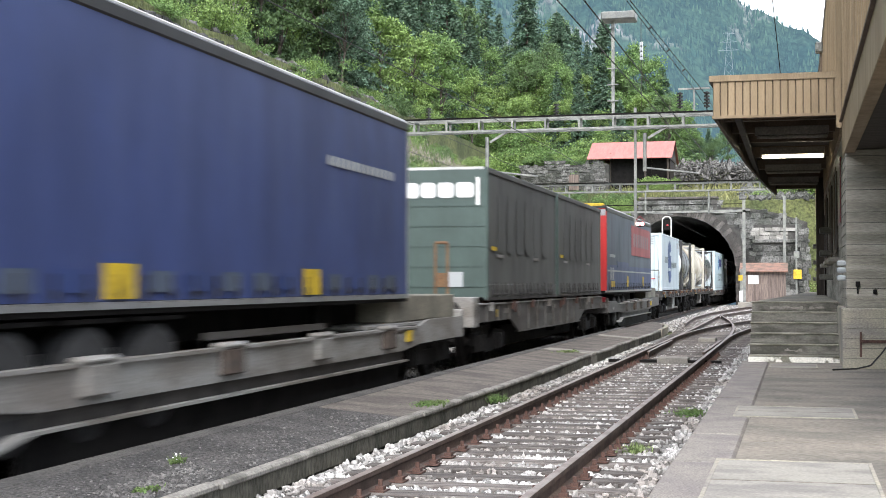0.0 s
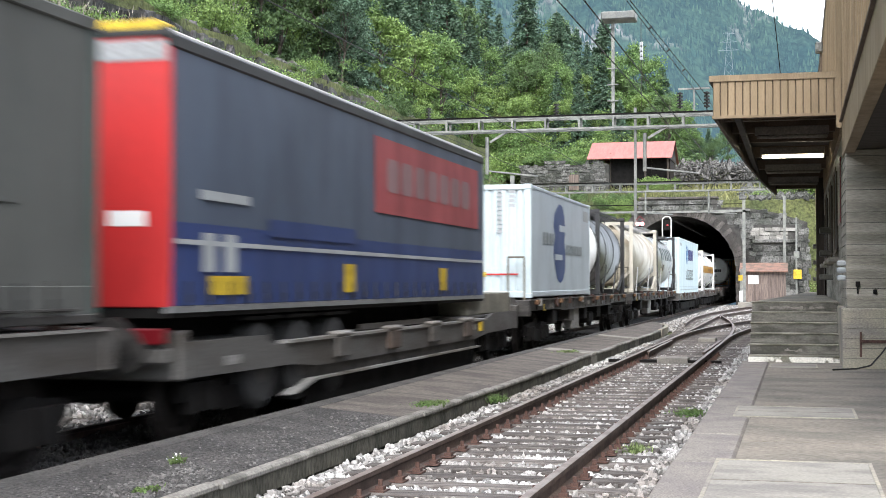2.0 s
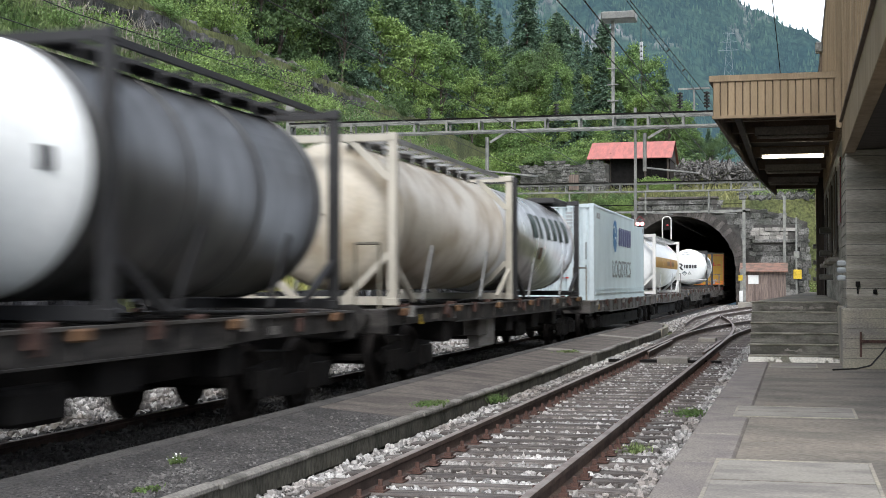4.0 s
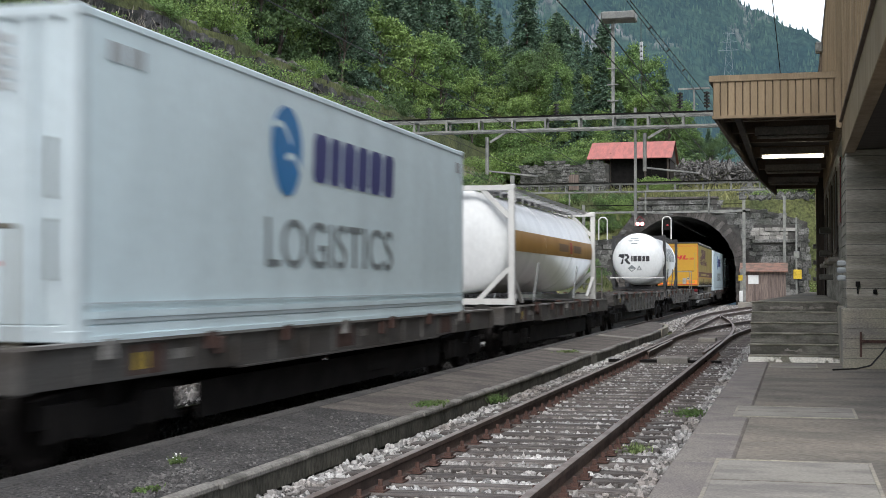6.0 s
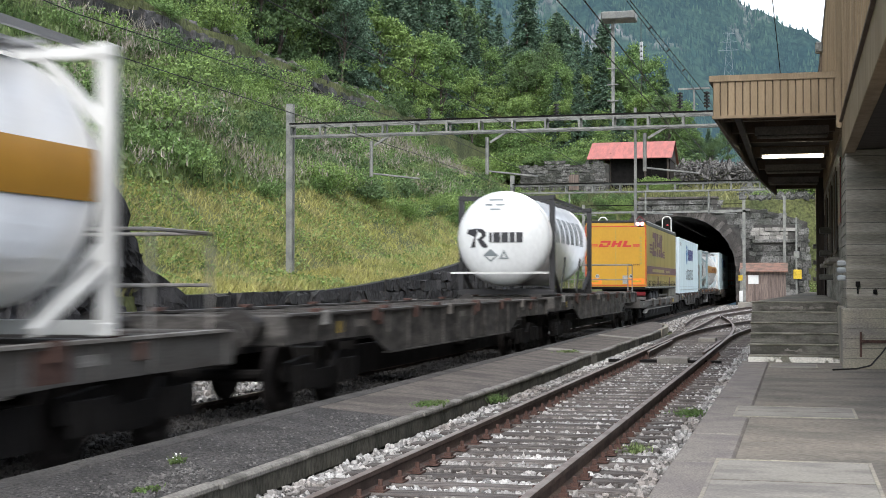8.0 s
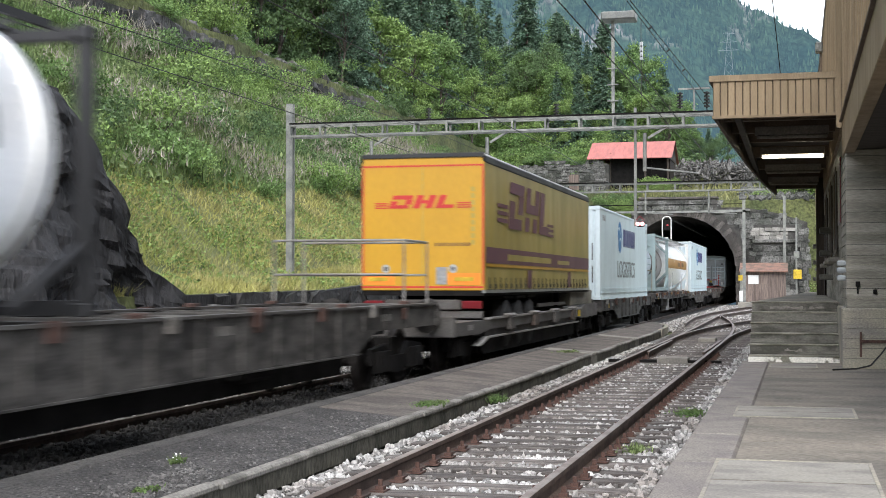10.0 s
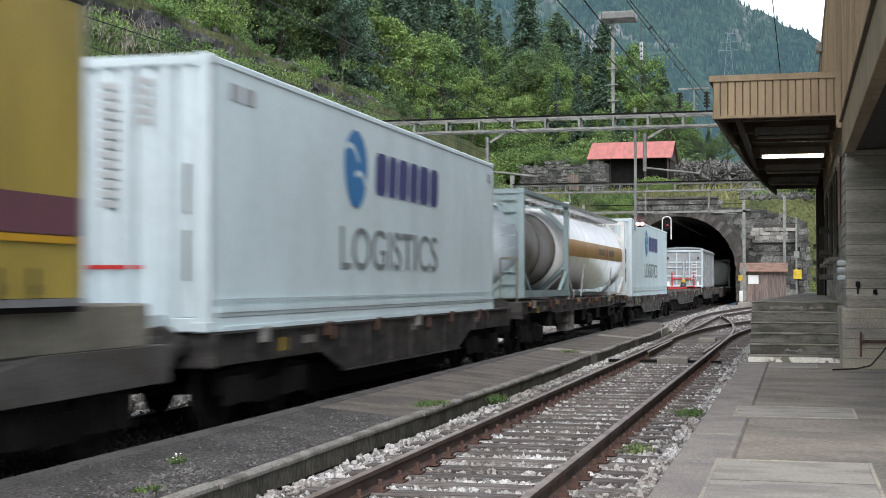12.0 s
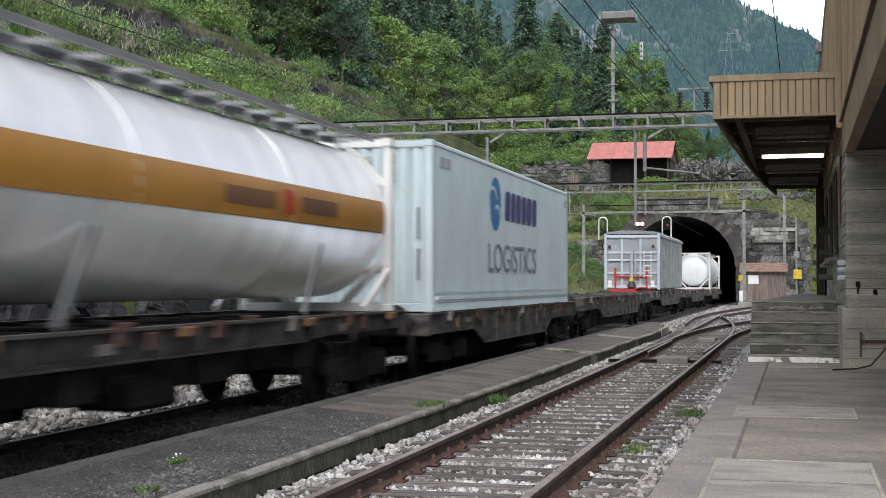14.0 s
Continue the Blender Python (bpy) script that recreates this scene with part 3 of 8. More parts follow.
def slab_strip(bm, y0, y1, xa0, xa1, xb0, xb1, za, zb, depth=0.4):
    """Platform piece: left edge xa at za, right edge xb at zb, at y0 and y1."""
    p = [(xa0, y0, za), (xb0, y0, zb), (xb1, y1, zb), (xa1, y1, za)]
    top = [bm.verts.new(q) for q in p]
    low = [bm.verts.new((q[0], q[1], q[2] - depth)) for q in p]
    fs = [bm.faces.new(top), bm.faces.new(low[::-1])]
    for i in range(4):
        fs.append(bm.faces.new((top[i], low[i], low[(i + 1) % 4], top[(i + 1) % 4])))
    bmesh.ops.recalc_face_normals(bm, faces=fs)


LX, RX, LZ, RZ = -5.70, -4.34, 0.10, 0.0
bm = bmesh.new()
slab_strip(bm, -6, 15.4, LX + 0.22, LX + 0.22, RX - 0.1, RX - 0.1, LZ - 0.02, RZ - 0.005)
part("asphalt", bm, M["asphalt"], plat, "rough dark gravelly asphalt")
bm = bmesh.new()
for y0, y1 in ((15.42, 20.5), (20.52, 25.9), (25.92, 30.1), (31.0, 38.6), (39.4, 46.0)):
    slab_strip(bm, y0, y1, LX + 0.22, LX + 0.22, RX - 0.1, RX - 0.1, LZ - 0.02, RZ - 0.005)
slab_strip(bm, 46.01, 53.2, LX + 0.22, LX + 0.3, RX - 0.1, RX - 0.55, LZ - 0.02, RZ - 0.005)
part("screed", bm, M["platform_dark"], plat, "worn brown-grey screed")
for y0, y1 in ((30.12, 30.98), (38.62, 39.38)):
    bm = bmesh.new()
    slab_strip(bm, y0, y1, LX + 0.24, LX + 0.24, RX - 0.02, RX - 0.02, LZ - 0.01, RZ + 0.004)
    part("crossing_slab", bm, M["slab"], plat, "pale concrete slab")
for i in range(26):
    y = -6 + i * 2.0
    bm = bmesh.new()
    dx, dz = random.uniform(-0.015, 0.01), random.uniform(-0.008, 0.006)
    slab_strip(bm, y, y + 1.97, RX - 0.12, RX - 0.12, RX + dx, RX + dx, RZ + dz, RZ - 0.006 + dz, 0.06)
    k = part("kerb", bevelled(bm, 0.016), M["kerb_conc"], plat)
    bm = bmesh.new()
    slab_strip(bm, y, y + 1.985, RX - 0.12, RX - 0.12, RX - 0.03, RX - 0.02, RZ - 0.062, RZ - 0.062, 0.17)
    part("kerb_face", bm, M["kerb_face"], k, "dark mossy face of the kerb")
    bm = bmesh.new()
    slab_strip(bm, y, y + 1.985, LX + random.uniform(-0.02, 0.01), LX, LX + 0.22, LX + 0.22, LZ - 0.004, LZ - 0.014, 0.35)
    part("kerb", bevelled(bm, 0.012), M["kerb_dark"], plat)
pts = [(RX, 46), (RX - 0.05, 48.5), (RX - 0.22, 50.8), (RX - 0.5, 52.4), (RX - 0.95, 53.4), (LX + 0.1, 53.8)]
for (xa, ya), (xb, yb) in zip(pts, pts[1:]):
    bm = bmesh.new()
    bar(bm, (xa - 0.05, ya, RZ - 0.1), (xb - 0.05, yb, RZ - 0.1), 0.14, 0.24)
    part("end_kerb", bm, M["concrete_lt"], plat)

PZ = 0.27
sp = group_of("station_platform", "worn brown-grey station platform with stone kerb", "platform", kind="structure")
for y0, y1 in ((-9, 8.2), (8.22, 11.4), (11.42, 15.6), (15.62, 18.3), (18.32, 22.9)):
    part("paving", boxes((-0.44, 7.5, y0, y1, PZ - 0.6, PZ)), M["platform"], sp)
for i in range(17):
    y = -9 + i * 1.9
    part("kerb", bevelled(boxes((-0.88, -0.45, y, y + 1.885, PZ - 0.55, PZ + random.uniform(-0.004, 0.006))), 0.02), M["kerb"], sp)
for x0, x1, y0, y1 in ((-0.6, 0.55, 13.45, 14.6), (-0.57, 0.5, 8.0, 10.15), (-0.42, 0.3, 21.3, 22.4)):
    part("cover_slab", bevelled(boxes((x0, x1, y0, y1, PZ - 0.1, PZ + 0.006)), 0.004), M["slab"], sp, "pale concrete cover slab")
    part("cover_edge", boxes((x0, x1, y0, y0 + 0.03, PZ + 0.004, PZ + 0.010), (x0, x1, y1 - 0.03, y1, PZ + 0.004, PZ + 0.010), (x0, x0 + 0.025, y0 + 0.03, y1 - 0.03, PZ + 0.004, PZ + 0.010), (x1 - 0.025, x1, y0 + 0.03, y1 - 0.03, PZ + 0.004, PZ + 0.010)), M["concrete_lt"], sp, "pale worn slab edging")
    part("cover_seam", boxes((x0 + 0.025, x1 - 0.025, y0 + (y1 - y0) * 0.5, y0 + (y1 - y0) * 0.5 + 0.02, PZ + 0.004, PZ + 0.009)), M["platform"], sp)

dock = group_of("loading_dock", "raised concrete loading dock with a flight of steps", "loading dock", kind="structure")
bm = bmesh.new()
prism(bm, [(-0.74, 24.4), (0.7, 24.4), (0.7, 52), (0.32, 52), (0.0, 42), (-0.4, 32)], -0.3, 1.225, "z")
part("dock_body", bm, M["concrete_lt"], dock)
for i in range(6):
    z1 = PZ + 0.115 + i * 0.17
    z0 = PZ - 0.05 if i == 0 else z1 - 0.17
    y0 = 22.9 + i * 0.27
    inner = M["riser"]
    part("step", bevelled(boxes((-0.75 - (0.03 if i == 0 else 0), 0.68, y0, 24.42, z0, z1 - 0.03)), 0.008), inner, dock)
    part("tread", bevelled(boxes((-0.765, 0.68, y0 - 0.012, y0 + 0.27, z1 - 0.03, z1)), 0.012), M["step"], dock)
part("painted_riser", boxes((-0.77, 0.66, 22.893, 22.898, PZ, PZ + 0.085)), M["paint_white"], dock, "flaking white paint")

rs = random.Random(3)
for i, x0, w in ((5, -0.45, 0.55), (5, 0.2, 0.25), (1, -0.2, 0.28)):
    y0, z0 = 22.9 + i * 0.27, PZ + 0.115 + (i - 1) * 0.17
    bm = bmesh.new()
    low = [(x0 + w * k / 6, z0 + rs.uniform(0.03, 0.06)) for k in range(7)]
    prism(bm, low + [(x, rs.uniform(0.06, 0.10) + z0) for x, _ in reversed(low)], y0 - 0.004, y0 - 0.001, "y")
    part("flaking_patch", bm, M["slab"], dock, "pale flaking patch on a riser")

# ---- station building ----
bd = group_of("station_building", "tan timber-clad station building on concrete piers", "building")
part("pier", bevelled(boxes((0.72, 3.2, 21.5, 23.6, PZ - 0.1, 3.55)), 0.015), M["concrete"], bd, "board-marked concrete pier")
part("plinth", bevelled(boxes((0.655, 3.3, 21.43, 24.2, PZ - 0.1, 1.17)), 0.015), M["concrete_lt"], bd, "weathered concrete plinth")
for i in range(14):
    z = 1.3 + i * 0.165 + random.uniform(-0.02, 0.02)
    part("formwork_seam", boxes((0.725, 3.0, 21.492, 21.5, z, z + random.uniform(0.006, 0.014))), M["riser"] if i % 3 else M["concrete_lt"], bd)
    part("formwork_seam", boxes((0.712, 0.72, 21.51, 23.55, z, z + 0.008)), M["riser"], bd)
for i in range(5):
    z = 0.42 + i * 0.15
    part("formwork_seam", boxes((0.66, 3.2, 21.424, 21.43, z, z + 0.007)), M["riser"], bd)
part("side_wall", boxes((0.78, 1.1, 24.2, 55, 1.1, 4.4)), M["concrete"], bd)
part("gable_wall", boxes((0.96, 6.9, 10.5, 10.6, 3.55, 8.1)), M["tan_board"], bd)
part("rear_wall", boxes((6.9, 7.3, 10.6, 55, PZ - 0.2, 8.2)), M["concrete"], bd)
part("end_wall", boxes((3.3, 6.9, 22.2, 22.6, PZ - 0.1, 3.55)), M["concrete"], bd)
part("far_end_wall", boxes((1.1, 6.9, 54.7, 55, PZ - 0.2, 8.0)), M["concrete"], bd)
for y0 in (27.5, 31.5, 36, 41, 46):
    w = part("window", boxes((0.745, 0.779, y0, y0 + 2.2, 2.2, 3.7)), M["wood_dark"], bd, "dark recessed window")
    part("window_frame", boxes((0.73, 0.745, y0 - 0.05, y0 + 2.25, 2.12, 2.2), (0.73, 0.745, y0 - 0.05, y0 + 2.25, 3.7, 3.78), (0.73, 0.745, y0 + 1.07, y0 + 1.13, 2.2, 3.7)), M["tan_dark"], w)
    part("window_ledge", boxes((0.6, 0.78, y0 - 0.2, y0 + 2.3, 1.96, 2.04)), M["concrete_lt"], bd)
part("poster_board", boxes((0.735, 0.76, 25.0, 26.3, 2.6, 3.75)), M["tail_red"], bd, "dark red notice board")
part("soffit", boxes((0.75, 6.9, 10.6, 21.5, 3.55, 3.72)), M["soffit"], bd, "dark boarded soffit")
part("soffit_lamp", boxes((2.0, 3.3, 16, 16.12, 3.46, 3.53)), M["ribbed"], bd)
part("edge_beam", bevelled(boxes((0.70, 0.86, 10.5, 22.4, 3.5, 4.06)), 0.01), M["tan_board"], bd, "tan painted edge beam")
part("beam_capping", boxes((0.66, 0.86, 10.5, 22.4, 4.06, 4.10)), M["tan_dark"], bd)
y = 10.5
while y < 54:
    part("cladding_board", boxes((0.725 + random.uniform(0, 0.004), 0.80, y, y + 0.385, 4.1, 8.1)), M["tan_board"], bd)
    part("cover_strip", boxes((0.705, 0.728, y + 0.37, y + 0.42, 4.1, 8.1)), M["tan_board"], bd)
    y += 0.4
part("upper_wall", boxes((0.80, 0.95, 10.5, 55, 4.06, 8.1)), M["tan_dark"], bd)
part("downpipe", boxes((0.62, 0.70, 22.55, 22.63, 4.0, 8.1)), M["tan_board"], bd)
part("roof", boxes((0.70, 7.4, 10.4, 55.2, 8.1, 8.35)), M["tan_dark"], bd)
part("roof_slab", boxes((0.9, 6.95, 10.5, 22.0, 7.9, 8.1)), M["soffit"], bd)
part("fuse_box", bevelled(boxes((1.10, 1.155, 21.45, 21.5, 1.38, 1.45)), 0.012), M["black_under"], bd)
part("socket", bevelled(boxes((0.85, 0.915, 21.45, 21.5, 1.49, 1.57), (0.872, 0.892, 21.46, 21.5, 1.38, 1.49)), 0.005), M["black_under"], bd)
part("pipe_bracket", boxes((0.9, 0.93, 21.36, 21.43, 0.45, 0.82), (0.93, 2.6, 21.38, 21.41, 0.66, 0.7)), M["rust"], bd)
bm = bmesh.new()
cable = [(1.5, 21.38, 0.95), (1.36, 21.36, 0.72), (1.2, 21.34, 0.5), (1.05, 21.3, 0.33), (0.85, 21.2, 0.285), (0.5, 20.9, 0.283)]
for a, b in zip(cable, cable[1:]):
    rod(bm, a, b, 0.012, 6)
part("cable", bm, M["wire"], bd)
part("wall_lamp", bevelled(boxes((0.45, 0.62, 33.0, 33.3, 6.9, 7.15)), 0.03), M["steel_gal"], bd, "pale wall lamp")
part("lamp_bracket", boxes((0.55, 0.6, 33.1, 33.15, 6.2, 6.9), (0.55, 0.75, 33.1, 33.15, 6.2, 6.25)), M["tan_dark"], bd)
for z in (1.58, 1.70, 1.80):
    part("meter_box", bevelled(boxes((0.585, 0.72, 21.56, 21.72, z, z + 0.085)), 0.02), M["print_pale"], bd, "small pale junction box")
for z in (1.62, 2.15, 2.66):
    part("shelf_bracket", bevelled(boxes((0.5, 0.78, 31.6, 32.5, z, z + 0.12)), 0.01), M["riser"], bd)
    part("shelf_bracket", bevelled(boxes((0.5, 0.78, 44.8, 46.0, z, z + 0.12)), 0.01), M["riser"], bd)
part("door_post", boxes((0.52, 0.72, 38.6, 38.9, 1.22, 4.4)), M["wood_dark"], bd)
part("dark_door", boxes((0.74, 0.78, 38.9, 45.0, 1.22, 3.4)), M["wood_dark"], bd, "dark boarded goods door")

cn = group_of("canopy", "tan canopy with ribbed fascia and dark underside", "canopy")
CE = [(-1.30, 22.7), (-1.22, 27.0), (-1.10, 32.0), (-0.92, 37.0), (-0.62, 43.0)]
bm = bmesh.new()
prism(bm, [*CE, (0.72, 43.0), (0.72, 22.7)], 4.62, 4.80, "z")
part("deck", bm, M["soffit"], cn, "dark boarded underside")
bm = bmesh.new()
prism(bm, [(-1.36, 22.62), *[(x - 0.05, y) for x, y in CE[1:]], (0.72, 43.05), (0.72, 22.62)], 4.80, 4.90, "z")
part("roof_edge", bm, M["tan_board"], cn)
for i in range(17):
    x0 = -1.29 + i * 0.118
    part("fascia_board", bevelled(boxes((x0, x0 + 0.104, 22.64, 22.68, 4.24, 4.80)), 0.005), M["tan_board"], cn)
part("fascia_back", boxes((-1.29, 0.71, 22.68, 22.71, 4.22, 4.80)), M["tan_dark"], cn)
part("fascia_sill", boxes((-1.31, 0.72, 22.60, 22.72, 4.20, 4.245)), M["tan_board"], cn)
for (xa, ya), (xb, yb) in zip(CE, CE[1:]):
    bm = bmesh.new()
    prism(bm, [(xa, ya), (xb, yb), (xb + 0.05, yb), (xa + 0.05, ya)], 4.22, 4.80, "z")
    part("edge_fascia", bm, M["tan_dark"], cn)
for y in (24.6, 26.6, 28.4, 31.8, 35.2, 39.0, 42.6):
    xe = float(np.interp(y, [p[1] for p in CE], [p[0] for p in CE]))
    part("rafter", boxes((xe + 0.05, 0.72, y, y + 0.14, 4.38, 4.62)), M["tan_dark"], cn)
part("purlin", boxes((-1.0, -0.9, 22.8, 36, 4.3, 4.40)), M["soffit"], cn)
for y, on in ((25.6, 0), (29.6, 1), (33.8, 0), (37.8, 0)):
    xe = float(np.interp(y, [p[1] for p in CE], [p[0] for p in CE]))
    lamp = group_of("fluorescent_lamp", "lit fluorescent tube lamp under the canopy" if on else "unlit fluorescent tube lamp under the canopy", "lamp", "canopy lamps")
    part("lamp_housing", bevelled(boxes((-0.72, 0.58, y - 0.05, y + 0.09, 4.23, 4.38)), 0.01), M["ribbed"], lamp)
    part("tube", bevelled(boxes((-0.69, 0.56, y - 0.05, y + 0.05, 4.16, 4.228)), 0.02), M["tube_on"] if on else M["ribbed"], lamp)


# ---- tunnel portal ----
def arch_z(x):
    d = abs(x - TUN_X)
    return -0.35 if d >= TUN_R else TUN_S + math.sqrt(TUN_R ** 2 - d * d)


pw = group_of("wall_portal", "dark granite tunnel portal wall", "tunnel portal", kind="structure")
bm = bmesh.new()


def top_z(x):
    return float(np.interp(x, (-22, -14.6, -12.9, -12.4, -6.2, -6.0, -4.2, -1.5, 1, 4), (4.9, 5.2, 7.4, 8.3, 8.3, 7.7, 7.7, 7.2, 6.4, 5.0)))


edges = [-20.0, -17, -15, -14.6, -14, TUN_X - TUN_R - 0.001, *[TUN_X + TUN_R * math.sin(radians(a)) for a in range(-90, 91, 6)], TUN_X + TUN_R + 0.001, -4.2, -3.2, -1.5, 0.85]
for a, b in zip(edges, edges[1:]):
    if b - a < 0.002:
        continue
    inside = abs((a + b) / 2 - TUN_X) < TUN_R
    za, zb = (arch_z(a), arch_z(b)) if inside else (-0.35, -0.35)
    if inside and abs(abs(a - TUN_X) - TUN_R) < 1e-3:
        za = TUN_S
    if inside and abs(abs(b - TUN_X) - TUN_R) < 1e-3:
        zb = TUN_S
    prism(bm, [(a, za), (b, zb), (b, top_z(b)), (a, top_z(a))], PORTAL_Y, PORTAL_Y + 1.68, "y")
part("backing", bm, M["mortar"], pw)
bm = bmesh.new()
inner = [(TUN_X - TUN_R, -0.35), *[(TUN_X - TUN_R * math.cos(radians(a)), TUN_S + TUN_R * math.sin(radians(a))) for a in range(0, 181, 9)], (TUN_X + TUN_R, -0.35)]
for (xa, za), (xb, zb) in zip(inner, inner[1:]):
    bm.faces.new([bm.verts.new(p) for p in ((xa, PORTAL_Y + 0.2, za), (xb, PORTAL_Y + 0.2, zb), (xb, 345, zb), (xa, 345, za))])
bm.faces.new([bm.verts.new(p) for p in ((-14, 345, -0.4), (-4, 345, -0.4), (-4, 345, 8), (-14, 345, 8))])
tagged(part("tunnel_lining", bm, M["soot"]), "sooty black tunnel lining", "tunnel", kind="structure")
for i in range(39):
    a0, a1 = 180 * i / 39 + 0.3, 180 * (i + 1) / 39 - 0.3
    bm = bmesh.new()
    r0, r1 = TUN_R - random.uniform(0.0, 0.06), TUN_R + random.uniform(0.68, 0.92)
    prism(bm, [(TUN_X + r * math.cos(radians(a)), TUN_S + r * math.sin(radians(a))) for r, a in ((r0, a0), (r1, a0), (r1, a1), (r0, a1))], PORTAL_Y - 0.16, PORTAL_Y + 0.25, "y")
    part("voussoir", bm, M["stone_brown"], pw)
for side in (-1, 1):
    for j in range(6):
        x0 = TUN_X + side * (TUN_R - 0.03)
        x1 = TUN_X + side * (TUN_R + (0.55 if j % 2 else 0.85))
        part("jamb_stone", bevelled(boxes((min(x0, x1), max(x0, x1), PORTAL_Y - 0.15, PORTAL_Y + 0.2, -0.3 + j * 0.475, 0.165 + j * 0.475)), 0.02), M["stone_brown"], pw)


def block_wall(parent, x0, x1, y, z0, z1fn, course, material, ok=None, wmin=0.5, wmax=1.05, rough=0.02, name="stone_block"):
    """Courses of rough blocks on the face of a wall that looks to -y."""
    z, row = z0, 0
    while z < 14:
        hgt = course * random.uniform(0.8, 1.2)
        x = x0 - random.uniform(0, 0.4)
        any_left = False
        while x < x1:
            w = random.uniform(wmin, wmax)
            xm = x + w / 2
            if z + hgt < z1fn(xm) + 0.1 and x + w < x1 + 0.3:
                any_left = True
                if not ok or ok(xm, z + hgt / 2, w):
                    bm = bmesh.new()
                    v = box(bm, x + 0.015, x + w - 0.015, y - random.uniform(0.03, 0.11), y + 0.05, z + 0.015, z + hgt - 0.015)
                    for q in v:
                        q.co += Vector((random.uniform(-rough, rough), random.uniform(-0.03, 0.03), random.uniform(-rough, rough)))
                    part(name, bm, material, parent)
            x += w
        z += hgt
        row += 1
        if not any_left:
            break


def clear_of_arch(x, z, w):
    d = math.hypot(x - TUN_X, z - TUN_S)
    if z < TUN_S:
        return abs(x - TUN_X) > TUN_R + 0.8 + w / 2
    return d > TUN_R + 0.95 + w * 0.35


block_wall(pw, -19.8, 0.6, PORTAL_Y, -0.3, top_z, 0.40, M["stone"], clear_of_arch, 0.28, 0.85, 0.085)
part("fill_behind_arch", boxes((-12.9, -4.4, PORTAL_Y + 1.62, PORTAL_Y + 1.74, 7.2, 8.42)), M["soil"], pw, "grassy earth over the arch")
par = group_of("portal_parapet", "dark granite parapet over the tunnel arch", "parapet", kind="structure")
part("parapet_body", boxes((-12.45, -6.25, PORTAL_Y - 0.3, PORTAL_Y + 1.0, 7.5, 8.45)), M["mortar"], par)
block_wall(par, -12.4, -6.6, PORTAL_Y - 0.3, 7.5, lambda x: 8.4, 0.42, M["stone"])
part("coping", bevelled(boxes((-12.55, -6.15, PORTAL_Y - 0.42, PORTAL_Y + 1.1, 8.42, 8.6)), 0.02), M["stone_brown"], par)
part("string_course", bevelled(boxes((-12.9, -3.6, PORTAL_Y - 0.25, PORTAL_Y + 0.1, 7.36, 7.52)), 0.02), M["stone"], par)
wing = group_of("wall_wing", "patched stone retaining wall beside the tunnel", "retaining wall", kind="structure")
part("wing_body", boxes((-3.3, 0.9, 111.6, 113.9, -0.3, 4.8)), M["mortar"], wing)
block_wall(wing, -3.2, 0.3, 111.6, -0.3, lambda x: 4.7, 0.45, M["stone"], None, 0.4, 1.0, 0.07)
part("pale_body", boxes((-3.3, 0.0, 112.0, 113.95, 4.8, 6.2)), M["mortar"], wing)
block_wall(wing, -3.2, -0.3, 112.0, 5.0, lambda x: 6.15, 0.3, M["pale_stone"], None, 0.4, 0.9, 0.04)
part("wing_coping", bevelled(boxes((-3.4, 1.0, 111.4, 112.1, 4.75, 5.0)), 0.02), M["stone"], wing)
part("wing_pier", bevelled(boxes((0.25, 0.9, 110.9, 113.0, -0.3, 5.9)), 0.06), M["mortar"], wing)
block_wall(wing, 0.3, 0.85, 110.9, -0.3, lambda x: 5.95, 0.5, M["stone"], None, 0.3, 0.5, 0.07)

low = group_of("wall_low", "low dark dry-stone retaining wall below the grass slope", "retaining wall", kind="structure")
bm = bmesh.new()
for y in np.arange(27, 84, 3.0):
    y1 = y + 3
    prism(bm, [(y, -0.3), (y1, -0.3), (y1, wall_top(y1)), (y, wall_top(y))], -13.74, -13.5, "x")
part("wall_core", bm, M["rock"], low)
k = 0
for j in range(12):
    y = 30.0 + random.uniform(0, 0.6)
    z = 0.2 + j * 0.36
    while y < 74:
        w = random.uniform(0.5, 1.1)
        if z + 0.36 < wall_top(y) + 0.05 and k < 290:
            bm = bmesh.new()
            for q in box(bm, -13.52, -13.44 + random.uniform(0, 0.06), y + 0.02, y + w - 0.02, z + 0.02, z + 0.345):
                q.co += Vector((random.uniform(-0.04, 0.08), random.uniform(-0.1, 0.1), random.uniform(-0.09, 0.09)))
            part("stone_block", bm, M["stone_sooty"], low)
            k += 1
        y += w

# ---- overhead line ----
def truss(bm, x0, x1, y, z0, z1, step=1.05, w=0.07, dy=0.5):
    for yy in (y - dy / 2, y + dy / 2):
        box(bm, x0, x1, yy - w / 2, yy + w / 2, z1 - w, z1)
        box(bm, x0, x1, yy - w / 2, yy + w / 2, z0, z0 + w)
        x = x0
        while x < x1:
            box(bm, x - w / 2, x + w / 2, yy - w / 2 + 0.003, yy + w / 2 - 0.003, z0 + w, z1 - w)
            x += step
    x = x0
    while x < x1:
        box(bm, x - w / 2, x + w / 2, y - dy / 2 + w / 2, y + dy / 2 - w / 2, z1 - w + 0.004, z1 - 0.004)
        x += step


def insulator(bm, x, y, z, n=5):
    rod(bm, (x, y, z), (x, y, z + 0.1 * n), 0.035, 8)
    for i in range(n):
        rod(bm, (x, y, z + 0.1 * i + 0.03), (x, y, z + 0.1 * i + 0.075), 0.09, 10)


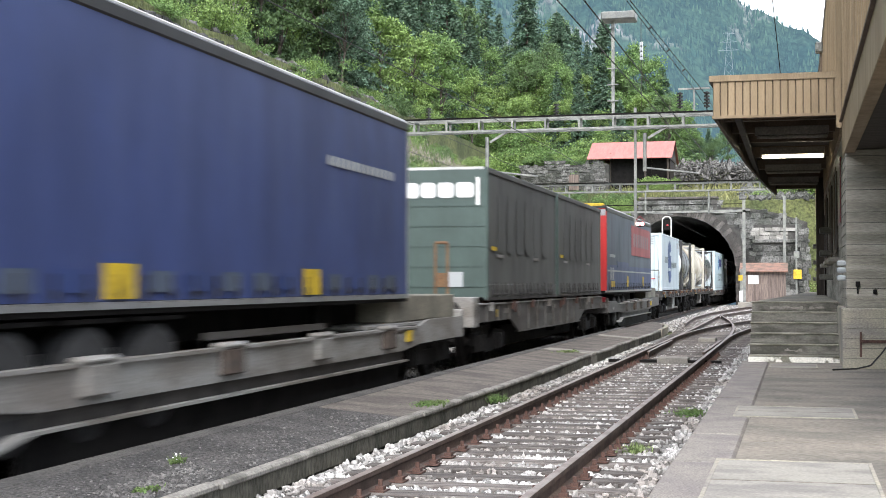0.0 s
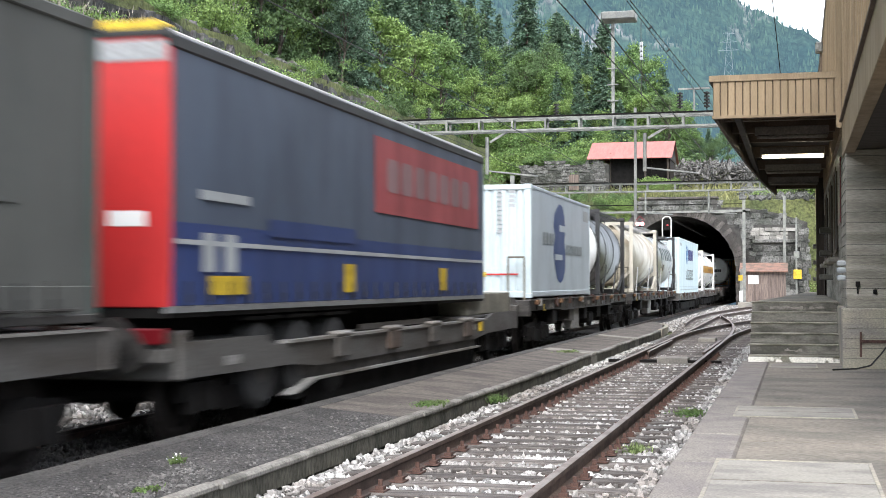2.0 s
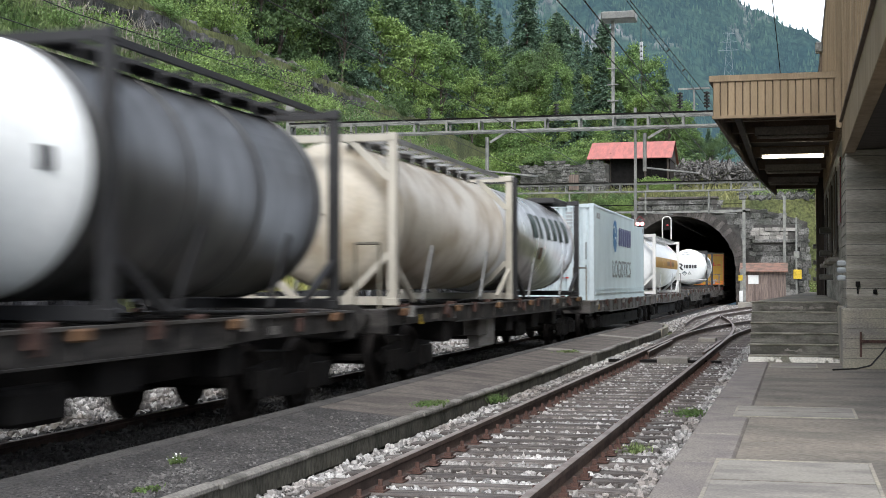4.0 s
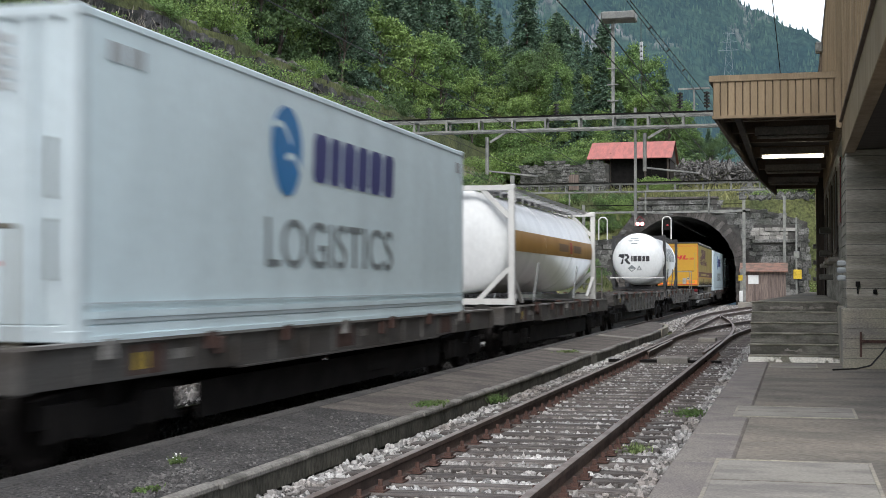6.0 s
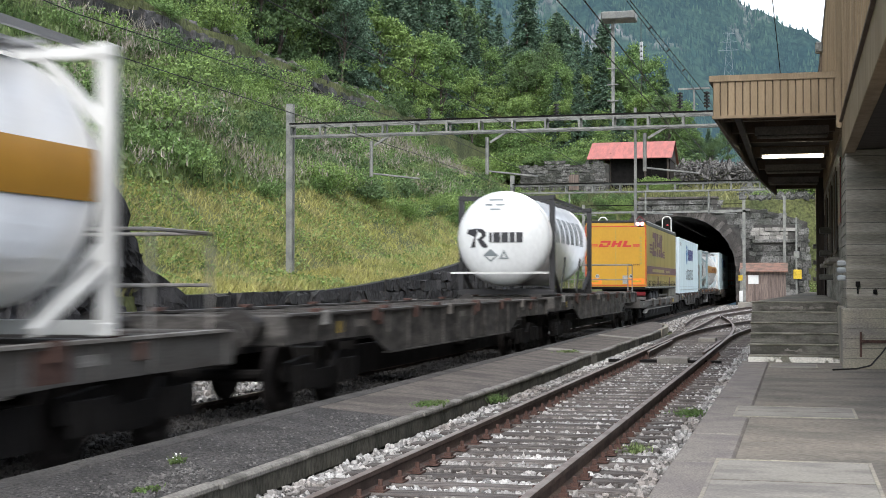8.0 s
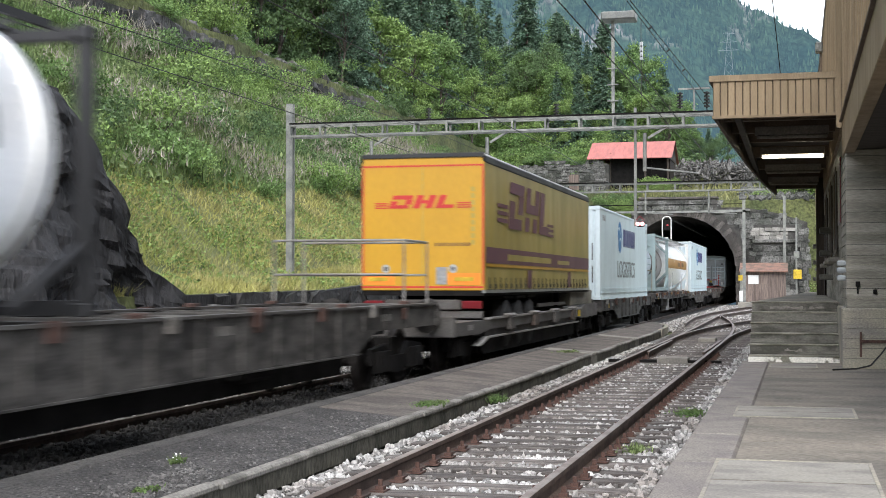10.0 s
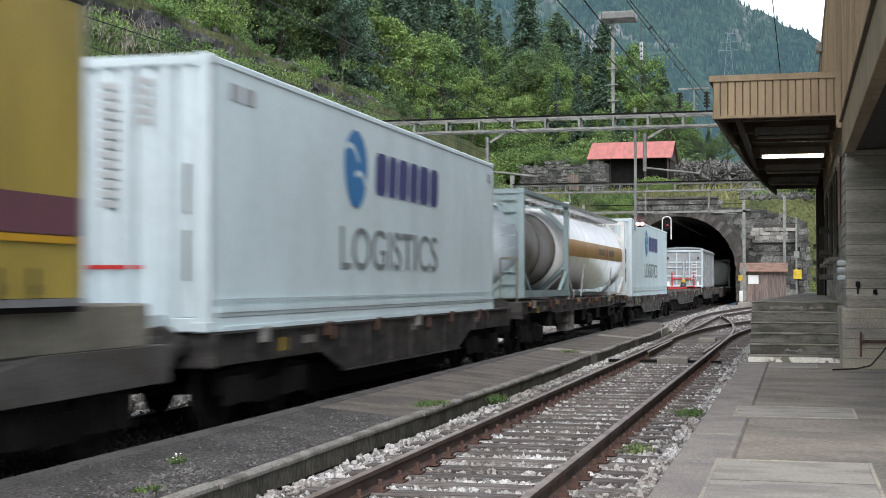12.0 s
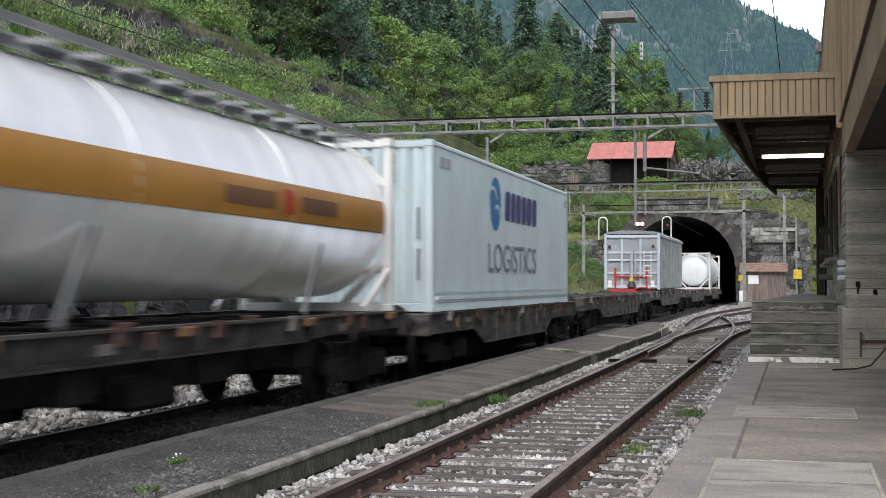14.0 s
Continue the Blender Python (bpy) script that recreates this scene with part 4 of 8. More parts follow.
def mast(parent, x, y, z0, z1, w=0.22):
    bm = bmesh.new()
    h, i, k = w / 2, w / 2 - 0.03, 0.02
    prism(bm, [(x - h, y - h), (x + h, y - h), (x + h, y - i), (x + k, y - i), (x + k, y + i), (x + h, y + i), (x + h, y + h), (x - h, y + h), (x - h, y + i), (x - k, y + i), (x - k, y - i), (x - h, y - i)], z0, z1, "z")
    part("mast", bm, M["steel_gal"], parent)


g1 = group_of("overhead_line_gantry", "galvanised lattice gantry carrying the overhead line", "gantry", "gantries")
bm = bmesh.new()
truss(bm, -15.9, 0.72, 42.2, 6.27, 6.68, w=0.06)
part("beam", bm, M["steel_gal"], g1)
mast(g1, -16.0, 42.3, 1.2, 7.4)
part("walkway", boxes((-15.9, 0.4, 41.9, 42.1, 6.69, 6.73)), M["black_under"], g1)
for x in (-13.14, -9.35, -4.45):
    bm = bmesh.new()
    bar(bm, (x + 0.7, 42.0, 6.3), (x + 0.1, 42.0, 5.95), 0.07)
    rod(bm, (x, 42.0, 6.1), (x, 42.0, 4.95), 0.06, 8)
    rod(bm, (x, 42.0, 5.05), (x + 1.6, 42.0, 4.85), 0.03, 6)
    part("dropper", bm, M["steel_gal"], g1)
for x in (-11.3, -7.2):
    bm = bmesh.new()
    insulator(bm, x, 42.2, 6.72, 4)
    part("insulator", bm, M["insul"], g1)
bm = bmesh.new()
box(bm, -3.45, -2.5, 42.15, 42.25, 7.41, 7.46)
box(bm, -3.0, -2.95, 42.15, 42.25, 6.7, 7.41)
part("insulator_bracket", bm, M["steel_gal"], g1)
for x in (-3.4, -2.6):
    bm = bmesh.new()
    insulator(bm, x, 42.2, 6.84, 5)
    part("insulator", bm, M["insul"], g1)

fl = group_of("floodlight_mast", "grey floodlight mast on top of the gantry", "lamp post")
part("pole", boxes((-5.475, -5.385, 42.155, 42.245, 6.68, 9.66)), M["steel_gal"], fl)
part("lamp_head", bevelled(boxes((-5.75, -4.72, 41.8, 42.6, 9.6, 9.84)), 0.03), M["steel_gal"], fl)
for z in (7.12, 7.62, 8.12):
    part("rung", boxes((-5.6, -5.26, 42.11, 42.15, z, z + 0.035)), M["steel_gal"], fl)

sg = group_of("hanging_signal", "hanging railway signal with lit lamps", "railway signal")
part("pole", boxes((-4.83, -4.75, 42.46, 42.54, 3.3, 6.95)), M["steel_gal"], sg)
part("signal_head", bevelled(boxes((-4.74, -4.52, 42.32, 42.5, 3.27, 3.47)), 0.03), M["frame_black"], sg)
bm = bmesh.new()
for x in (-4.70, -4.565):
    rod(bm, (x, 42.31, 3.36), (x, 42.26, 3.36), 0.058, 14)
part("lamp_lens", bm, M["signal_red"], sg, "lit pale red lamp")
bm = bmesh.new()
bar(bm, (-4.76, 42.35, 3.47), (-4.64, 42.35, 3.6), 0.025)
bar(bm, (-4.64, 42.35, 3.6), (-4.5, 42.35, 3.47), 0.025)
part("signal_hood", bm, M["tail_red"], sg)

g2 = group_of("overhead_line_gantry", "grey lattice gantry nearer the tunnel", "gantry", "gantries")
bm = bmesh.new()
truss(bm, -15.4, -1.6, 76, 6.55, 7.05, 1.5, 0.07)
part("beam", bm, M["steel_gal"], g2)
mast(g2, -15.47, 76, 2.0, 7.6)
part("walkway", boxes((-15.4, -1.6, 75.6, 76.0, 7.07, 7.11)), M["black_under"], g2)
for x in (-12.2, -8.0, -4.6):
    bm = bmesh.new()
    rod(bm, (x, 75.8, 6.6), (x, 75.8, 5.3), 0.05, 8)
    rod(bm, (x, 75.8, 5.4), (x + 1.5, 75.8, 5.3), 0.03, 6)
    part("dropper", bm, M["steel_gal"], g2)
g3 = group_of("overhead_line_gantry", "grey gantry in front of the tunnel portal", "gantry", "gantries")
part("beam", boxes((-14.7, -3.4, 96.9, 97.1, 6.46, 6.60)), M["steel_gal"], g3)
part("upper_rail", boxes((-14.7, -3.4, 96.95, 97.05, 7.0, 7.05)), M["black_under"], g3)
mast(g3, -14.6, 97, 0.5, 7.1, 0.2)
mast(g3, -3.5, 97, -0.3, 7.3, 0.2)
fm = group_of("line_mast", "grey steel overhead line mast beside the shed", "mast")
mast(fm, -0.9, 109.6, -0.3, 8.3, 0.2)
for x in (-13.2, -8.75):
    bm = bmesh.new()
    for dx in (-0.3, 0.3):
        rod(bm, (x + dx, 96.8, 4.6), (x + dx, 96.8, 6.0), 0.045, 8)
    rod(bm, (x - 0.3, 96.8, 6.0), (x - 0.15, 96.8, 6.18), 0.045, 8)
    rod(bm, (x + 0.3, 96.8, 6.0), (x + 0.15, 96.8, 6.18), 0.045, 8)
    rod(bm, (x - 0.15, 96.8, 6.18), (x + 0.15, 96.8, 6.18), 0.045, 8)
    f = part("signal_frame", bm, M["frame_white"], g3, "white signal frame hung from the gantry")
    if x < -10:
        continue
    part("signal_plate", bevelled(boxes((x - 0.24, x + 0.24, 96.86, 96.92, 5.25, 5.95)), 0.03), M["black_under"], f)
    bm = bmesh.new()
    rod(bm, (x + 0.05, 96.86, 5.6), (x + 0.05, 96.8, 5.6), 0.07, 12)
    part("lamp", bm, M["lamp_red"], f, "lit red lamp")

wires = group_of("overhead_wires", "thin dark overhead line wires", "cable")


def wire(pts, r=0.012):
    bm = bmesh.new()
    for a, b in zip(pts, pts[1:]):
        rod(bm, a, b, r, 5)
    part("wire", bm, M["wire"], wires)


wire([(-3.44, -5, 5.5), (-3.74, 22, 6.14), (-4.16, 60, 7.05), (-4.6, 76, 7.0), (-8, 114, 6.2)], 0.012)
wire([(-2.97, -5, 5.45), (-3.29, 22, 6.10), (-3.74, 60, 7.04), (-4.3, 76, 7.0), (-8, 114, 6.6)], 0.012)
wire([(-5.2, -5, 8.6), (-3.57, 30, 7.73), (-2.99, 42.2, 7.44), (-1.9, 76, 6.6)], 0.010)
wire([(-5.15, -5, 8.6), (-3.50, 30, 7.73), (-2.77, 42.2, 7.44), (-1.6, 76, 6.6)], 0.010)
for y, x, z in ((33.0, -3.36, 7.65), (36.0, -3.21, 7.59), (39.0, -3.05, 7.52)):
    bm = bmesh.new()
    rod(bm, (x - 0.03, y, z - 0.03), (x + 0.05, y, z + 0.03), 0.022, 6)
    part("wire_spacer", bm, M["wire"], wires)
wire([(TX - 0.2, -5, 5.5), (TX + 0.2, 42, 5.5), (TX - 0.2, 76, 5.4), (TX, 114, 5.3)], 0.010)
wire([(T2X - 0.2, -5, 5.5), (T2X + 0.2, 42, 5.5), (T2X - 0.2, 76, 5.4), (T2X, 114, 5.3)], 0.010)
wire([(T2X - 0.2, -5, 6.5), (T2X + 0.2, 20, 5.9), (T2X, 42, 6.5), (T2X, 76, 6.4)], 0.010)
wire([(-0.9, 30, 12.0), (-0.15, 42.2, 4.9)], 0.012)
hg = group_of("wire_tension_weight", "small white tensioning sign hanging from a wire", "sign")
plate = part("plate", boxes((-4.59, -4.49, 42.0, 42.03, 8.35, 8.9)), M["print_pale"], hg)
for k in range(3):
    part("plate_mark", boxes((-4.57, -4.51, 41.995, 42.0, 8.42 + k * 0.16, 8.47 + k * 0.16)), M["print_dark"], plate)
part("hanger", boxes((-4.56, -4.54, 42.0, 42.02, 7.2, 9.6)), M["wire"], hg)

# ---- hut, shed and small trackside things ----
hut = group_of("hillside_hut", "dark wooden hut with a faded red roof", "hut")
# near-black boards stand in for the shade inside the open front
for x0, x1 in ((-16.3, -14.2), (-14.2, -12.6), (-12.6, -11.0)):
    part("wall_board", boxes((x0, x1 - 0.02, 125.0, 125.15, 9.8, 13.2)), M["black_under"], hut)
part("side_wall", boxes((-11.1, -10.98, 125.0, 130, 9.8, 13.4)), M["wood_dark"], hut)
part("side_wall", boxes((-16.4, -16.28, 125.0, 130, 9.8, 13.4)), M["wood_dark"], hut)
for i in range(14):
    x0 = -18.35 + i * 0.546
    bm = bmesh.new()
    prism(bm, [(123.9, 12.75), (127.6, 14.55), (127.6, 14.62), (123.9, 12.83)], x0, x0 + 0.54, "x")
    part("roof_sheet", bm, M["red_paint"], hut)
bm = bmesh.new()
prism(bm, [(127.6, 14.55), (131.5, 12.75), (131.5, 12.83), (127.6, 14.62)], -18.35, -10.7, "x")
part("roof_back", bm, M["red_paint"], hut)
bm = bmesh.new()
prism(bm, [(123.9, 12.7), (127.6, 14.5), (131.4, 12.7)], -10.98, -10.9, "x")
part("gable", bm, M["wood_dark"], hut)
for x in (-11.2, -13.2):
    part("post", boxes((x, x + 0.16, 124.3, 124.46, 9.8, 12.9)), M["wood_dark"], hut)
hw = group_of("wall_terrace", "rough grey dry-stone terrace wall beside the hut", "retaining wall", kind="structure")
part("wall_core", boxes((-24.5, -16.4, 124.2, 126.0, 9.0, 12.3)), M["mortar"], hw)
block_wall(hw, -24.3, -16.6, 124.2, 9.6, lambda x: 12.5 + 0.3 * math.sin(x * 1.7) + 0.2 * math.sin(x * 5.1), 0.27, M["stone"], None, 0.2, 0.65, 0.07)
part("niche", boxes((-20.0, -19.1, 123.95, 124.16, 10.0, 11.4)), M["wood_grey"], hw)

shed = group_of("trackside_shed", "weathered wooden shed with reddish roof", "shed")
for i in range(15):
    x0 = -4.0 + i * 0.215
    part("plank", boxes((x0, x0 + 0.205, 105.0, 105.05, -0.25, 2.55)), M["wood_grey"], shed)
part("shed_body", boxes((-4.0, -0.8, 105.05, 108, -0.25, 2.5)), M["wood_dark"], shed)
bm = bmesh.new()
prism(bm, [(104.7, 2.45), (106.8, 3.1), (108.3, 2.6), (108.3, 2.52), (106.8, 3.02), (104.7, 2.37)], -4.15, -0.65, "x")
part("roof", bm, M["roof_old"], shed)
part("notice", boxes((-3.5, -2.75, 104.96, 104.99, 1.5, 2.15)), M["print_white"], shed, "white notice board")
yb = group_of("trackside_box", "yellow trackside phone box on a grey post", "telephone box")
part("post", boxes((-0.08, 0.05, 104.6, 104.75, -0.3, 6.4)), M["steel_gal"], yb)
part("case", bevelled(boxes((-0.25, 0.35, 104.35, 104.6, 1.85, 2.55)), 0.03), M["yellow"], yb)
part("cabinet", bevelled(boxes((-0.22, 0.2, 104.5, 104.9, 3.4, 3.9)), 0.03), M["steel_gal"], yb)
sp2 = group_of("signal_post", "grey trackside post with yellow marker and white number board", "post")
part("post", boxes((-4.02, -3.86, 103.5, 103.66, -0.3, 2.6)), M["steel_gal"], sp2)
part("marker", boxes((-4.15, -3.75, 103.42, 103.48, 1.75, 2.15)), M["yellow"], sp2)
part("cap", bevelled(boxes((-4.1, -3.7, 103.3, 103.7, 0.2, 1.0)), 0.03), M["print_white"], sp2)
cb = group_of("cable_cabinet", "pale concrete cable cabinet by the track", "cabinet")
part("body", bevelled(boxes((-3.9, -2.6, 96, 98.5, -0.25, 0.25)), 0.03), M["slab"], cb)


# ---- the train: every load and wagon is a thing of its own, its near end at local y = 0 ----
MOVERS = []      # (thing, distance of its near end along the line at t = 0, height)


def rider(name, label, category, s, z, group=""):
    ob = group_of(name, label, category, group)
    ob.location = (TX, s, z)
    MOVERS.append((ob, s, z))
    return ob


def side_panel(parent, name, y0, y1, z0, z1, material, x=1.25, label="", t=0.004):
    return part(name, boxes((x, x + t, y0, y1, z0, z1)), material, parent, label)


def end_panel(parent, name, x0, x1, z0, z1, material, y=0.0, label="", t=0.004):
    return part(name, boxes((x0, x1, y - t, y, z0, z1)), material, parent, label)


def slanted(parent, name, y0, y1, z0, z1, material, lean, x=1.25, label=""):
    bm = bmesh.new()
    prism(bm, [(y0, z0), (y1, z0), (y1 + lean, z1), (y0 + lean, z1)], x, x + 0.003, "x")
    return part(name, bm, material, parent, label)


def slanted_end(parent, name, x0, x1, z0, z1, material, lean, y=0.0):
    bm = bmesh.new()
    prism(bm, [(x0, z0), (x1, z0), (x1 + lean, z1), (x0 + lean, z1)], y - 0.006, y, "y")
    return part(name, bm, material, parent)


def rippled_side(y0, y1, z0, z1, x, depth=0.012, seed=0.0, ny=80, nz=10):
    """A slightly billowed curtain."""
    v, f = [], []
    for j in range(nz + 1):
        for i in range(ny + 1):
            y, z = y0 + (y1 - y0) * i / ny, z0 + (z1 - z0) * j / nz
            edge = math.sin(math.pi * j / nz)
            v.append((x + depth * edge * (noise.noise((y * 1.6, z * 0.5, seed)) + 0.4 * math.sin(y * 9.6)), y, z))
    for j in range(nz):
        for i in range(ny):
            a = j * (ny + 1) + i
            f.append((a, a + 1, a + ny + 2, a + ny + 1))
    return v, f


def curtain(parent, name, y0, y1, z0, z1, x, material, seed, label=""):
    me = pydata(name, *rippled_side(y0, y1, z0, z1, x, seed=seed), material)
    for p in me.polygons:
        p.use_smooth = True
    ob = new(name, me)
    ob.parent = parent
    if label:
        ob["label"] = label
    return ob


ST_ME = mesh_of(boxes((0, 0.012, -0.022, 0.022, 0.0, 0.26), (0.012, 0.03, -0.035, 0.035, 0.05, 0.13)), "buckle_strap", M["tyre"])
TW = bmesh.new()
lathe_y(TW, [(-0.15, 0.2), (-0.15, 0.42), (-0.11, 0.5), (0.11, 0.5), (0.15, 0.42), (0.15, 0.2)], seg=20)
TW.transform(Matrix.Rotation(radians(90), 4, "Z"))
TYRE_ME = mesh_of(TW, "tyre", M["tyre"])
RIM = bmesh.new()
rod(RIM, (-0.12, 0, 0), (0.1, 0, 0), 0.27, 16, 0.2)
# rim colour darkened to paint the shade deep inside the pocket
RIM_ME = mesh_of(RIM, "rim", M["sill_dark"])


def trailer(name, label, s, z, L, H, side, front, roofmat, skirt=None, skirt_h=0.45, strapmat=True, seed=1.0, trim=None):
    """Curtain-sided semi-trailer: floor at local z 0, wheels hang into the wagon's pocket."""
    t = rider(name, label, "semi-trailer", s, z, "trailers on the train")
    part("load_floor", boxes((-1.24, 1.24, 0.02, L, -0.10, 0.0)), M["black_under"], t)
    part("front_panel", bevelled(boxes((-1.25, 1.25, 0.0, 0.08, 0.0, H - 0.06)), 0.015), front, t)
    part("rear_panel", boxes((-1.25, 1.25, L - 0.06, L, 0.0, H - 0.06)), M["alu"], t)
    part("core", boxes((-1.2, 1.2, 0.09, L - 0.07, 0.0, H - 0.1)), M["black_under"], t)
    curtain(t, "curtain", 0.08, L - 0.06, 0.02 if not skirt else skirt_h, H - 0.16, 1.245, side, seed)
    if skirt:
        curtain(t, "curtain_skirt", 0.08, L - 0.06, 0.02, skirt_h, 1.246, skirt, seed + 2)
    part("far_curtain", boxes((-1.245, -1.205, 0.08, L - 0.06, 0.02, H - 0.16)), side, t)
    part("roof_rail", bevelled(boxes((1.19, 1.265, 0.0, L, H - 0.17, H - 0.03), (-1.265, -1.19, 0.0, L, H - 0.17, H - 0.03)), 0.02), M["roof_dark"], t)
    part("roof", bevelled(boxes((-1.22, 1.22, 0.03, L, H - 0.05, H + 0.02)), 0.02), roofmat, t)
    part("front_header", bevelled(boxes((-1.26, 1.26, -0.02, 0.03, H - 0.07, H + 0.025)), 0.012), M["roof_dark"], t)
    part("rub_rail", boxes((1.2, 1.268, 0.0, L, -0.05, 0.015)), M["alu"], t)
    if strapmat:
        n = int(L / 0.55)
        for i in range(n):
            shared("buckle_strap", ST_ME, t, (1.262, 0.4 + i * (L - 0.7) / n, 0.0))
    ch = part("chassis", boxes((-0.6, -0.42, 0.3, L - 0.2, -0.45, -0.10), (0.42, 0.6, 0.3, L - 0.2, -0.45, -0.10)), M["black_under"], t)
    for k in range(3):
        ya = 2.6 + k * 1.31
        for sx in (-1.03, 1.03):
            w = shared("wheel", TYRE_ME, t, (sx, ya, -0.70))
            shared("rim", RIM_ME, w, (0.06, 0, 0))
        part("mudguard", boxes((0.82, 1.2, ya - 0.5, ya + 0.5, -0.17, -0.13)), M["black_under"], t)
    for sx in (-0.8, 0.8):
        part("landing_leg", bevelled(boxes((sx - 0.07, sx + 0.07, L - 3.1, L - 2.96, -0.85, -0.1)), 0.01), M["black_under"], t)
    part("side_guard", boxes((1.1, 1.14, 6.4, L - 3.6, -0.42, -0.34), (1.1, 1.14, 6.4, L - 3.6, -0.72, -0.64)), M["sill_grey"], t)
    part("bumper", bevelled(boxes((-1.2, 1.2, 0.05, 0.2, -0.55, -0.40)), 0.02), M["sill_grey"], t)
    part("lamp_carrier", bevelled(boxes((-0.78, 0.78, 0.02, 0.08, -0.38, -0.18)), 0.015), M["sill_grey"], t, "dusty grey lamp carrier")
    for sx in (-1.0, 1.0):
        part("tail_lamp", bevelled(boxes((sx - 0.2, sx + 0.2, 0.0, 0.06, -0.36, -0.2)), 0.015), M["tail_red"], t)
    return t


def swap_body(s, z, L, H, label):
    t = rider("swap_body", label, "swap body", s, z, "swap bodies")
    part("core", boxes((-1.2, 1.2, 0.09, L - 0.07, 0.05, H - 0.08)), M["black_under"], t)
    part("front_panel", boxes((-1.22, 1.22, 0.0, 0.08, 0.05, H - 0.04)), M["green_front"], t)
    for i in range(6):
        part("rib", boxes((-1.2, 1.2, -0.012, 0.0, 0.25 + i * 0.4, 0.275 + i * 0.4)), M["green_front"], t)
    for sx in (-1.25, 1.17):
        part("corner_post", bevelled(boxes((sx, sx + 0.08, -0.01, 0.12, 0.0, H)), 0.01), M["green_front"], t)
        part("corner_post", bevelled(boxes((sx, sx + 0.08, L - 0.12, L, 0.0, H)), 0.01), M["green_front"], t)
    part("rear_panel", boxes((-1.22, 1.22, L - 0.07, L - 0.01, 0.05, H - 0.04)), M["green_front"], t)
    curtain(t, "curtain", 0.12, L - 0.12, 0.3, H - 0.12, 1.235, M["grey_green"], s)
    part("side_gate", bevelled(boxes((1.215, 1.25, 0.12, L - 0.12, 0.04, 0.30)), 0.008), M["grey_green"], t)
    part("far_side", boxes((-1.24, -1.2, 0.12, L - 0.12, 0.04, H - 0.12)), M["grey_green"], t)
    part("roof_rail", bevelled(boxes((1.17, 1.26, 0.0, L, H - 0.12, H)), 0.015), M["grey_green"], t)
    part("roof", bevelled(boxes((-1.25, 1.17, 0.0, L, H - 0.05, H + 0.01)), 0.01), M["roof_pale"], t)
    part("bottom_rail", bevelled(boxes((1.17, 1.26, 0.0, L, -0.02, 0.06)), 0.01), M["sill_dark"], t)
    n = int(L / 0.5)
    for i in range(n):
        shared("buckle_strap", ST_ME, t, (1.252, 0.4 + i * (L - 0.7) / n, 0.06))
    for y in (0.6, 4.6):
        side_panel(t, "data_plate", y + 0.25, y + 0.85, 0.85, 0.91, M["sill_lt"], 1.256)
    side_panel(t, "marker", 0.35, 0.8, 0.98, 1.06, M["yellow"], 1.256)
    for k in range(int(L / 0.9)):
        bm = bmesh.new()
        rod(bm, (1.275, 0.5 + k * 0.9, 0.10), (1.275, 1.15 + k * 0.9, 0.10), 0.016, 6)
        rod(bm, (1.275, 0.8 + k * 0.9, 0.10), (1.262, 0.8 + k * 0.9, 0.34), 0.014, 6)
        part("gate_latch", bm, M["sill_dark"], t)
    for y in (1.0, L - 2.2):
        part("support_leg", boxes((1.05, 1.18, y, y + 0.9, -0.12, -0.03)), M["black_under"], t)
    end_panel(t, "code_strip", 1.02, 1.09, H - 0.75, H - 0.2, M["print_white"], -0.012)
    return t


def letters(parent, face, widths, x0, z0, h, gap, material, name, y=0.0, lean=0.0):
    """A word that stands as plain blocks, one per sign."""
    p = x0
    for w in widths:
        c = 0.16 * min(w, h)
        outline = [(p + c, z0), (p + w - c, z0), (p + w, z0 + c), (p + w, z0 + h - c), (p + w - c, z0 + h), (p + c, z0 + h), (p, z0 + h - c), (p, z0 + c)]
        outline = [(u + lean * (v - z0) / h, v) for u, v in outline]
        bm = bmesh.new()
        if face == "end":
            prism(bm, outline, y - 0.006, y, "y")
        else:
            prism(bm, outline, y, y + 0.003, "x")
        part(name, bm, material, parent)
        p += w + gap


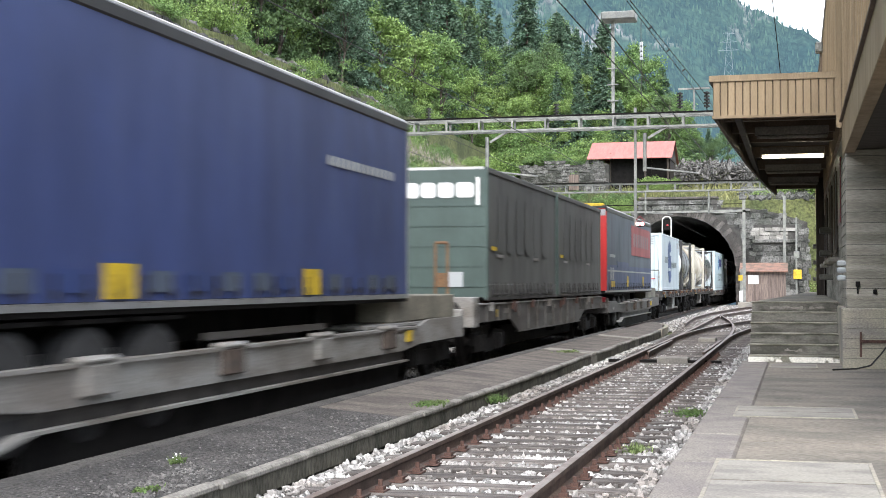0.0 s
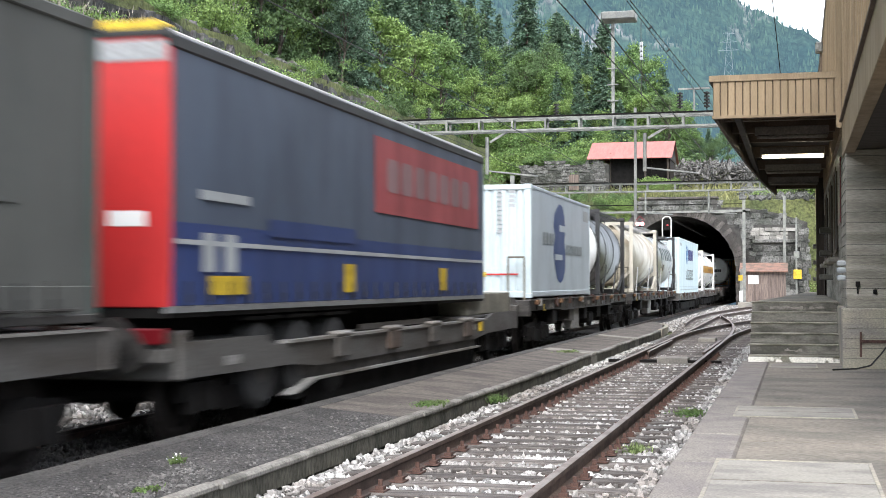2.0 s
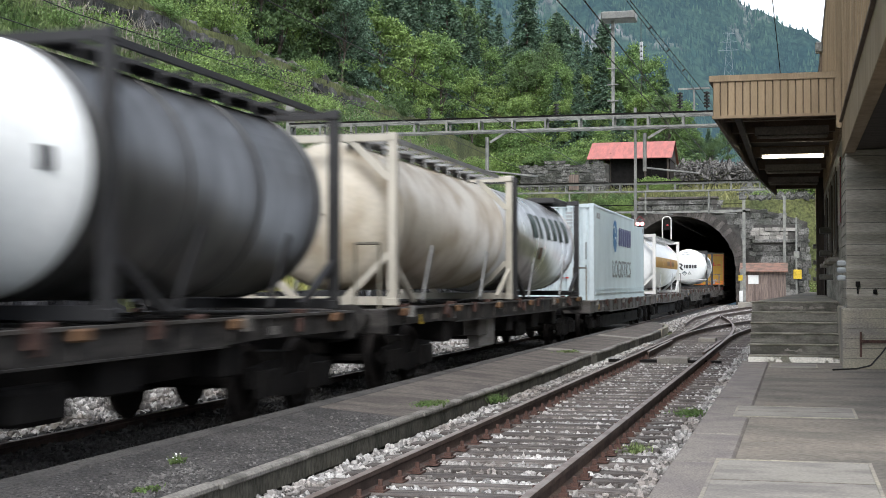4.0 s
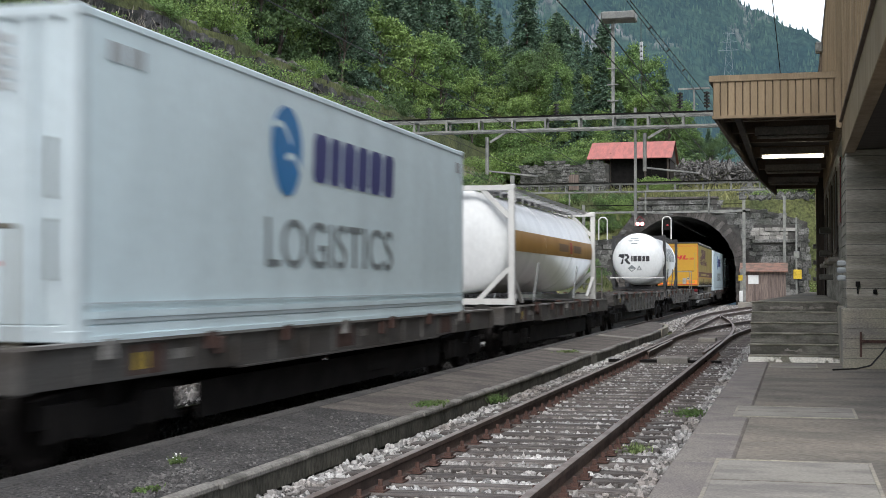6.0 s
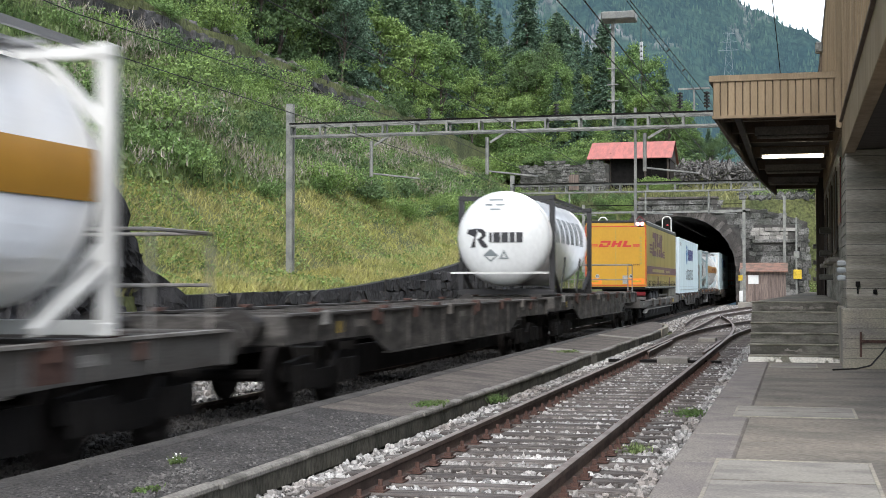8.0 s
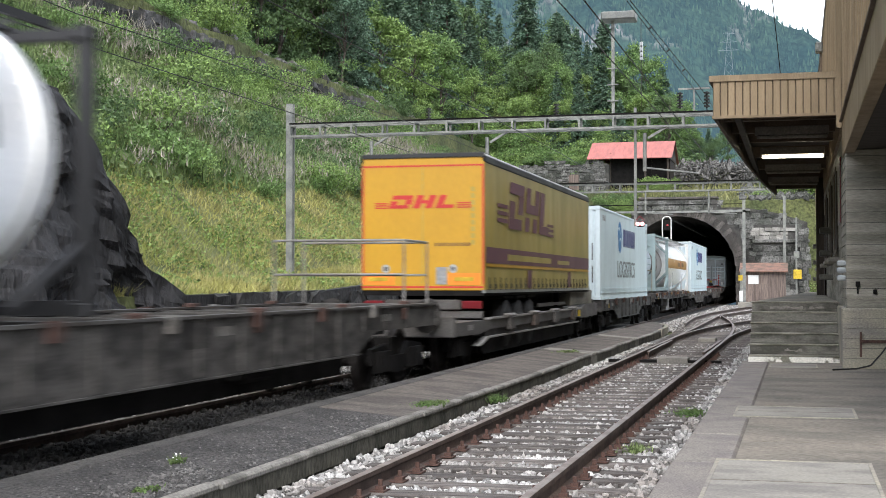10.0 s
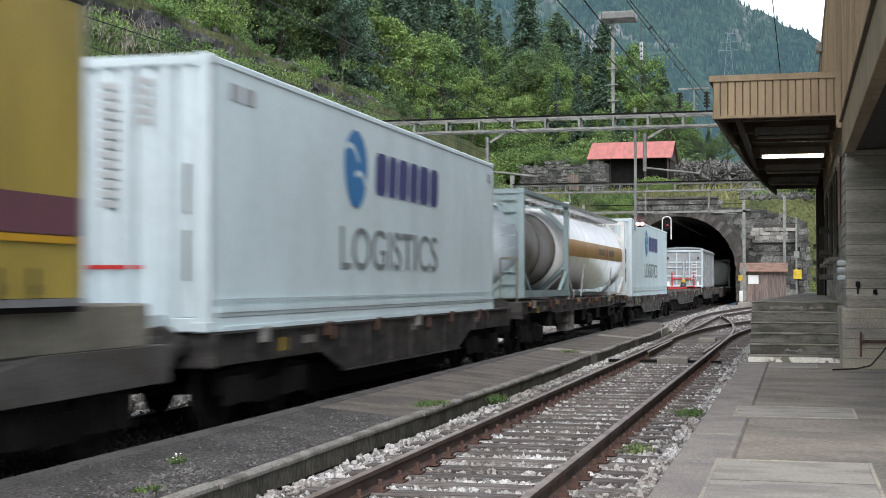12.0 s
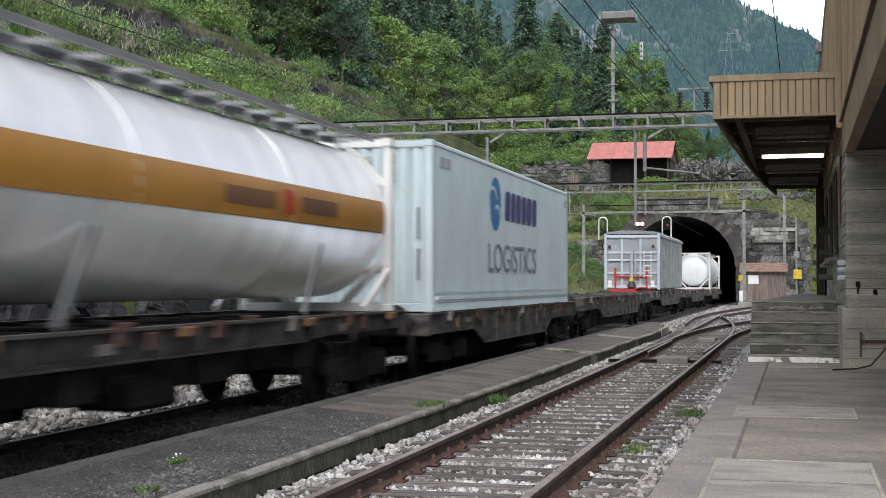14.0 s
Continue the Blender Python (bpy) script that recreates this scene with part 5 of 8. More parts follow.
def container(name, label, s, z, L, H, end_mat, side_mat, group="containers", ribs=15):
    t = rider(name, label, "container", s, z, group)
    part("core", boxes((-1.19, 1.19, 0.06, L - 0.06, 0.06, H - 0.05)), end_mat, t)
    for sx in (-1.22, 1.06):
        for y in (0.0, L - 0.16):
            part("corner_post", bevelled(boxes((sx, sx + 0.16, y, y + 0.16, 0.0, H)), 0.02), end_mat, t)
        for zz in (-0.01, H - 0.11):
            for y in (-0.008, L - 0.17):
                part("corner_casting", bevelled(boxes((sx - 0.008, sx + 0.168, y, y + 0.178, zz, zz + 0.12)), 0.015), end_mat, t)
    w = 2.12 / ribs
    for i in range(ribs):
        bm = bmesh.new()
        x0 = -1.06 + i * w
        prism(bm, [(x0, 0.06), (x0 + w * 0.22, 0.018), (x0 + w * 0.62, 0.018), (x0 + w * 0.84, 0.06)], 0.16, H - 0.12, "z")
        part("end_rib", bm, end_mat, t)
    part("end_sill", bevelled(boxes((-1.06, 1.06, 0.0, 0.12, 0.0, 0.15)), 0.01), end_mat, t)
    part("end_header", bevelled(boxes((-1.06, 1.06, 0.0, 0.12, H - 0.12, H)), 0.01), end_mat, t)
    me = pydata("side_sheet", *rippled_side(0.15, L - 0.15, 0.14, H - 0.06, 1.212, 0.006, s, 60, 6), side_mat)
    for p in me.polygons:
        p.use_smooth = True
    sh = new("side_sheet", me)
    sh.parent = t
    part("top_rail", bevelled(boxes((1.15, 1.228, 0.15, L - 0.15, H - 0.09, H - 0.005)), 0.015), side_mat, t)
    part("bottom_rail", bevelled(boxes((1.15, 1.228, 0.15, L - 0.15, 0.02, 0.15)), 0.015), side_mat, t)
    part("far_side", boxes((-1.215, -1.19, 0.15, L - 0.15, 0.02, H - 0.02)), side_mat, t)
    part("roof", bevelled(boxes((-1.2, 1.2, 0.05, L - 0.05, H - 0.06, H - 0.012)), 0.01), side_mat, t)
    return t


def code_column(t, x, z0, z1, material, w=0.09, y=0.018):
    zz = z0
    while zz < z1:
        end_panel(t, "code_mark", x, x + w, zz, zz + 0.075, material, y)
        zz += 0.105


def reefer(s, z, L, H, skid=False):
    t = container("reefer_container", "long white refrigerated container with blue and grey print", s, z, L, H, M["white"], M["cool_side"], "reefer containers", 9)
    part("rail_groove", boxes((1.228, 1.236, 0.16, L - 0.16, 0.155, 0.20), (1.228, 1.245, 0.16, L - 0.16, 0.33, 0.345)), M["white"], t)
    for z0, z1 in ((0.0, 0.05), (0.2, 0.26)):
        side_panel(t, "base_rail", 0.2, L - 0.2, z0, z1, M["cool_side"], 1.222, "", 0.022)
    code_column(t, -0.05, H * 0.45, H - 0.25, M["print_pale"], 0.22)
    code_column(t, 0.36, H * 0.75, H - 0.25, M["print_pale"], 0.2)
    end_panel(t, "red_stripe", -1.1, 0.45, 0.66, 0.705, M["logo_red"], 0.012)
    if skid:
        part("front_skid", bevelled(boxes((-1.1, 0.75, -2.6, -0.02, 0.02, 0.2), (-1.0, -0.7, -2.5, -2.2, -0.04, 0.02), (0.3, 0.6, -0.6, -0.3, -0.04, 0.02)), 0.02), M["white"], t)
    bm = bmesh.new()
    for z0 in (0.55, 1.25):
        rod(bm, (0.98, -0.03, z0), (0.98, -0.03, z0 + 0.5), 0.018, 6)
        rod(bm, (0.98, -0.03, z0), (0.98, 0.01, z0), 0.018, 6)
        rod(bm, (0.98, -0.03, z0 + 0.5), (0.98, 0.01, z0 + 0.5), 0.018, 6)
    part("grab_rail", bm, M["sill_grey"], t)
    for x in (-0.62, -0.2, 0.32, 0.78):
        bm = bmesh.new()
        rod(bm, (x, -0.005, 0.1), (x, -0.005, H - 0.1), 0.02, 8)
        part("lock_bar", bm, M["white"], t)
    for y in (0.55, 0.95, L - 0.55):
        side_panel(t, "data_plate", y, y + 0.26, H - 0.42, H - 0.24, M["print_pale"], 1.222)
    # emblem: a curved blue shape, a word as plain blocks, and the line below it
    bm = bmesh.new()
    cy, cz, ry, rz = 0.355 * L, 2.10, 0.50, 0.54
    prism(bm, [(cy + ry * math.cos(a) * (1 + 0.05 * math.sin(3 * a)), cz + rz * math.sin(a)) for a in np.linspace(0, 2 * math.pi, 30, endpoint=False)], 1.2215, 1.2255, "x")
    part("emblem", bm, M["logo_mid"], t, "bright blue oval emblem")
    for u, v, lift in ((-0.46, 0.12, 0.30), (-0.05, 0.48, -0.06)):
        bm = bmesh.new()
        n = 8
        top = [(cy + u + (v - u) * k / n, cz + lift + 0.12 * math.sin(math.pi * k / n) - 0.16 * k / n) for k in range(n + 1)]
        prism(bm, top + [(y, h - 0.075) for y, h in reversed(top)], 1.2256, 1.2276, "x")
        part("emblem_swoosh", bm, M["cool_side"], t)
    letters(t, "side", (0.54, 0.42, 0.54, 0.48, 0.58, 0.50), 0.42 * L, 1.80, 0.62, 0.10, M["logo_navy"], "word_block", 1.2215, 0.06)
    text_mesh("LOGISTICS", 5.1, 0.58, "lettering", M["logo_grey"], Matrix.Translation((1.224, 0.308 * L, 0.71)) @ SIDE, t, 0.002)
    return t


def tank(name, label, s, z, L, tank_mat, end_mat, frame_mat, frame="cross", band=None, r=1.12, sx=1.19, H=2.58, dish_out=0.0, group="tank containers", walkway=True, ribs=0):
    """Tank container: dished barrel in a frame with end portals."""
    t = rider(name, label, "tank container", s, z, group)
    cz = 0.16 + r + (0.06 if r < 1.2 else 0.0)
    y0, y1 = (0.10 if L > 10 else 0.22) - dish_out, L - (0.10 if L > 10 else 0.22)
    front = 0.30 if L > 10 else 0.42
    prof = [(y0 + front * (1 - math.cos(a)), r * math.sin(a)) for a in np.linspace(0.02, math.pi / 2, 9)]
    head = bmesh.new()
    lathe_y(head, prof, 0, cz, 40)
    part("front_head", head, end_mat, t, "domed tank end", True)
    rear = 0.16 if L > 10 else 0.42
    shell = bmesh.new()
    lathe_y(shell, [(y0 + front, r), (y1 - rear, r), *[(y1 - rear * (1 - math.cos(a)), r * math.sin(a)) for a in np.linspace(math.pi / 2, 0.02, 9)]], 0, cz, 48)
    part("barrel", shell, tank_mat, t, "", True)
    if band:
        bm = bmesh.new()
        lathe_y(bm, [(y0 + front + 0.02, r + 0.004), (y1 - rear - 0.02, r + 0.004)], 0, cz, 10, -10, 13)
        part("colour_band", bm, band, t, "", True)
        bm = bmesh.new()
        lathe_y(bm, [(L * 0.50, r + 0.008), (L * 0.62, r + 0.008)], 0, cz, 6, -4, 6)
        part("band_print", bm, M["band_dark"], t, "", True)
        bm = bmesh.new()
        lathe_y(bm, [(L * 0.69, r + 0.008), (L * 0.80, r + 0.008)], 0, cz, 6, -4, 6)
        part("band_print", bm, M["band_dark"], t, "", True)
        bm = bmesh.new()
        lathe_y(bm, [(L * 0.645, r + 0.008), (L * 0.67, r + 0.008)], 0, cz, 6, -6, 9)
        part("band_emblem", bm, M["logo_red"], t, "", True)
    for k in range(ribs):
        yy = y0 + 0.6 + k * (y1 - y0 - 1.2) / max(1, ribs - 1)
        bm = bmesh.new()
        lathe_y(bm, [(yy - 0.03, r), (yy - 0.03, r + 0.018), (yy + 0.03, r + 0.018), (yy + 0.03, r)], 0, cz, 40)
        part("hoop", bm, tank_mat, t, "", True)
    if L > 10:
        bm = bmesh.new()
        for yy in (0.34 * L, 0.67 * L):
            lathe_y(bm, [(yy - 0.012, r), (yy - 0.012, r + 0.006), (yy + 0.012, r + 0.006), (yy + 0.012, r)], 0, cz, 48)
        part("weld_seam", bm, tank_mat, t, "", True)
    w = 0.13
    for y in (0.0, L - w):
        bm = bmesh.new()
        for x in (-sx, sx - w):
            box(bm, x, x + w, y, y + w, 0.0, H)
        box(bm, -sx + w, sx - w, y + 0.002, y + w - 0.002, 0.0, 0.13)
        box(bm, -sx + w, sx - w, y + 0.002, y + w - 0.002, H - 0.11, H)
        if frame == "cross":
            for q in (-1, 1):
                bar(bm, (q * (sx - w), y + w / 2, 0.78), (q * 0.42, y + w / 2, 0.10), 0.10)
                bar(bm, (q * (sx - w), y + w / 2, H - 0.68), (q * 0.50, y + w / 2, H - 0.08), 0.10)
        part("end_frame", bm, frame_mat, t)
        for x in (-sx - 0.008, sx - 0.162):
            part("corner_casting", bevelled(boxes((x, x + 0.17, y - 0.008 if y == 0 else y - 0.03, y + 0.14, H - 0.11, H + 0.012)), 0.012), frame_mat, t)
            part("corner_casting", bevelled(boxes((x, x + 0.17, y - 0.008 if y == 0 else y - 0.03, y + 0.14, -0.012, 0.11)), 0.012), frame_mat, t)
    if frame == "rails":
        part("side_rail", boxes((sx - 0.1, sx, w, L - w, 0.0, 0.13), (-sx, -sx + 0.1, w, L - w, 0.0, 0.13), (sx - 0.09, sx, w, L - w, H - 0.1, H), (-sx, -sx + 0.09, w, L - w, H - 0.1, H)), frame_mat, t)
    for q in (-1, 1):
        for ya, yb in ((0.1, 1.25), (L - 0.1, L - 1.25)):
            bm = bmesh.new()
            bar(bm, (q * (sx - 0.06), ya, 0.62), (q * (sx - 0.08), yb, 0.06), 0.08)
            part("diagonal_brace", bm, frame_mat, t)
    for yy in ((0.26 * L, 0.74 * L) if L > 8 else (0.3 * L, 0.7 * L)) if r > 1 else ():
        for q in (-1, 1):
            bm = bmesh.new()
            bar(bm, (q * (sx - 0.1), yy - 0.42, 0.03), (q * r * 0.97, yy + 0.22, cz - 0.45), 0.03, 0.10)
            part("saddle", bm, M["alu"] if L > 8 else frame_mat, t)
    if walkway:
        bm = bmesh.new()
        box(bm, 0.28, 0.62, 0.3, L - 0.3, H - 0.055, H - 0.02)
        box(bm, 0.95, 1.0, 0.3, L - 0.3, H - 0.05, H + 0.02)
        yy = 0.5
        while yy < L - 0.4:
            box(bm, 0.3, 1.0, yy, yy + 0.05, H - 0.10, H - 0.056)
            box(bm, 0.62, 0.66, yy, yy + 0.05, H - 0.2, H - 0.1)
            yy += 0.85
        part("walkway", bm, M["alu"] if frame_mat is not M["frame_black"] else M["frame_black"], t)
    return t


# positions along the line when the clip starts
# A: blue trailer
t = trailer("curtain_trailer", "blue curtain-sided semi-trailer with pale print, riding on a wagon", 7.0, 1.36, 13.75, 2.72, M["blue"], M["blue"], M["roof_pale"], M["blue"], 0.42, seed=1)
letters(t, "side", (0.16,) * 14, 9.9, 1.72, 0.13, 0.06, M["print_pale"], "web_address_block", 1.262, 0.02)
for y in (3.95, 9.0):
    side_panel(t, "marker", y, y + 0.6, 0.04, 0.36, M["yellow"], 1.268)
for k in range(15):
    side_panel(t, "skirt_print", 0.6 + k * 0.85, 1.1 + k * 0.85, 0.1, 0.3, M["navy"] if k % 3 == 0 else M["slate"], 1.2625)
# B: a pair of dark swap bodies
b1 = swap_body(26.5, 1.22, 8.0, 2.62, "dark grey-green curtain-sided swap body with white print on its front")
letters(b1, "end", (0.26, 0.24, 0.30, 0.30, 0.32, 0.36), -1.06, 2.02, 0.30, 0.05, M["print_white"], "word_block", -0.012)
end_panel(b1, "hazard_diamond", 0.45, 0.75, 0.25, 0.55, M["print_pale"], -0.014)
b2 = swap_body(34.75, 1.22, 7.9, 2.62, "dark grey-green curtain-sided swap body")
for bb in (b1, b2):
    letters(bb, "side", (0.7, 0.65, 0.7, 0.7, 0.75, 0.8), 0.9, 0.95, 1.2, 0.3, M["ghost"], "ghost_print", 1.252)
# C: red-fronted trailer
t = trailer("curtain_trailer", "slate and blue curtain-sided semi-trailer with a red front", 44.05, 1.30, 13.85, 2.72, M["slate"], M["red"], M["roof_pale"], M["navy"], 0.85, seed=5)
end_panel(t, "silver_header", -1.22, 1.22, 2.42, 2.62, M["alu"], -0.004)
part("spoiler", bevelled(boxes((-1.15, 1.15, -0.02, 0.3, 2.70, 2.82)), 0.03), M["yellow"], t, "yellow roof edge")
side_panel(t, "white_line", 0.1, 13.7, 0.63, 0.68, M["print_pale"], 1.262)
side_panel(t, "faded_panel", 6.7, 13.3, 1.27, 2.38, M["faded_red"], 1.258, "faded red advertising panel with pale lettering blocks")
letters(t, "side", (0.6, 0.6, 0.6, 0.6, 0.6, 0.6, 0.6), 7.3, 1.60, 0.5, 0.18, M["panel_print"], "word_block", 1.263)
side_panel(t, "data_plate", 0.7, 2.0, 1.10, 1.2, M["print_pale"], 1.262)
for q in (0.75, 1.3):
    side_panel(t, "lifting_mark", q, q + 0.32, 0.36, 0.76, M["print_pale"], 1.266)
for y in (0.9, 5.3, 10.4):
    side_panel(t, "marker", y, y + (1.0 if y < 1 else 0.45), 0.12, 0.32 if y < 1 else 0.5, M["yellow"], 1.268)
side_panel(t, "faint_print", 2.6, 5.8, 0.78, 0.98, M["navy"], 1.262)
end_panel(t, "panel_fitting", -0.9, -0.4, 0.4, 0.62, M["alu"], -0.004)
end_panel(t, "panel_fitting", 0.6, 1.0, 0.8, 0.95, M["print_white"], -0.004)
# D: white container
t = container("container", "white corrugated container with a dark blue side emblem", 63.0, 1.21, 9.3, 2.62, M["white"], M["white_side"], "containers", 11)
bm = bmesh.new()
cy, cz = 4.0, 1.35
prism(bm, [(cy + ry * 1.35, cz + rz * 0.92) for ry, rz in ((-0.3, 1.0), (-0.05, 1.12), (0.3, 1.05), (0.5, 0.8), (0.62, 0.5), (0.5, 0.1), (0.62, -0.3), (0.6, -0.7), (0.35, -1.0), (0.05, -1.1), (-0.3, -1.0), (-0.6, -0.6), (-0.72, -0.2), (-0.55, 0.2), (-0.72, 0.5), (-0.6, 0.8))], 1.22, 1.224, "x")
part("emblem", bm, M["logo_blue"], t, "dark blue jagged emblem")
side_panel(t, "emblem_bar", cy - 0.1, cy + 0.95, cz + 0.32, cz + 0.48, M["white_side"], 1.2245)
side_panel(t, "emblem_bar", cy - 0.75, cy + 0.35, cz - 0.42, cz - 0.28, M["white_side"], 1.2245)
letters(t, "side", (0.38, 0.36, 0.36, 0.2), 1.5, 1.28, 0.30, 0.09, M["logo_grey"], "word_block", 1.2215)
letters(t, "side", (0.26, 0.24, 0.22, 0.22, 0.24, 0.26, 0.18, 0.24), 4.95, 1.10, 0.26, 0.12, M["logo_grey"], "word_block", 1.2256)
side_panel(t, "data_plate", 8.0, 8.9, 2.1, 2.4, M["print_pale"], 1.2215)
code_column(t, 0.42, 1.5, 2.45, M["print_pale"], 0.12)
code_column(t, 0.7, 2.1, 2.45, M["print_pale"], 0.14)
end_panel(t, "red_arrow", -0.92, 0.92, 0.52, 0.56, M["logo_red"], 0.016)
end_panel(t, "yellow_label", -0.2, 0.16, 0.48, 0.6, M["yellow"], 0.011)
# E, F, G: tank containers
t = tank("tank_container", "grimy dark grey tank container in a black frame", 74.2, 1.21, 6.35, M["tank_dark"], M["tank_white"], M["frame_black"], "plain", None, 1.2, 1.24, 2.62, 0.9, ribs=4)
letters(t, "end", (0.2, 0.18, 0.18, 0.18, 0.2), -0.15, 1.3, 0.22, 0.05, M["print_dark"], "word_block", -0.55)
t = tank("tank_container", "stained cream tank container in a cream frame", 83.2, 1.21, 8.9, M["tank_cream"], M["tank_cream"], M["frame_cream"], "cross", None, 1.18, 1.24, 2.62, ribs=0)
t = tank("tank_container", "grey steel tank container with dark print in a black frame", 92.5, 1.21, 8.9, M["tank_grey"], M["tank_white"], M["frame_black"], "plain", None, 1.2, 1.24, 2.62, 0.4, walkway=False, ribs=2)
part("top_box", bevelled(boxes((0.2, 0.95, 6.6, 8.6, 2.46, 2.6)), 0.02), M["frame_black"], t)
for k, w in enumerate((0.62, 0.3, 0.5, 0.5, 0.42, 0.5)):
    bm = bmesh.new()
    lathe_y(bm, [(2.2 + k * 0.92, 1.212), (2.2 + k * 0.92 + w, 1.212)], 0, 0.16 + 1.2, 8, 2, 30)
    part("word_block", bm, M["green_front"], t, "", True)
bm = bmesh.new()
lathe_y(bm, [(3.1, 1.212), (3.5, 1.212)], 0, 1.36, 6, -22, -8)
part("warning_label", bm, M["rust_lt"], t, "", True)
# H, I: reefer and striped tank
reefer(104.5, 1.03, 14.0, 2.92)
tank("tank_container", "long white tank container with an ochre band in a white frame", 123.2, 1.08, 12.4, M["tank_steel"], M["tank_white"], M["frame_white"], "cross", M["band_yellow"], 1.16, 1.22, 2.6)
# J: short white tank
t = tank("tank_container", "short white tank container with printed domed end", 158.6, 1.26, 6.5, M["tank_steel"], M["tank_white"], M["frame_black"], "plain", None, 1.19, 1.24, 2.5, 0.95, ribs=2)
part("end_rail", boxes((-1.24, 1.24, -0.85, -0.8, 0.52, 0.57)), M["frame_white"], t)


def dome_print(parent, name, outline, material):
    """A flat print laid on the domed end of the short tank; x and height from its middle."""
    bm = bmesh.new()
    near, far = [], []
    for x, h in outline:
        y = -0.73 + 0.42 * (1 - math.sqrt(max(0.0, 1 - (x * x + h * h) / 1.19 ** 2)))
        near.append(bm.verts.new((x, y - 0.012, 1.41 + h)))
        far.append(bm.verts.new((x, y + 0.01, 1.41 + h)))
    n = len(outline)
    bm.faces.new(near)
    for i in range(n):
        bm.faces.new((near[i], far[i], far[(i + 1) % n], near[(i + 1) % n]))
    bmesh.ops.recalc_face_normals(bm, faces=bm.faces[:])
    part(name, bm, material, parent)


dome_print(t, "emblem", [(-0.78, -0.24), (-0.66, -0.22), (-0.64, 0.02), (-0.58, 0.16), (-0.72, 0.17), (-0.80, 0.10), (-0.88, 0.12), (-0.84, 0.22), (-0.6, 0.24)], M["print_dark"])
dome_print(t, "emblem", [(-0.58, 0.16), (-0.6, 0.24), (-0.46, 0.23), (-0.37, 0.14), (-0.37, 0.05), (-0.46, -0.03), (-0.32, -0.2), (-0.36, -0.25), (-0.48, -0.2), (-0.6, -0.03), (-0.48, 0.05), (-0.48, 0.12)], M["print_dark"])
px = -0.28
for w in (0.07, 0.17, 0.17, 0.13, 0.16):
    dome_print(t, "word_block", [(px, -0.11), (px + w, -0.11), (px + w, 0.14), (px, 0.14)], M["print_dark"])
    px += w + 0.035
dome_print(t, "hazard_diamond", [(-0.44, -0.43), (-0.25, -0.60), (-0.06, -0.43), (-0.25, -0.27)], M["logo_grey"])
dome_print(t, "hazard_diamond", [(-0.37, -0.45), (-0.25, -0.55), (-0.13, -0.45)], M["print_white"])
dome_print(t, "hazard_triangle", [(-0.03, -0.52), (0.21, -0.52), (0.09, -0.29)], M["logo_grey"])
dome_print(t, "hazard_triangle", [(0.04, -0.485), (0.14, -0.485), (0.09, -0.38)], M["print_white"])
for x0, x1, h in ((-0.32, 0.05, 0.94), (-0.42, -0.22, 0.82), (-0.14, 0.1, 0.82), (-0.28, 0.0, 0.70)):
    dome_print(t, "code_bar", [(x0, h), (x1, h), (x1, h + 0.045), (x0, h + 0.045)], M["logo_grey"])
for k in range(6):
    for d in (0.0, 0.3):
        bm = bmesh.new()
        lathe_y(bm, [(0.55 + k * 0.8 + d, 1.196), (0.73 + k * 0.8 + d, 1.196)], 0, 1.41, 8, -4, 28)
        part("side_print", bm, M["logo_grey"], t, "", True)
# the yellow trailer
t = trailer("curtain_trailer", "yellow curtain-sided semi-trailer with red and plum print", 180.45, 1.40, 13.9, 2.68, M["dull_yellow"], M["sun_yellow"], M["roof_pale"], M["dull_yellow"], 0.5, seed=9)
for x0, x1, z0, z1 in ((-1.24, 1.24, 2.44, 2.475), (-1.24, -1.205, 0.12, 2.44), (1.205, 1.24, 0.12, 2.44), (-1.24, 1.24, 0.05, 0.085)):
    end_panel(t, "red_edging", x0, x1, z0, z1, M["logo_red"], 0.0)
for x0, x1, z0, z1 in ((-0.70, -0.28, 1.80, 1.88), (-0.40, -0.26, 1.695, 1.797), (-0.70, -0.56, 1.69, 1.765), (-0.70, -0.30, 1.62, 1.688), (-0.20, -0.06, 1.62, 1.88), (-0.058, 0.05, 1.715, 1.78), (0.053, 0.19, 1.62, 1.88), (0.26, 0.40, 1.692, 1.88), (0.26, 0.62, 1.62, 1.69)):
    slanted_end(t, "word_block", x0 + 0.4 * (z0 - 1.62), x1 + 0.4 * (z0 - 1.62), z0, z1, M["logo_red"], 0.4 * (z1 - z0))
for k in range(3):
    slanted_end(t, "stripe", -0.98, -0.72, 1.62 + k * 0.045, 1.645 + k * 0.045, M["logo_red"], 0.01)
    slanted_end(t, "stripe", 0.70, 0.98, 1.62 + k * 0.045, 1.645 + k * 0.045, M["logo_red"], 0.01)
for x in (-1.22, 0.52):
    end_panel(t, "reflector", x, x + 0.64, 0.11, 0.34, M["orange"], -0.004)
    end_panel(t, "reflector_core", x + 0.12, x + 0.52, 0.18, 0.26, M["yellow"], -0.008)
end_panel(t, "grey_plate", 0.28, 0.5, 0.12, 0.46, M["alu"], -0.004)
for x in (-0.75, 0.62):
    bm = bmesh.new()
    rod(bm, (x, -0.004, 0.43), (x, -0.001, 0.43), 0.085, 16)
    disc = part("speed_disc", bm, M["print_pale"], t)
    part("disc_figure", boxes((x - 0.045, x - 0.01, -0.006, -0.004, 0.39, 0.47), (x + 0.01, x + 0.045, -0.006, -0.004, 0.39, 0.47)), M["print_dark"], disc)
letters(t, "end", (0.045,) * 10, 0.25, 0.87, 0.07, 0.03, M["rust_lt"], "small_print", 0.0)
end_panel(t, "door_seam", -0.012, 0.012, 0.12, 2.42, M["dull_yellow"], -0.001)
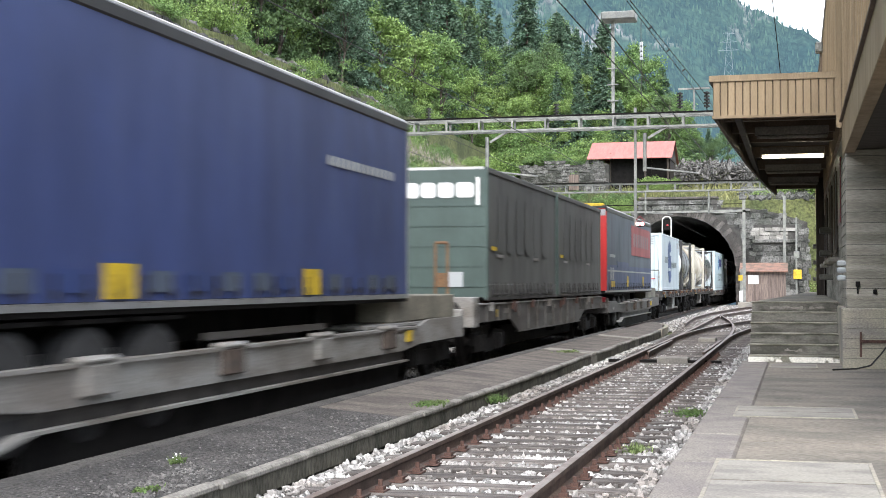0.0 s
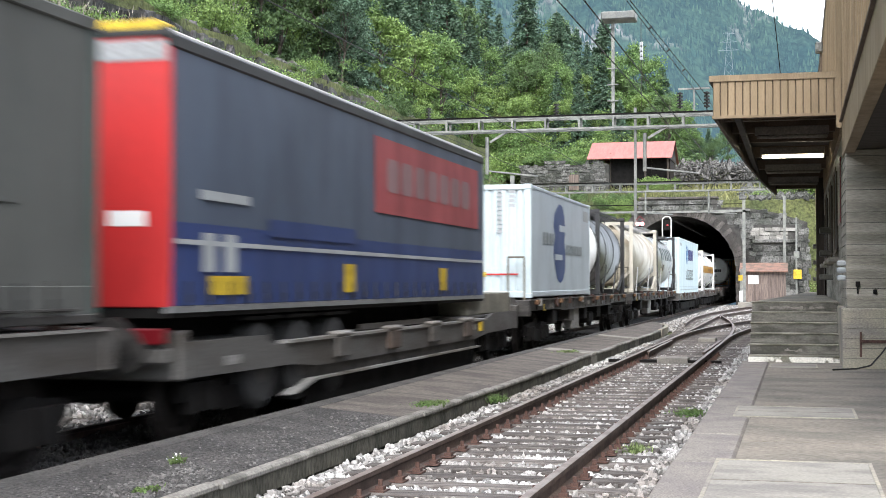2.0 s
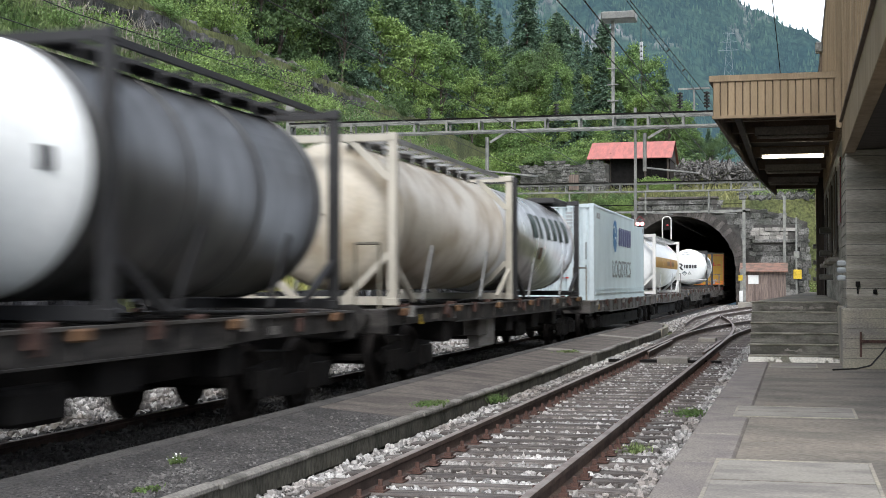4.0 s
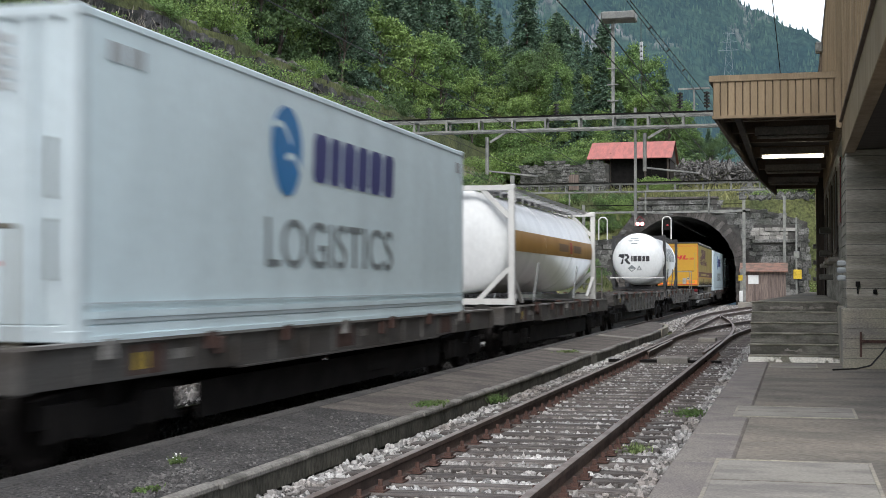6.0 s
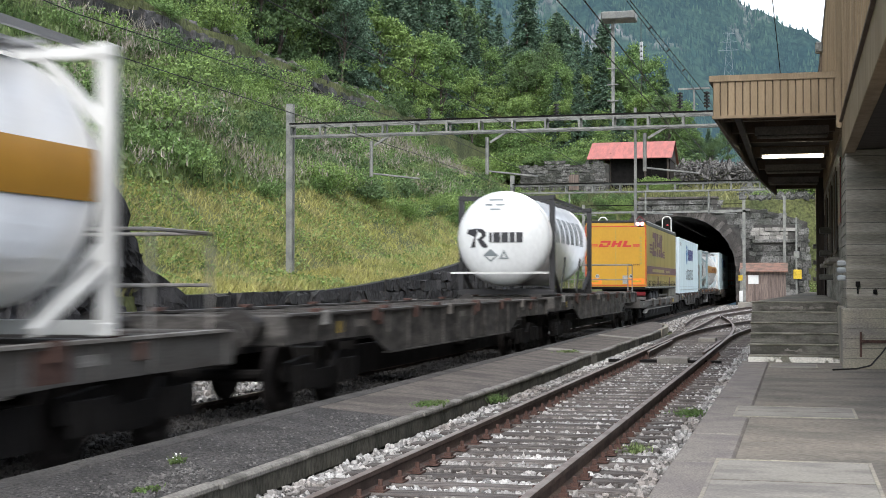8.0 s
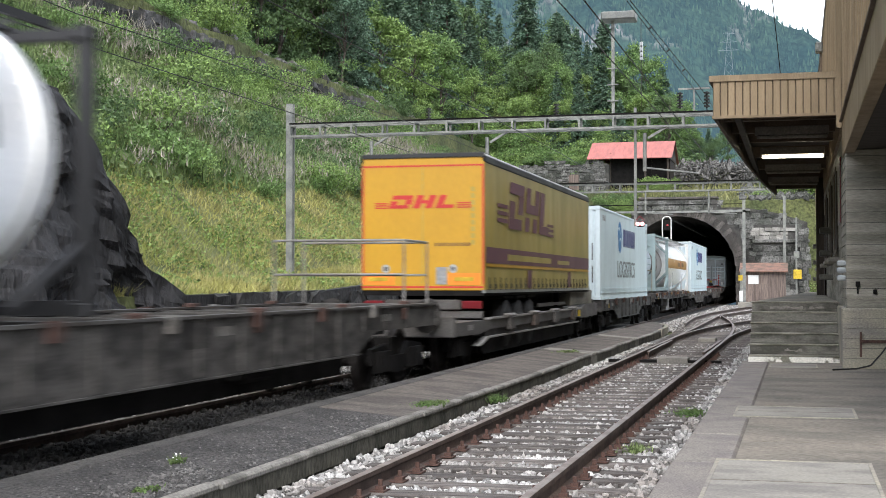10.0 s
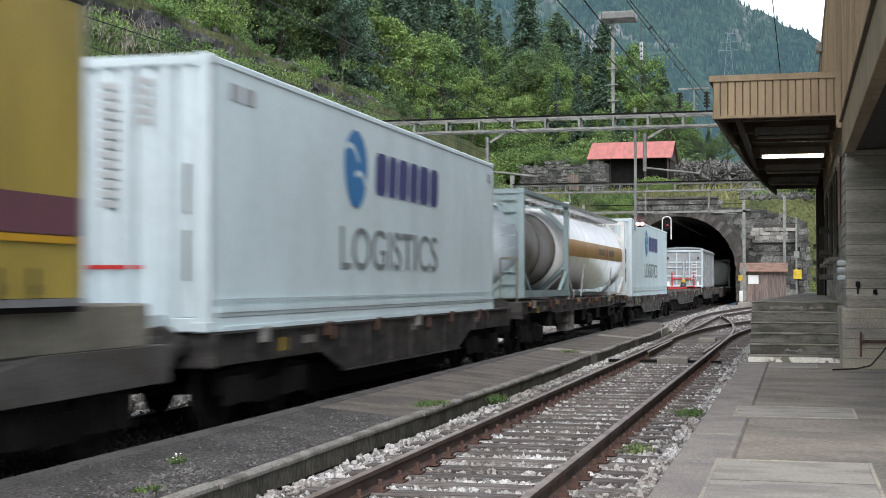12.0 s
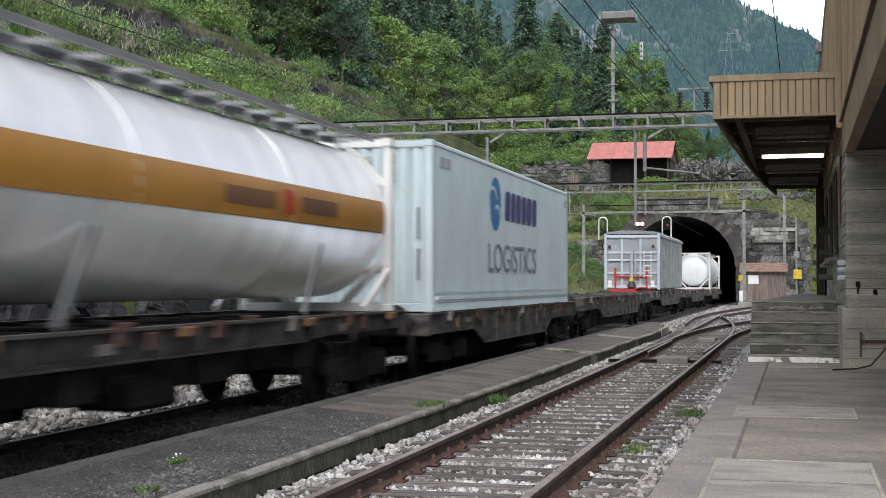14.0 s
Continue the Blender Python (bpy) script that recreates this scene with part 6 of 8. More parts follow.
for k in range(9):
    end_panel(t, "side_code", 0.98, 1.06, 0.9 + k * 0.13, 0.99 + k * 0.13, M["dull_yellow"], 0.0)
side_panel(t, "plum_stripe", 0.1, 13.8, 0.54, 0.86, M["logo_plum"], 1.262)
side_panel(t, "stripe_print", 2.2, 7.4, 0.62, 0.75, M["dull_yellow"], 1.267)
side_panel(t, "stripe_print", 8.4, 10.2, 0.62, 0.72, M["dull_yellow"], 1.267)
side_panel(t, "yellow_line", 0.1, 13.8, 0.47, 0.53, M["sun_yellow"], 1.262)
for y0, y1, z0, z1 in ((3.4, 5.6, 2.06, 2.30), (4.8, 5.6, 1.64, 2.055), (3.5, 4.3, 1.54, 1.90), (3.5, 5.5, 1.30, 1.535), (6.0, 6.7, 1.72, 2.30), (6.705, 7.5, 1.72, 1.93), (7.505, 8.2, 1.72, 2.30), (6.0, 6.7, 1.30, 1.62), (7.3, 8.0, 1.30, 1.62), (8.4, 9.2, 1.505, 2.30), (8.4, 10.2, 1.30, 1.50)):
    slanted(t, "word_block", 1.1 + (y0 - 1.9) * 0.72 + 0.3 * (z0 - 1.3), 1.1 + (y1 - 1.9) * 0.72 + 0.3 * (z0 - 1.3), z0, z1, M["logo_plum"], 0.3 * (z1 - z0), 1.2625)
for k in range(3):
    slanted(t, "stripe", 1.15, 2.2, 1.40 + k * 0.15, 1.48 + k * 0.15, M["logo_plum"], 0.03, 1.2625)
    slanted(t, "stripe", 6.9, 7.8, 1.28 + k * 0.12, 1.345 + k * 0.12, M["logo_plum"], 0.03, 1.2625)
for y in (4.4, 10.0):
    side_panel(t, "marker", y, y + 0.5, 0.04, 0.44, M["logo_plum"], 1.2655)
reefer(197.0, 1.03, 13.9, 2.92, True)
# K: brown tank in a grey-green frame
t = tank("tank_container", "brown-grey tank container in an open grey-green frame", 214.0, 1.22, 6.3, M["tank_brown"], M["white_side"], M["frame_green"], "cross", None, 0.98, 1.24, 2.45, -0.25, ribs=3)
part("top_guard", boxes((1.16, 1.24, 0.13, 6.17, 2.35, 2.44)), M["frame_green"], t)
part("top_guard", boxes((-1.24, -1.16, 0.13, 6.17, 2.35, 2.44)), M["frame_green"], t)
part("bottom_guard", boxes((1.15, 1.24, 0.13, 6.17, 0.0, 0.16)), M["frame_green"], t)
for k in range(8):
    part("ladder_rung", boxes((0.72, 1.06, -0.03, -0.005, 0.3 + k * 0.27, 0.33 + k * 0.27)), M["frame_green"], t)
for q in (-1, 1):
    bm = bmesh.new()
    prism(bm, [(q * 1.2, 2.42), (q * 0.35, 2.42), (q * 0.62, 2.05), (q * 1.12, 1.45)], 0.03, 0.07, "y")
    part("gusset", bm, M["frame_green"], t)
    bm = bmesh.new()
    prism(bm, [(q * 1.2, 0.05), (q * 0.5, 0.05), (q * 0.75, 0.35), (q * 1.12, 0.8)], 0.03, 0.07, "y")
    part("gusset", bm, M["frame_green"], t)
end_panel(t, "hazard_plate", -0.62, -0.2, 1.2, 1.5, M["orange"], 0.05)
for k in range(3):
    end_panel(t, "plate_line", -0.58, -0.24, 1.26 + k * 0.08, 1.275 + k * 0.08, M["print_dark"], 0.044)
bm = bmesh.new()
prism(bm, [(0.02, 1.3), (0.16, 1.16), (0.30, 1.3), (0.16, 1.44)], 0.10, 0.12, "y")
part("hazard_diamond", bm, M["print_white"], t)
bm = bmesh.new()
rod(bm, (0.3, 0.1, 1.3), (0.3, 0.3, 1.3), 0.10, 16)
part("valve", bm, M["alu"], t)
tank("tank_container", "long white tank container with a tan band", 220.3, 1.12, 12.5, M["tank_steel"], M["tank_white"], M["frame_white"], "cross", M["band_brown"], 1.16, 1.22, 2.6)
reefer(235.1, 1.06, 14.1, 2.9)
# N: silver tipping container
t = rider("bulk_container", "silver ribbed aluminium bulk container with red fittings", "container", 274.6, 1.25, "containers")
part("body", bevelled(boxes((-1.2, 1.2, 0.0, 12.5, 0.05, 2.42)), 0.02), M["silver"], t)
for x in (-1.24, 1.12):
    part("corner_post", bevelled(boxes((x, x + 0.12, -0.07, 0.1, 0.0, 2.5)), 0.02), M["white_side"], t)
part("door_frame", bevelled(boxes((-1.12, 1.12, -0.06, 0.0, 2.32, 2.46), (-1.12, 1.12, -0.06, 0.0, 0.06, 0.2)), 0.015), M["white_side"], t)
for x in (-0.45, 0.38):
    part("door_rib", bevelled(boxes((x - 0.045, x + 0.045, -0.06, 0.0, 0.2, 2.3)), 0.01), M["white_side"], t)
for z in (0.72, 1.28, 1.62):
    part("cross_rib", bevelled(boxes((-1.1, -0.5, -0.05, -0.005, z, z + 0.09), (0.43, 1.1, -0.05, -0.005, z, z + 0.09), (-0.4, 0.33, -0.05, -0.005, z, z + 0.09)), 0.01), M["white_side"], t)
for k in range(14):
    part("side_rib", boxes((1.2, 1.25, 0.3 + k * 0.9, 0.38 + k * 0.9, 0.1, 2.38)), M["silver"], t)
part("top_rail", bevelled(boxes((1.18, 1.27, 0.0, 12.5, 2.36, 2.5)), 0.015), M["silver"], t)
bm = bmesh.new()
prism(bm, [(-1.24, 2.5), (1.24, 2.5), (1.1, 2.6), (0.4, 2.66), (-0.4, 2.66), (-1.1, 2.6)], 0.0, 12.45, "y")
part("cover", bm, M["logo_grey"], t, "grey tarpaulin cover")
part("red_frame", bevelled(boxes((-0.78, -0.70, -0.12, -0.07, 0.1, 1.0), (0.62, 0.70, -0.12, -0.07, 0.1, 1.0), (-0.70, 0.62, -0.12, -0.07, 0.55, 0.63)), 0.01), M["red"], t, "red door frame")
bm = bmesh.new()
rod(bm, (0.0, -0.16, 0.35), (0.0, -0.16, 1.75), 0.07, 10)
rod(bm, (0.16, -0.14, 0.6), (0.16, -0.14, 1.75), 0.035, 8)
part("filling_pipe", bm, M["print_pale"], t, "pale upright pipe")
bm = bmesh.new()
rod(bm, (0.0, -0.2, 0.12), (0.0, -0.2, 0.34), 0.22, 14, 0.12)
part("outlet", bm, M["frame_black"], t, "black outlet cone")
part("valve_wheel", bevelled(boxes((-0.11, 0.11, -0.28, -0.16, 0.36, 0.54)), 0.03), M["yellow"], t, "yellow valve")
bm = bmesh.new()
for ang in range(0, 360, 30):
    p0, p1 = radians(ang), radians(ang + 30)
    rod(bm, (0.5 + 0.34 * math.cos(p0), -0.34, -0.02 + 0.12 * math.sin(p0)), (0.5 + 0.34 * math.cos(p1), -0.34, -0.02 + 0.12 * math.sin(p1)), 0.035, 6)
part("hose", bm, M["red"], t, "red coiled hose")
part("coupling", bevelled(boxes((-0.95, 0.2, -0.4, -0.05, -0.12, 0.04), (-0.2, 0.95, -0.2, -0.05, -0.14, -0.06)), 0.02), M["red"], t, "red fittings")
for x in (-0.98, 0.92):
    part("marker_board", boxes((x - 0.08, x + 0.08, -0.09, -0.07, 0.12, 0.42)), M["print_white"], t)
bm = bmesh.new()
for k in range(5):
    box(bm, 0.55, 0.85, -0.14, -0.11, 0.62 + k * 0.22, 0.65 + k * 0.22)
box(bm, 0.53, 0.56, -0.14, -0.11, 0.5, 1.75)
box(bm, 0.84, 0.87, -0.14, -0.11, 0.5, 1.75)
part("ladder", bm, M["print_white"], t)
for x in (-1.0, 0.95):
    part("light_box", bevelled(boxes((x - 0.06, x + 0.06, -0.1, -0.06, 1.86, 2.0)), 0.01), M["print_dark"], t)
tank("tank_container", "white tank container in a white frame", 312.0, 1.12, 12.4, M["tank_white"], M["tank_white"], M["frame_white"], "cross", None, 1.16, 1.22, 2.6)

# ---- wagons ----
wh = bmesh.new()
lathe_y(wh, [(-0.07, 0.05), (-0.07, 0.46), (-0.04, 0.49), (0.0, 0.46), (0.065, 0.455), (0.065, 0.38), (0.02, 0.34), (0.02, 0.12), (0.07, 0.1), (0.07, 0.05)], seg=28)
wh.transform(Matrix.Rotation(radians(-90), 4, "Z"))
WHEEL_ME = mesh_of(wh, "wheel", M["wheel"])
bg = bmesh.new()
for q in (-1, 1):
    prism(bg, [(-1.35, 0.42), (-1.35, 0.66), (-0.6, 0.72), (-0.35, 0.52), (0.35, 0.52), (0.6, 0.72), (1.35, 0.66), (1.35, 0.42), (0.6, 0.40), (0.35, 0.26), (-0.35, 0.26), (-0.6, 0.40)], q * 0.98, q * 1.06, "x")
    for y in (-0.9, 0.9):
        box(bg, min(q * 1.0, q * 1.16), max(q * 1.0, q * 1.16), y - 0.16, y + 0.16, 0.32, 0.62)
        for d in (-0.26, 0.26):
            rod(bg, (q * 1.06, y + d, 0.3), (q * 1.06, y + d, 0.62), 0.085, 10)
box(bg, -1.0, 1.0, -0.22, 0.22, 0.45, 0.8)
for y in (-0.9, 0.9):
    rod(bg, (-0.9, y, 0.46), (0.9, y, 0.46), 0.08, 10)
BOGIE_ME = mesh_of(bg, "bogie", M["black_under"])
bf = bmesh.new()
rod(bf, (0, 0.05, 0), (0, 0.62, 0), 0.12, 12)
rod(bf, (0, 0.0, 0), (0, 0.05, 0), 0.22, 16)
BUFFER_ME = mesh_of(bf, "buffer", M["sill_dark"])
SPIG_ME = mesh_of(bevelled(boxes((-0.06, 0.06, -0.10, 0.10, 0.0, 0.06)), 0.012), "container_spigot", M["rust"])


CROSS = {}
for key in ("sill_grey", "sill_dark", "sill_lt", "sill_worn"):
    CROSS[M[key].name] = mesh_of(boxes((-1.15, 1.15, 0, 0.16, -0.22, 0.0)), "cross_member", M[key])


def bogie(parent, y):
    b = shared("bogie", BOGIE_ME, parent, (0, y, 0))
    for dy in (-0.9, 0.9):
        for q in (-1, 1):
            w = shared("wheel", WHEEL_ME, b, (q * 0.76, dy, 0.46), (0, 0, 0 if q > 0 else math.pi))
    return b


def flat_wagon(s0, s1, sill, deck=1.14, label="grey container flat wagon with fish-bellied sills", rail_end=False, end_box=False, form="belly"):
    """Container flat: fish-bellied side sills, cross members, spigots and two bogies."""
    L = s1 - s0
    t = rider("container_wagon", label, "freight wagon", s0, TZ, "wagons")
    e, m = {"belly": (0.34, 0.62), "straight": (0.34, 0.36), "thin": (0.24, 0.27)}[form]
    prof = [(0.35, deck), (L - 0.35, deck), (L - 0.35, deck - e), (L - 3.7, deck - e), (L - 4.6, deck - m), (4.6, deck - m), (3.7, deck - e), (0.35, deck - e)]
    for q in (-1, 1):
        bm = bmesh.new()
        prism(bm, prof, q * 1.16, q * 1.2, "x")
        part("side_sill", bm, sill, t)
        # lighter steel on the flange paints the highlight along its edge
        part("sill_flange", boxes((min(q * 1.08, q * 1.24), max(q * 1.08, q * 1.24), 0.35, L - 0.35, deck, deck + 0.03)), M["sill_lt"] if sill is M["sill_grey"] else M["sill_grey"], t)
        bm = bmesh.new()
        prism(bm, [(4.6, deck - m), (L - 4.6, deck - m), (L - 4.6, deck - m - 0.02), (4.6, deck - m - 0.02)], q * 1.1, q * 1.24, "x")
        part("lower_flange", bm, sill, t)
        for k in range(int((L - 1.6) / 1.1)):
            y = 1.2 + k * 1.1
            low = deck - (m if 4.7 < y < L - 4.7 else e) + 0.02
            part("sill_rib", boxes((min(q * 1.2, q * 1.24), max(q * 1.2, q * 1.24), y, y + 0.035, low, deck)), sill, t)
        for k in range(int((L - 2.0) / 2.2)):
            y = 1.55 + k * 2.2
            part("lashing_eye", boxes((min(q * 1.2, q * 1.27), max(q * 1.2, q * 1.27), y, y + 0.16, deck - 0.13, deck + 0.05)), M["rust"] if k % 3 else M["sill_lt"], t)
    part("end_beam", bevelled(boxes((-1.24, 1.24, 0.18, 0.36, deck - 0.36, deck + 0.02)), 0.02), sill, t)
    part("end_beam", bevelled(boxes((-1.24, 1.24, L - 0.36, L - 0.18, deck - 0.36, deck + 0.02)), 0.02), sill, t)
    part("centre_beam", boxes((-0.3, 0.3, 0.36, L - 0.36, deck - 0.5, deck - 0.225)), M["black_under"], t)
    y = 1.0
    while y < L - 1:
        shared("cross_member", CROSS[sill.name], t, (0, y, deck))
        y += 1.3
    for y in (2.1, L - 2.1):
        bogie(t, y)
    for q in (-0.88, 0.88):
        shared("buffer", BUFFER_ME, t, (q, -0.42, deck - 0.12))
        shared("buffer", BUFFER_ME, t, (q, L + 0.42, deck - 0.12), (0, 0, math.pi))
    y = 1.6
    while y < L - 1:
        shared("container_spigot", SPIG_ME, t, (1.12, y, deck + 0.02))
        shared("container_spigot", SPIG_ME, t, (-1.12, y, deck + 0.02))
        y += 3.05
    part("brake_gear", boxes((-0.6, 0.6, L * 0.42, L * 0.5, deck - 0.75, deck - 0.4)), M["black_under"], t)
    # near-black plates added below the sills to imitate the darkness under the wagon
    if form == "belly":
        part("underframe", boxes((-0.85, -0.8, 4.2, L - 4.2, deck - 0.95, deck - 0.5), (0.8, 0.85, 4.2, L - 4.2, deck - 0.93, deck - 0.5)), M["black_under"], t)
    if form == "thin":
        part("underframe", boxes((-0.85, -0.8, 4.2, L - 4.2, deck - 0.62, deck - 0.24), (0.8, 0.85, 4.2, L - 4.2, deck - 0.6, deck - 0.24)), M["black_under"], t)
        part("tool_box", bevelled(boxes((0.86, 1.12, 7.0, 8.3, deck - 0.85, deck - 0.3)), 0.02), M["sill_lt"], t, "pale grey tool box")
    part("air_tank", bevelled(boxes((0.4, 1.1, L * 0.55, L * 0.6, deck - 0.78, deck - 0.45)), 0.05), M["black_under"], t)
    for y in (3.0, L * 0.5, L - 3.4):
        part("data_plate", boxes((1.2, 1.206, y, y + 0.4, deck - 0.2, deck - 0.1)), M["sill_lt"], t)
        part("tie_hook", bevelled(boxes((1.2, 1.26, y + 1.0, y + 1.12, deck - 0.2, deck - 0.02)), 0.015), M["rust"], t)
        part("grime_panel", boxes((1.2, 1.204, y - 0.9, y - 0.2, deck - e + 0.03, deck - 0.03)), M["rust"] if form == "straight" else M["sill_dark"], t)
    part("marker", boxes((1.2, 1.208, 2.2, 2.45, deck - 0.26, deck - 0.1)), M["yellow"], t)
    if form != "belly" and not rail_end:
        bm = bmesh.new()
        for x in (0.72, 1.1):
            rod(bm, (x, 0.3, deck), (x, 0.3, deck + 1.0), 0.022, 6)
        rod(bm, (0.72, 0.3, deck + 1.0), (1.1, 0.3, deck + 1.0), 0.022, 6)
        part("hand_rail", bm, M["beige"], t)
    # added black sheets between the bogies, painting shade beneath the straight sills
    if form == "straight":
        for q in (-1, 1):
            part("apron", boxes((min(q * 1.04, q * 1.08), max(q * 1.04, q * 1.08), 3.9, L - 3.9, deck - 0.86, deck - 0.48)), M["black_under"], t)
    if form == "thin":
        for k in range(5):
            y = L * (0.2 + 0.14 * k)
            part("equipment_box", bevelled(boxes((0.55, 1.16, y, y + 0.55 + 0.2 * (k % 2), deck - 0.62, deck - 0.26)), 0.02), M["sill_grey"] if k == 1 else M["black_under"], t)
        for k in range(6):
            y = 1.0 + k * (L - 2.2) / 5
            part("twist_lock", bevelled(boxes((1.2, 1.30, y, y + 0.28, deck - 0.1, deck + 0.015)), 0.02), M["rust_lt"], t)
    if end_box:
        part("end_box", bevelled(boxes((0.72, 1.24, 0.0, 0.45, deck - 0.42, deck + 0.16)), 0.02), M["sill_lt"], t, "pale grey end box")
        bm = bmesh.new()
        for x in (0.42, 0.66):
            rod(bm, (x, 0.3, deck), (x, 0.3, deck + 1.2), 0.028, 8)
        rod(bm, (0.42, 0.3, deck + 1.2), (0.66, 0.3, deck + 1.2), 0.028, 8)
        box(bm, 0.46, 0.62, 0.28, 0.34, deck + 0.35, deck + 0.62)
        part("brake_column", bm, M["rust_lt"], t, "rusty brake column frame")
    if rail_end:
        bm = bmesh.new()
        for y in (L - 0.5, L - 1.9):
            for q in (-1.1, 1.1):
                rod(bm, (q, y, deck), (q, y, deck + 1.05), 0.02, 6)
            for z in (0.5, 1.05):
                rod(bm, (-1.1, y, deck + z), (1.1, y, deck + z), 0.02, 6)
        rod(bm, (1.1, L - 0.5, deck + 1.05), (1.1, L - 1.9, deck + 1.05), 0.02, 6)
        part("handrail", bm, M["sill_lt"], t)
    return t


def pocket_wagon(s0, s1, sill, deck=0.93, label="pocket wagon with low sills carrying a trailer", near=4.0, rise=0.12, drop=0.47):
    """Low straight side sills with a bright lower flange, a dark sheet painting the shade below, raised far-end deck
    and two bogies.
    """
    L = s1 - s0
    t = rider("pocket_wagon", label, "freight wagon", s0, TZ, "wagons")
    prof = [(0.3, deck + rise), (2.2, deck + rise), (2.7, deck), (L - 3.4, deck), (L - 2.6, deck + 0.12), (L - 0.3, deck + 0.12), (L - 0.3, deck - 0.24), (L - 3.2, deck - 0.26), (L - 4.2, deck - drop + 0.14), (near + 0.2, deck - drop + 0.14), (near - 0.8, deck - 0.26), (0.3, deck - 0.24)]
    for q in (-1, 1):
        def span(a, c):
            return min(q * a, q * c), max(q * a, q * c)
        bm = bmesh.new()
        prism(bm, prof, q * 1.2, q * 1.26, "x")
        part("side_sill", bm, sill, t)
        part("sill_flange", boxes((*span(1.14, 1.30), 3.0, L - 3.4, deck, deck + 0.035)), M["sill_lt"], t)
        bm = bmesh.new()
        prism(bm, [(near - 0.9, deck - drop - 0.15), (near - 0.7, deck - drop - 0.15), (near, deck - drop - 0.03), (near, deck - drop), (near - 0.15, deck - drop)], q * 1.12, q * 1.29, "x")
        part("flange_sweep", bm, M["sill_lt"], t)
        part("lower_flange", boxes((*span(1.12, 1.29), near, L - 4.0, deck - drop - 0.03, deck - drop)), M["sill_lt"], t)
        part("lower_web", boxes((*span(1.16, 1.20), near, L - 4.0, deck - drop, deck - drop + 0.136)), M["sill_dark"], t)
        # black sheet added under the flange in place of real shade
        part("apron", boxes((*span(1.10, 1.14), near, L - 4.0, deck - drop - 0.35, deck - drop - 0.034)), M["black_under"], t)
        for k in range(4):
            y = 5.0 + k * (L - 10.0) / 3
            p = part("lifting_pad", bevelled(boxes((*span(1.2, 1.34), y - 0.26, y + 0.26, deck - 0.26, deck + 0.02)), 0.02), M["pad"] if k % 2 else sill, t)
            part("pad_cap", bevelled(boxes((*span(1.18, 1.35), y - 0.30, y + 0.30, deck + 0.02, deck + 0.085)), 0.025), M["sill_lt"], p)
    part("pocket_floor", boxes((-1.09, 1.09, 4.0, L - 4.0, deck - 0.66, deck - 0.60)), M["black_under"], t)
    part("near_deck", boxes((-1.19, 1.19, 0.33, 2.6, deck + rise - 0.06, deck + rise - 0.005)), sill, t)
    part("far_deck", bevelled(boxes((-1.12, 1.12, L - 5.6, L - 0.33, deck + 0.02, deck + 0.10)), 0.02), sill, t)
    part("raised_end", bevelled(boxes((-1.12, 1.12, L - 4.4, L - 0.35, deck + 0.10, deck + 0.52)), 0.02), M["beige"], t, "dusty beige raised end of the pocket")
    for ya in (0.15, L - 0.32):
        part("end_beam", bevelled(boxes((-1.25, 1.25, ya, ya + 0.17, deck - 0.26, deck + rise + 0.12)), 0.02), sill, t)
    part("kingpin_stand", bevelled(boxes((-0.45, 0.45, L - 4.2, L - 3.4, deck + 0.52, deck + 0.6)), 0.03), M["rust_lt"], t)
    for y in (1.9, L - 1.9):
        bogie(t, y)
    for q in (-0.88, 0.88):
        shared("buffer", BUFFER_ME, t, (q, -0.42, deck + 0.06))
        shared("buffer", BUFFER_ME, t, (q, L + 0.42, deck + 0.06), (0, 0, math.pi))
    for y in (1.2, L * 0.56, L - 4.6):
        part("data_plate", boxes((1.26, 1.266, y, y + 0.4, deck - 0.16, deck - 0.06)), M["sill_lt"], t)
    part("yellow_tag", bevelled(boxes((1.26, 1.30, L - 4.0, L - 3.75, deck - 0.2, deck - 0.02)), 0.01), M["yellow"], t)
    return t


pocket_wagon(5.8, 24.6, M["sill_lt"], label="pale grey pocket wagon under the blue trailer")
flat_wagon(25.3, 43.2, M["sill_grey"], 1.22, end_box=True)
pocket_wagon(44.2, 61.4, M["sill_grey"], label="grey pocket wagon under the red-fronted trailer")
flat_wagon(62.5, 81.4, M["sill_dark"], 1.24, "dark brown container wagon", form="thin")
flat_wagon(82.5, 102.2, M["sill_dark"], 1.24, "dark brown container wagon", form="thin")
flat_wagon(103.4, 121.2, M["sill_grey"], 1.10, "grey container wagon with straight rust-patched sills", form="straight")
flat_wagon(121.9, 138.4, M["sill_grey"], 1.12, "grey container wagon with straight sills and end handrails", rail_end=True, form="straight")
flat_wagon(139.6, 157.8, M["sill_worn"], 1.24, "dark empty container flat wagon")
flat_wagon(158.4, 177.2, M["sill_worn"], 1.28, "dark container flat wagon with an end handrail", rail_end=True)
pocket_wagon(177.85, 196.2, M["sill_grey"], label="grey pocket wagon under the yellow trailer", near=2.9, rise=0.0, drop=0.33)
flat_wagon(196.9, 212.6, M["sill_dark"], 1.10, "dark brown container wagon")
flat_wagon(213.6, 233.6, M["sill_dark"], 1.20, "dark brown container wagon", form="thin")
flat_wagon(234.6, 250.6, M["sill_worn"], 1.12, "dark brown container wagon")
flat_wagon(251.8, 270.5, M["sill_worn"], 1.2, "dark empty container flat wagon")
flat_wagon(271.5, 289.5, M["sill_worn"], 1.26, "dark container wagon under the bulk container")
flat_wagon(290.6, 309.0, M["sill_worn"], 1.2, "dark empty container flat wagon")
flat_wagon(310.2, 327.0, M["sill_grey"], 1.14)


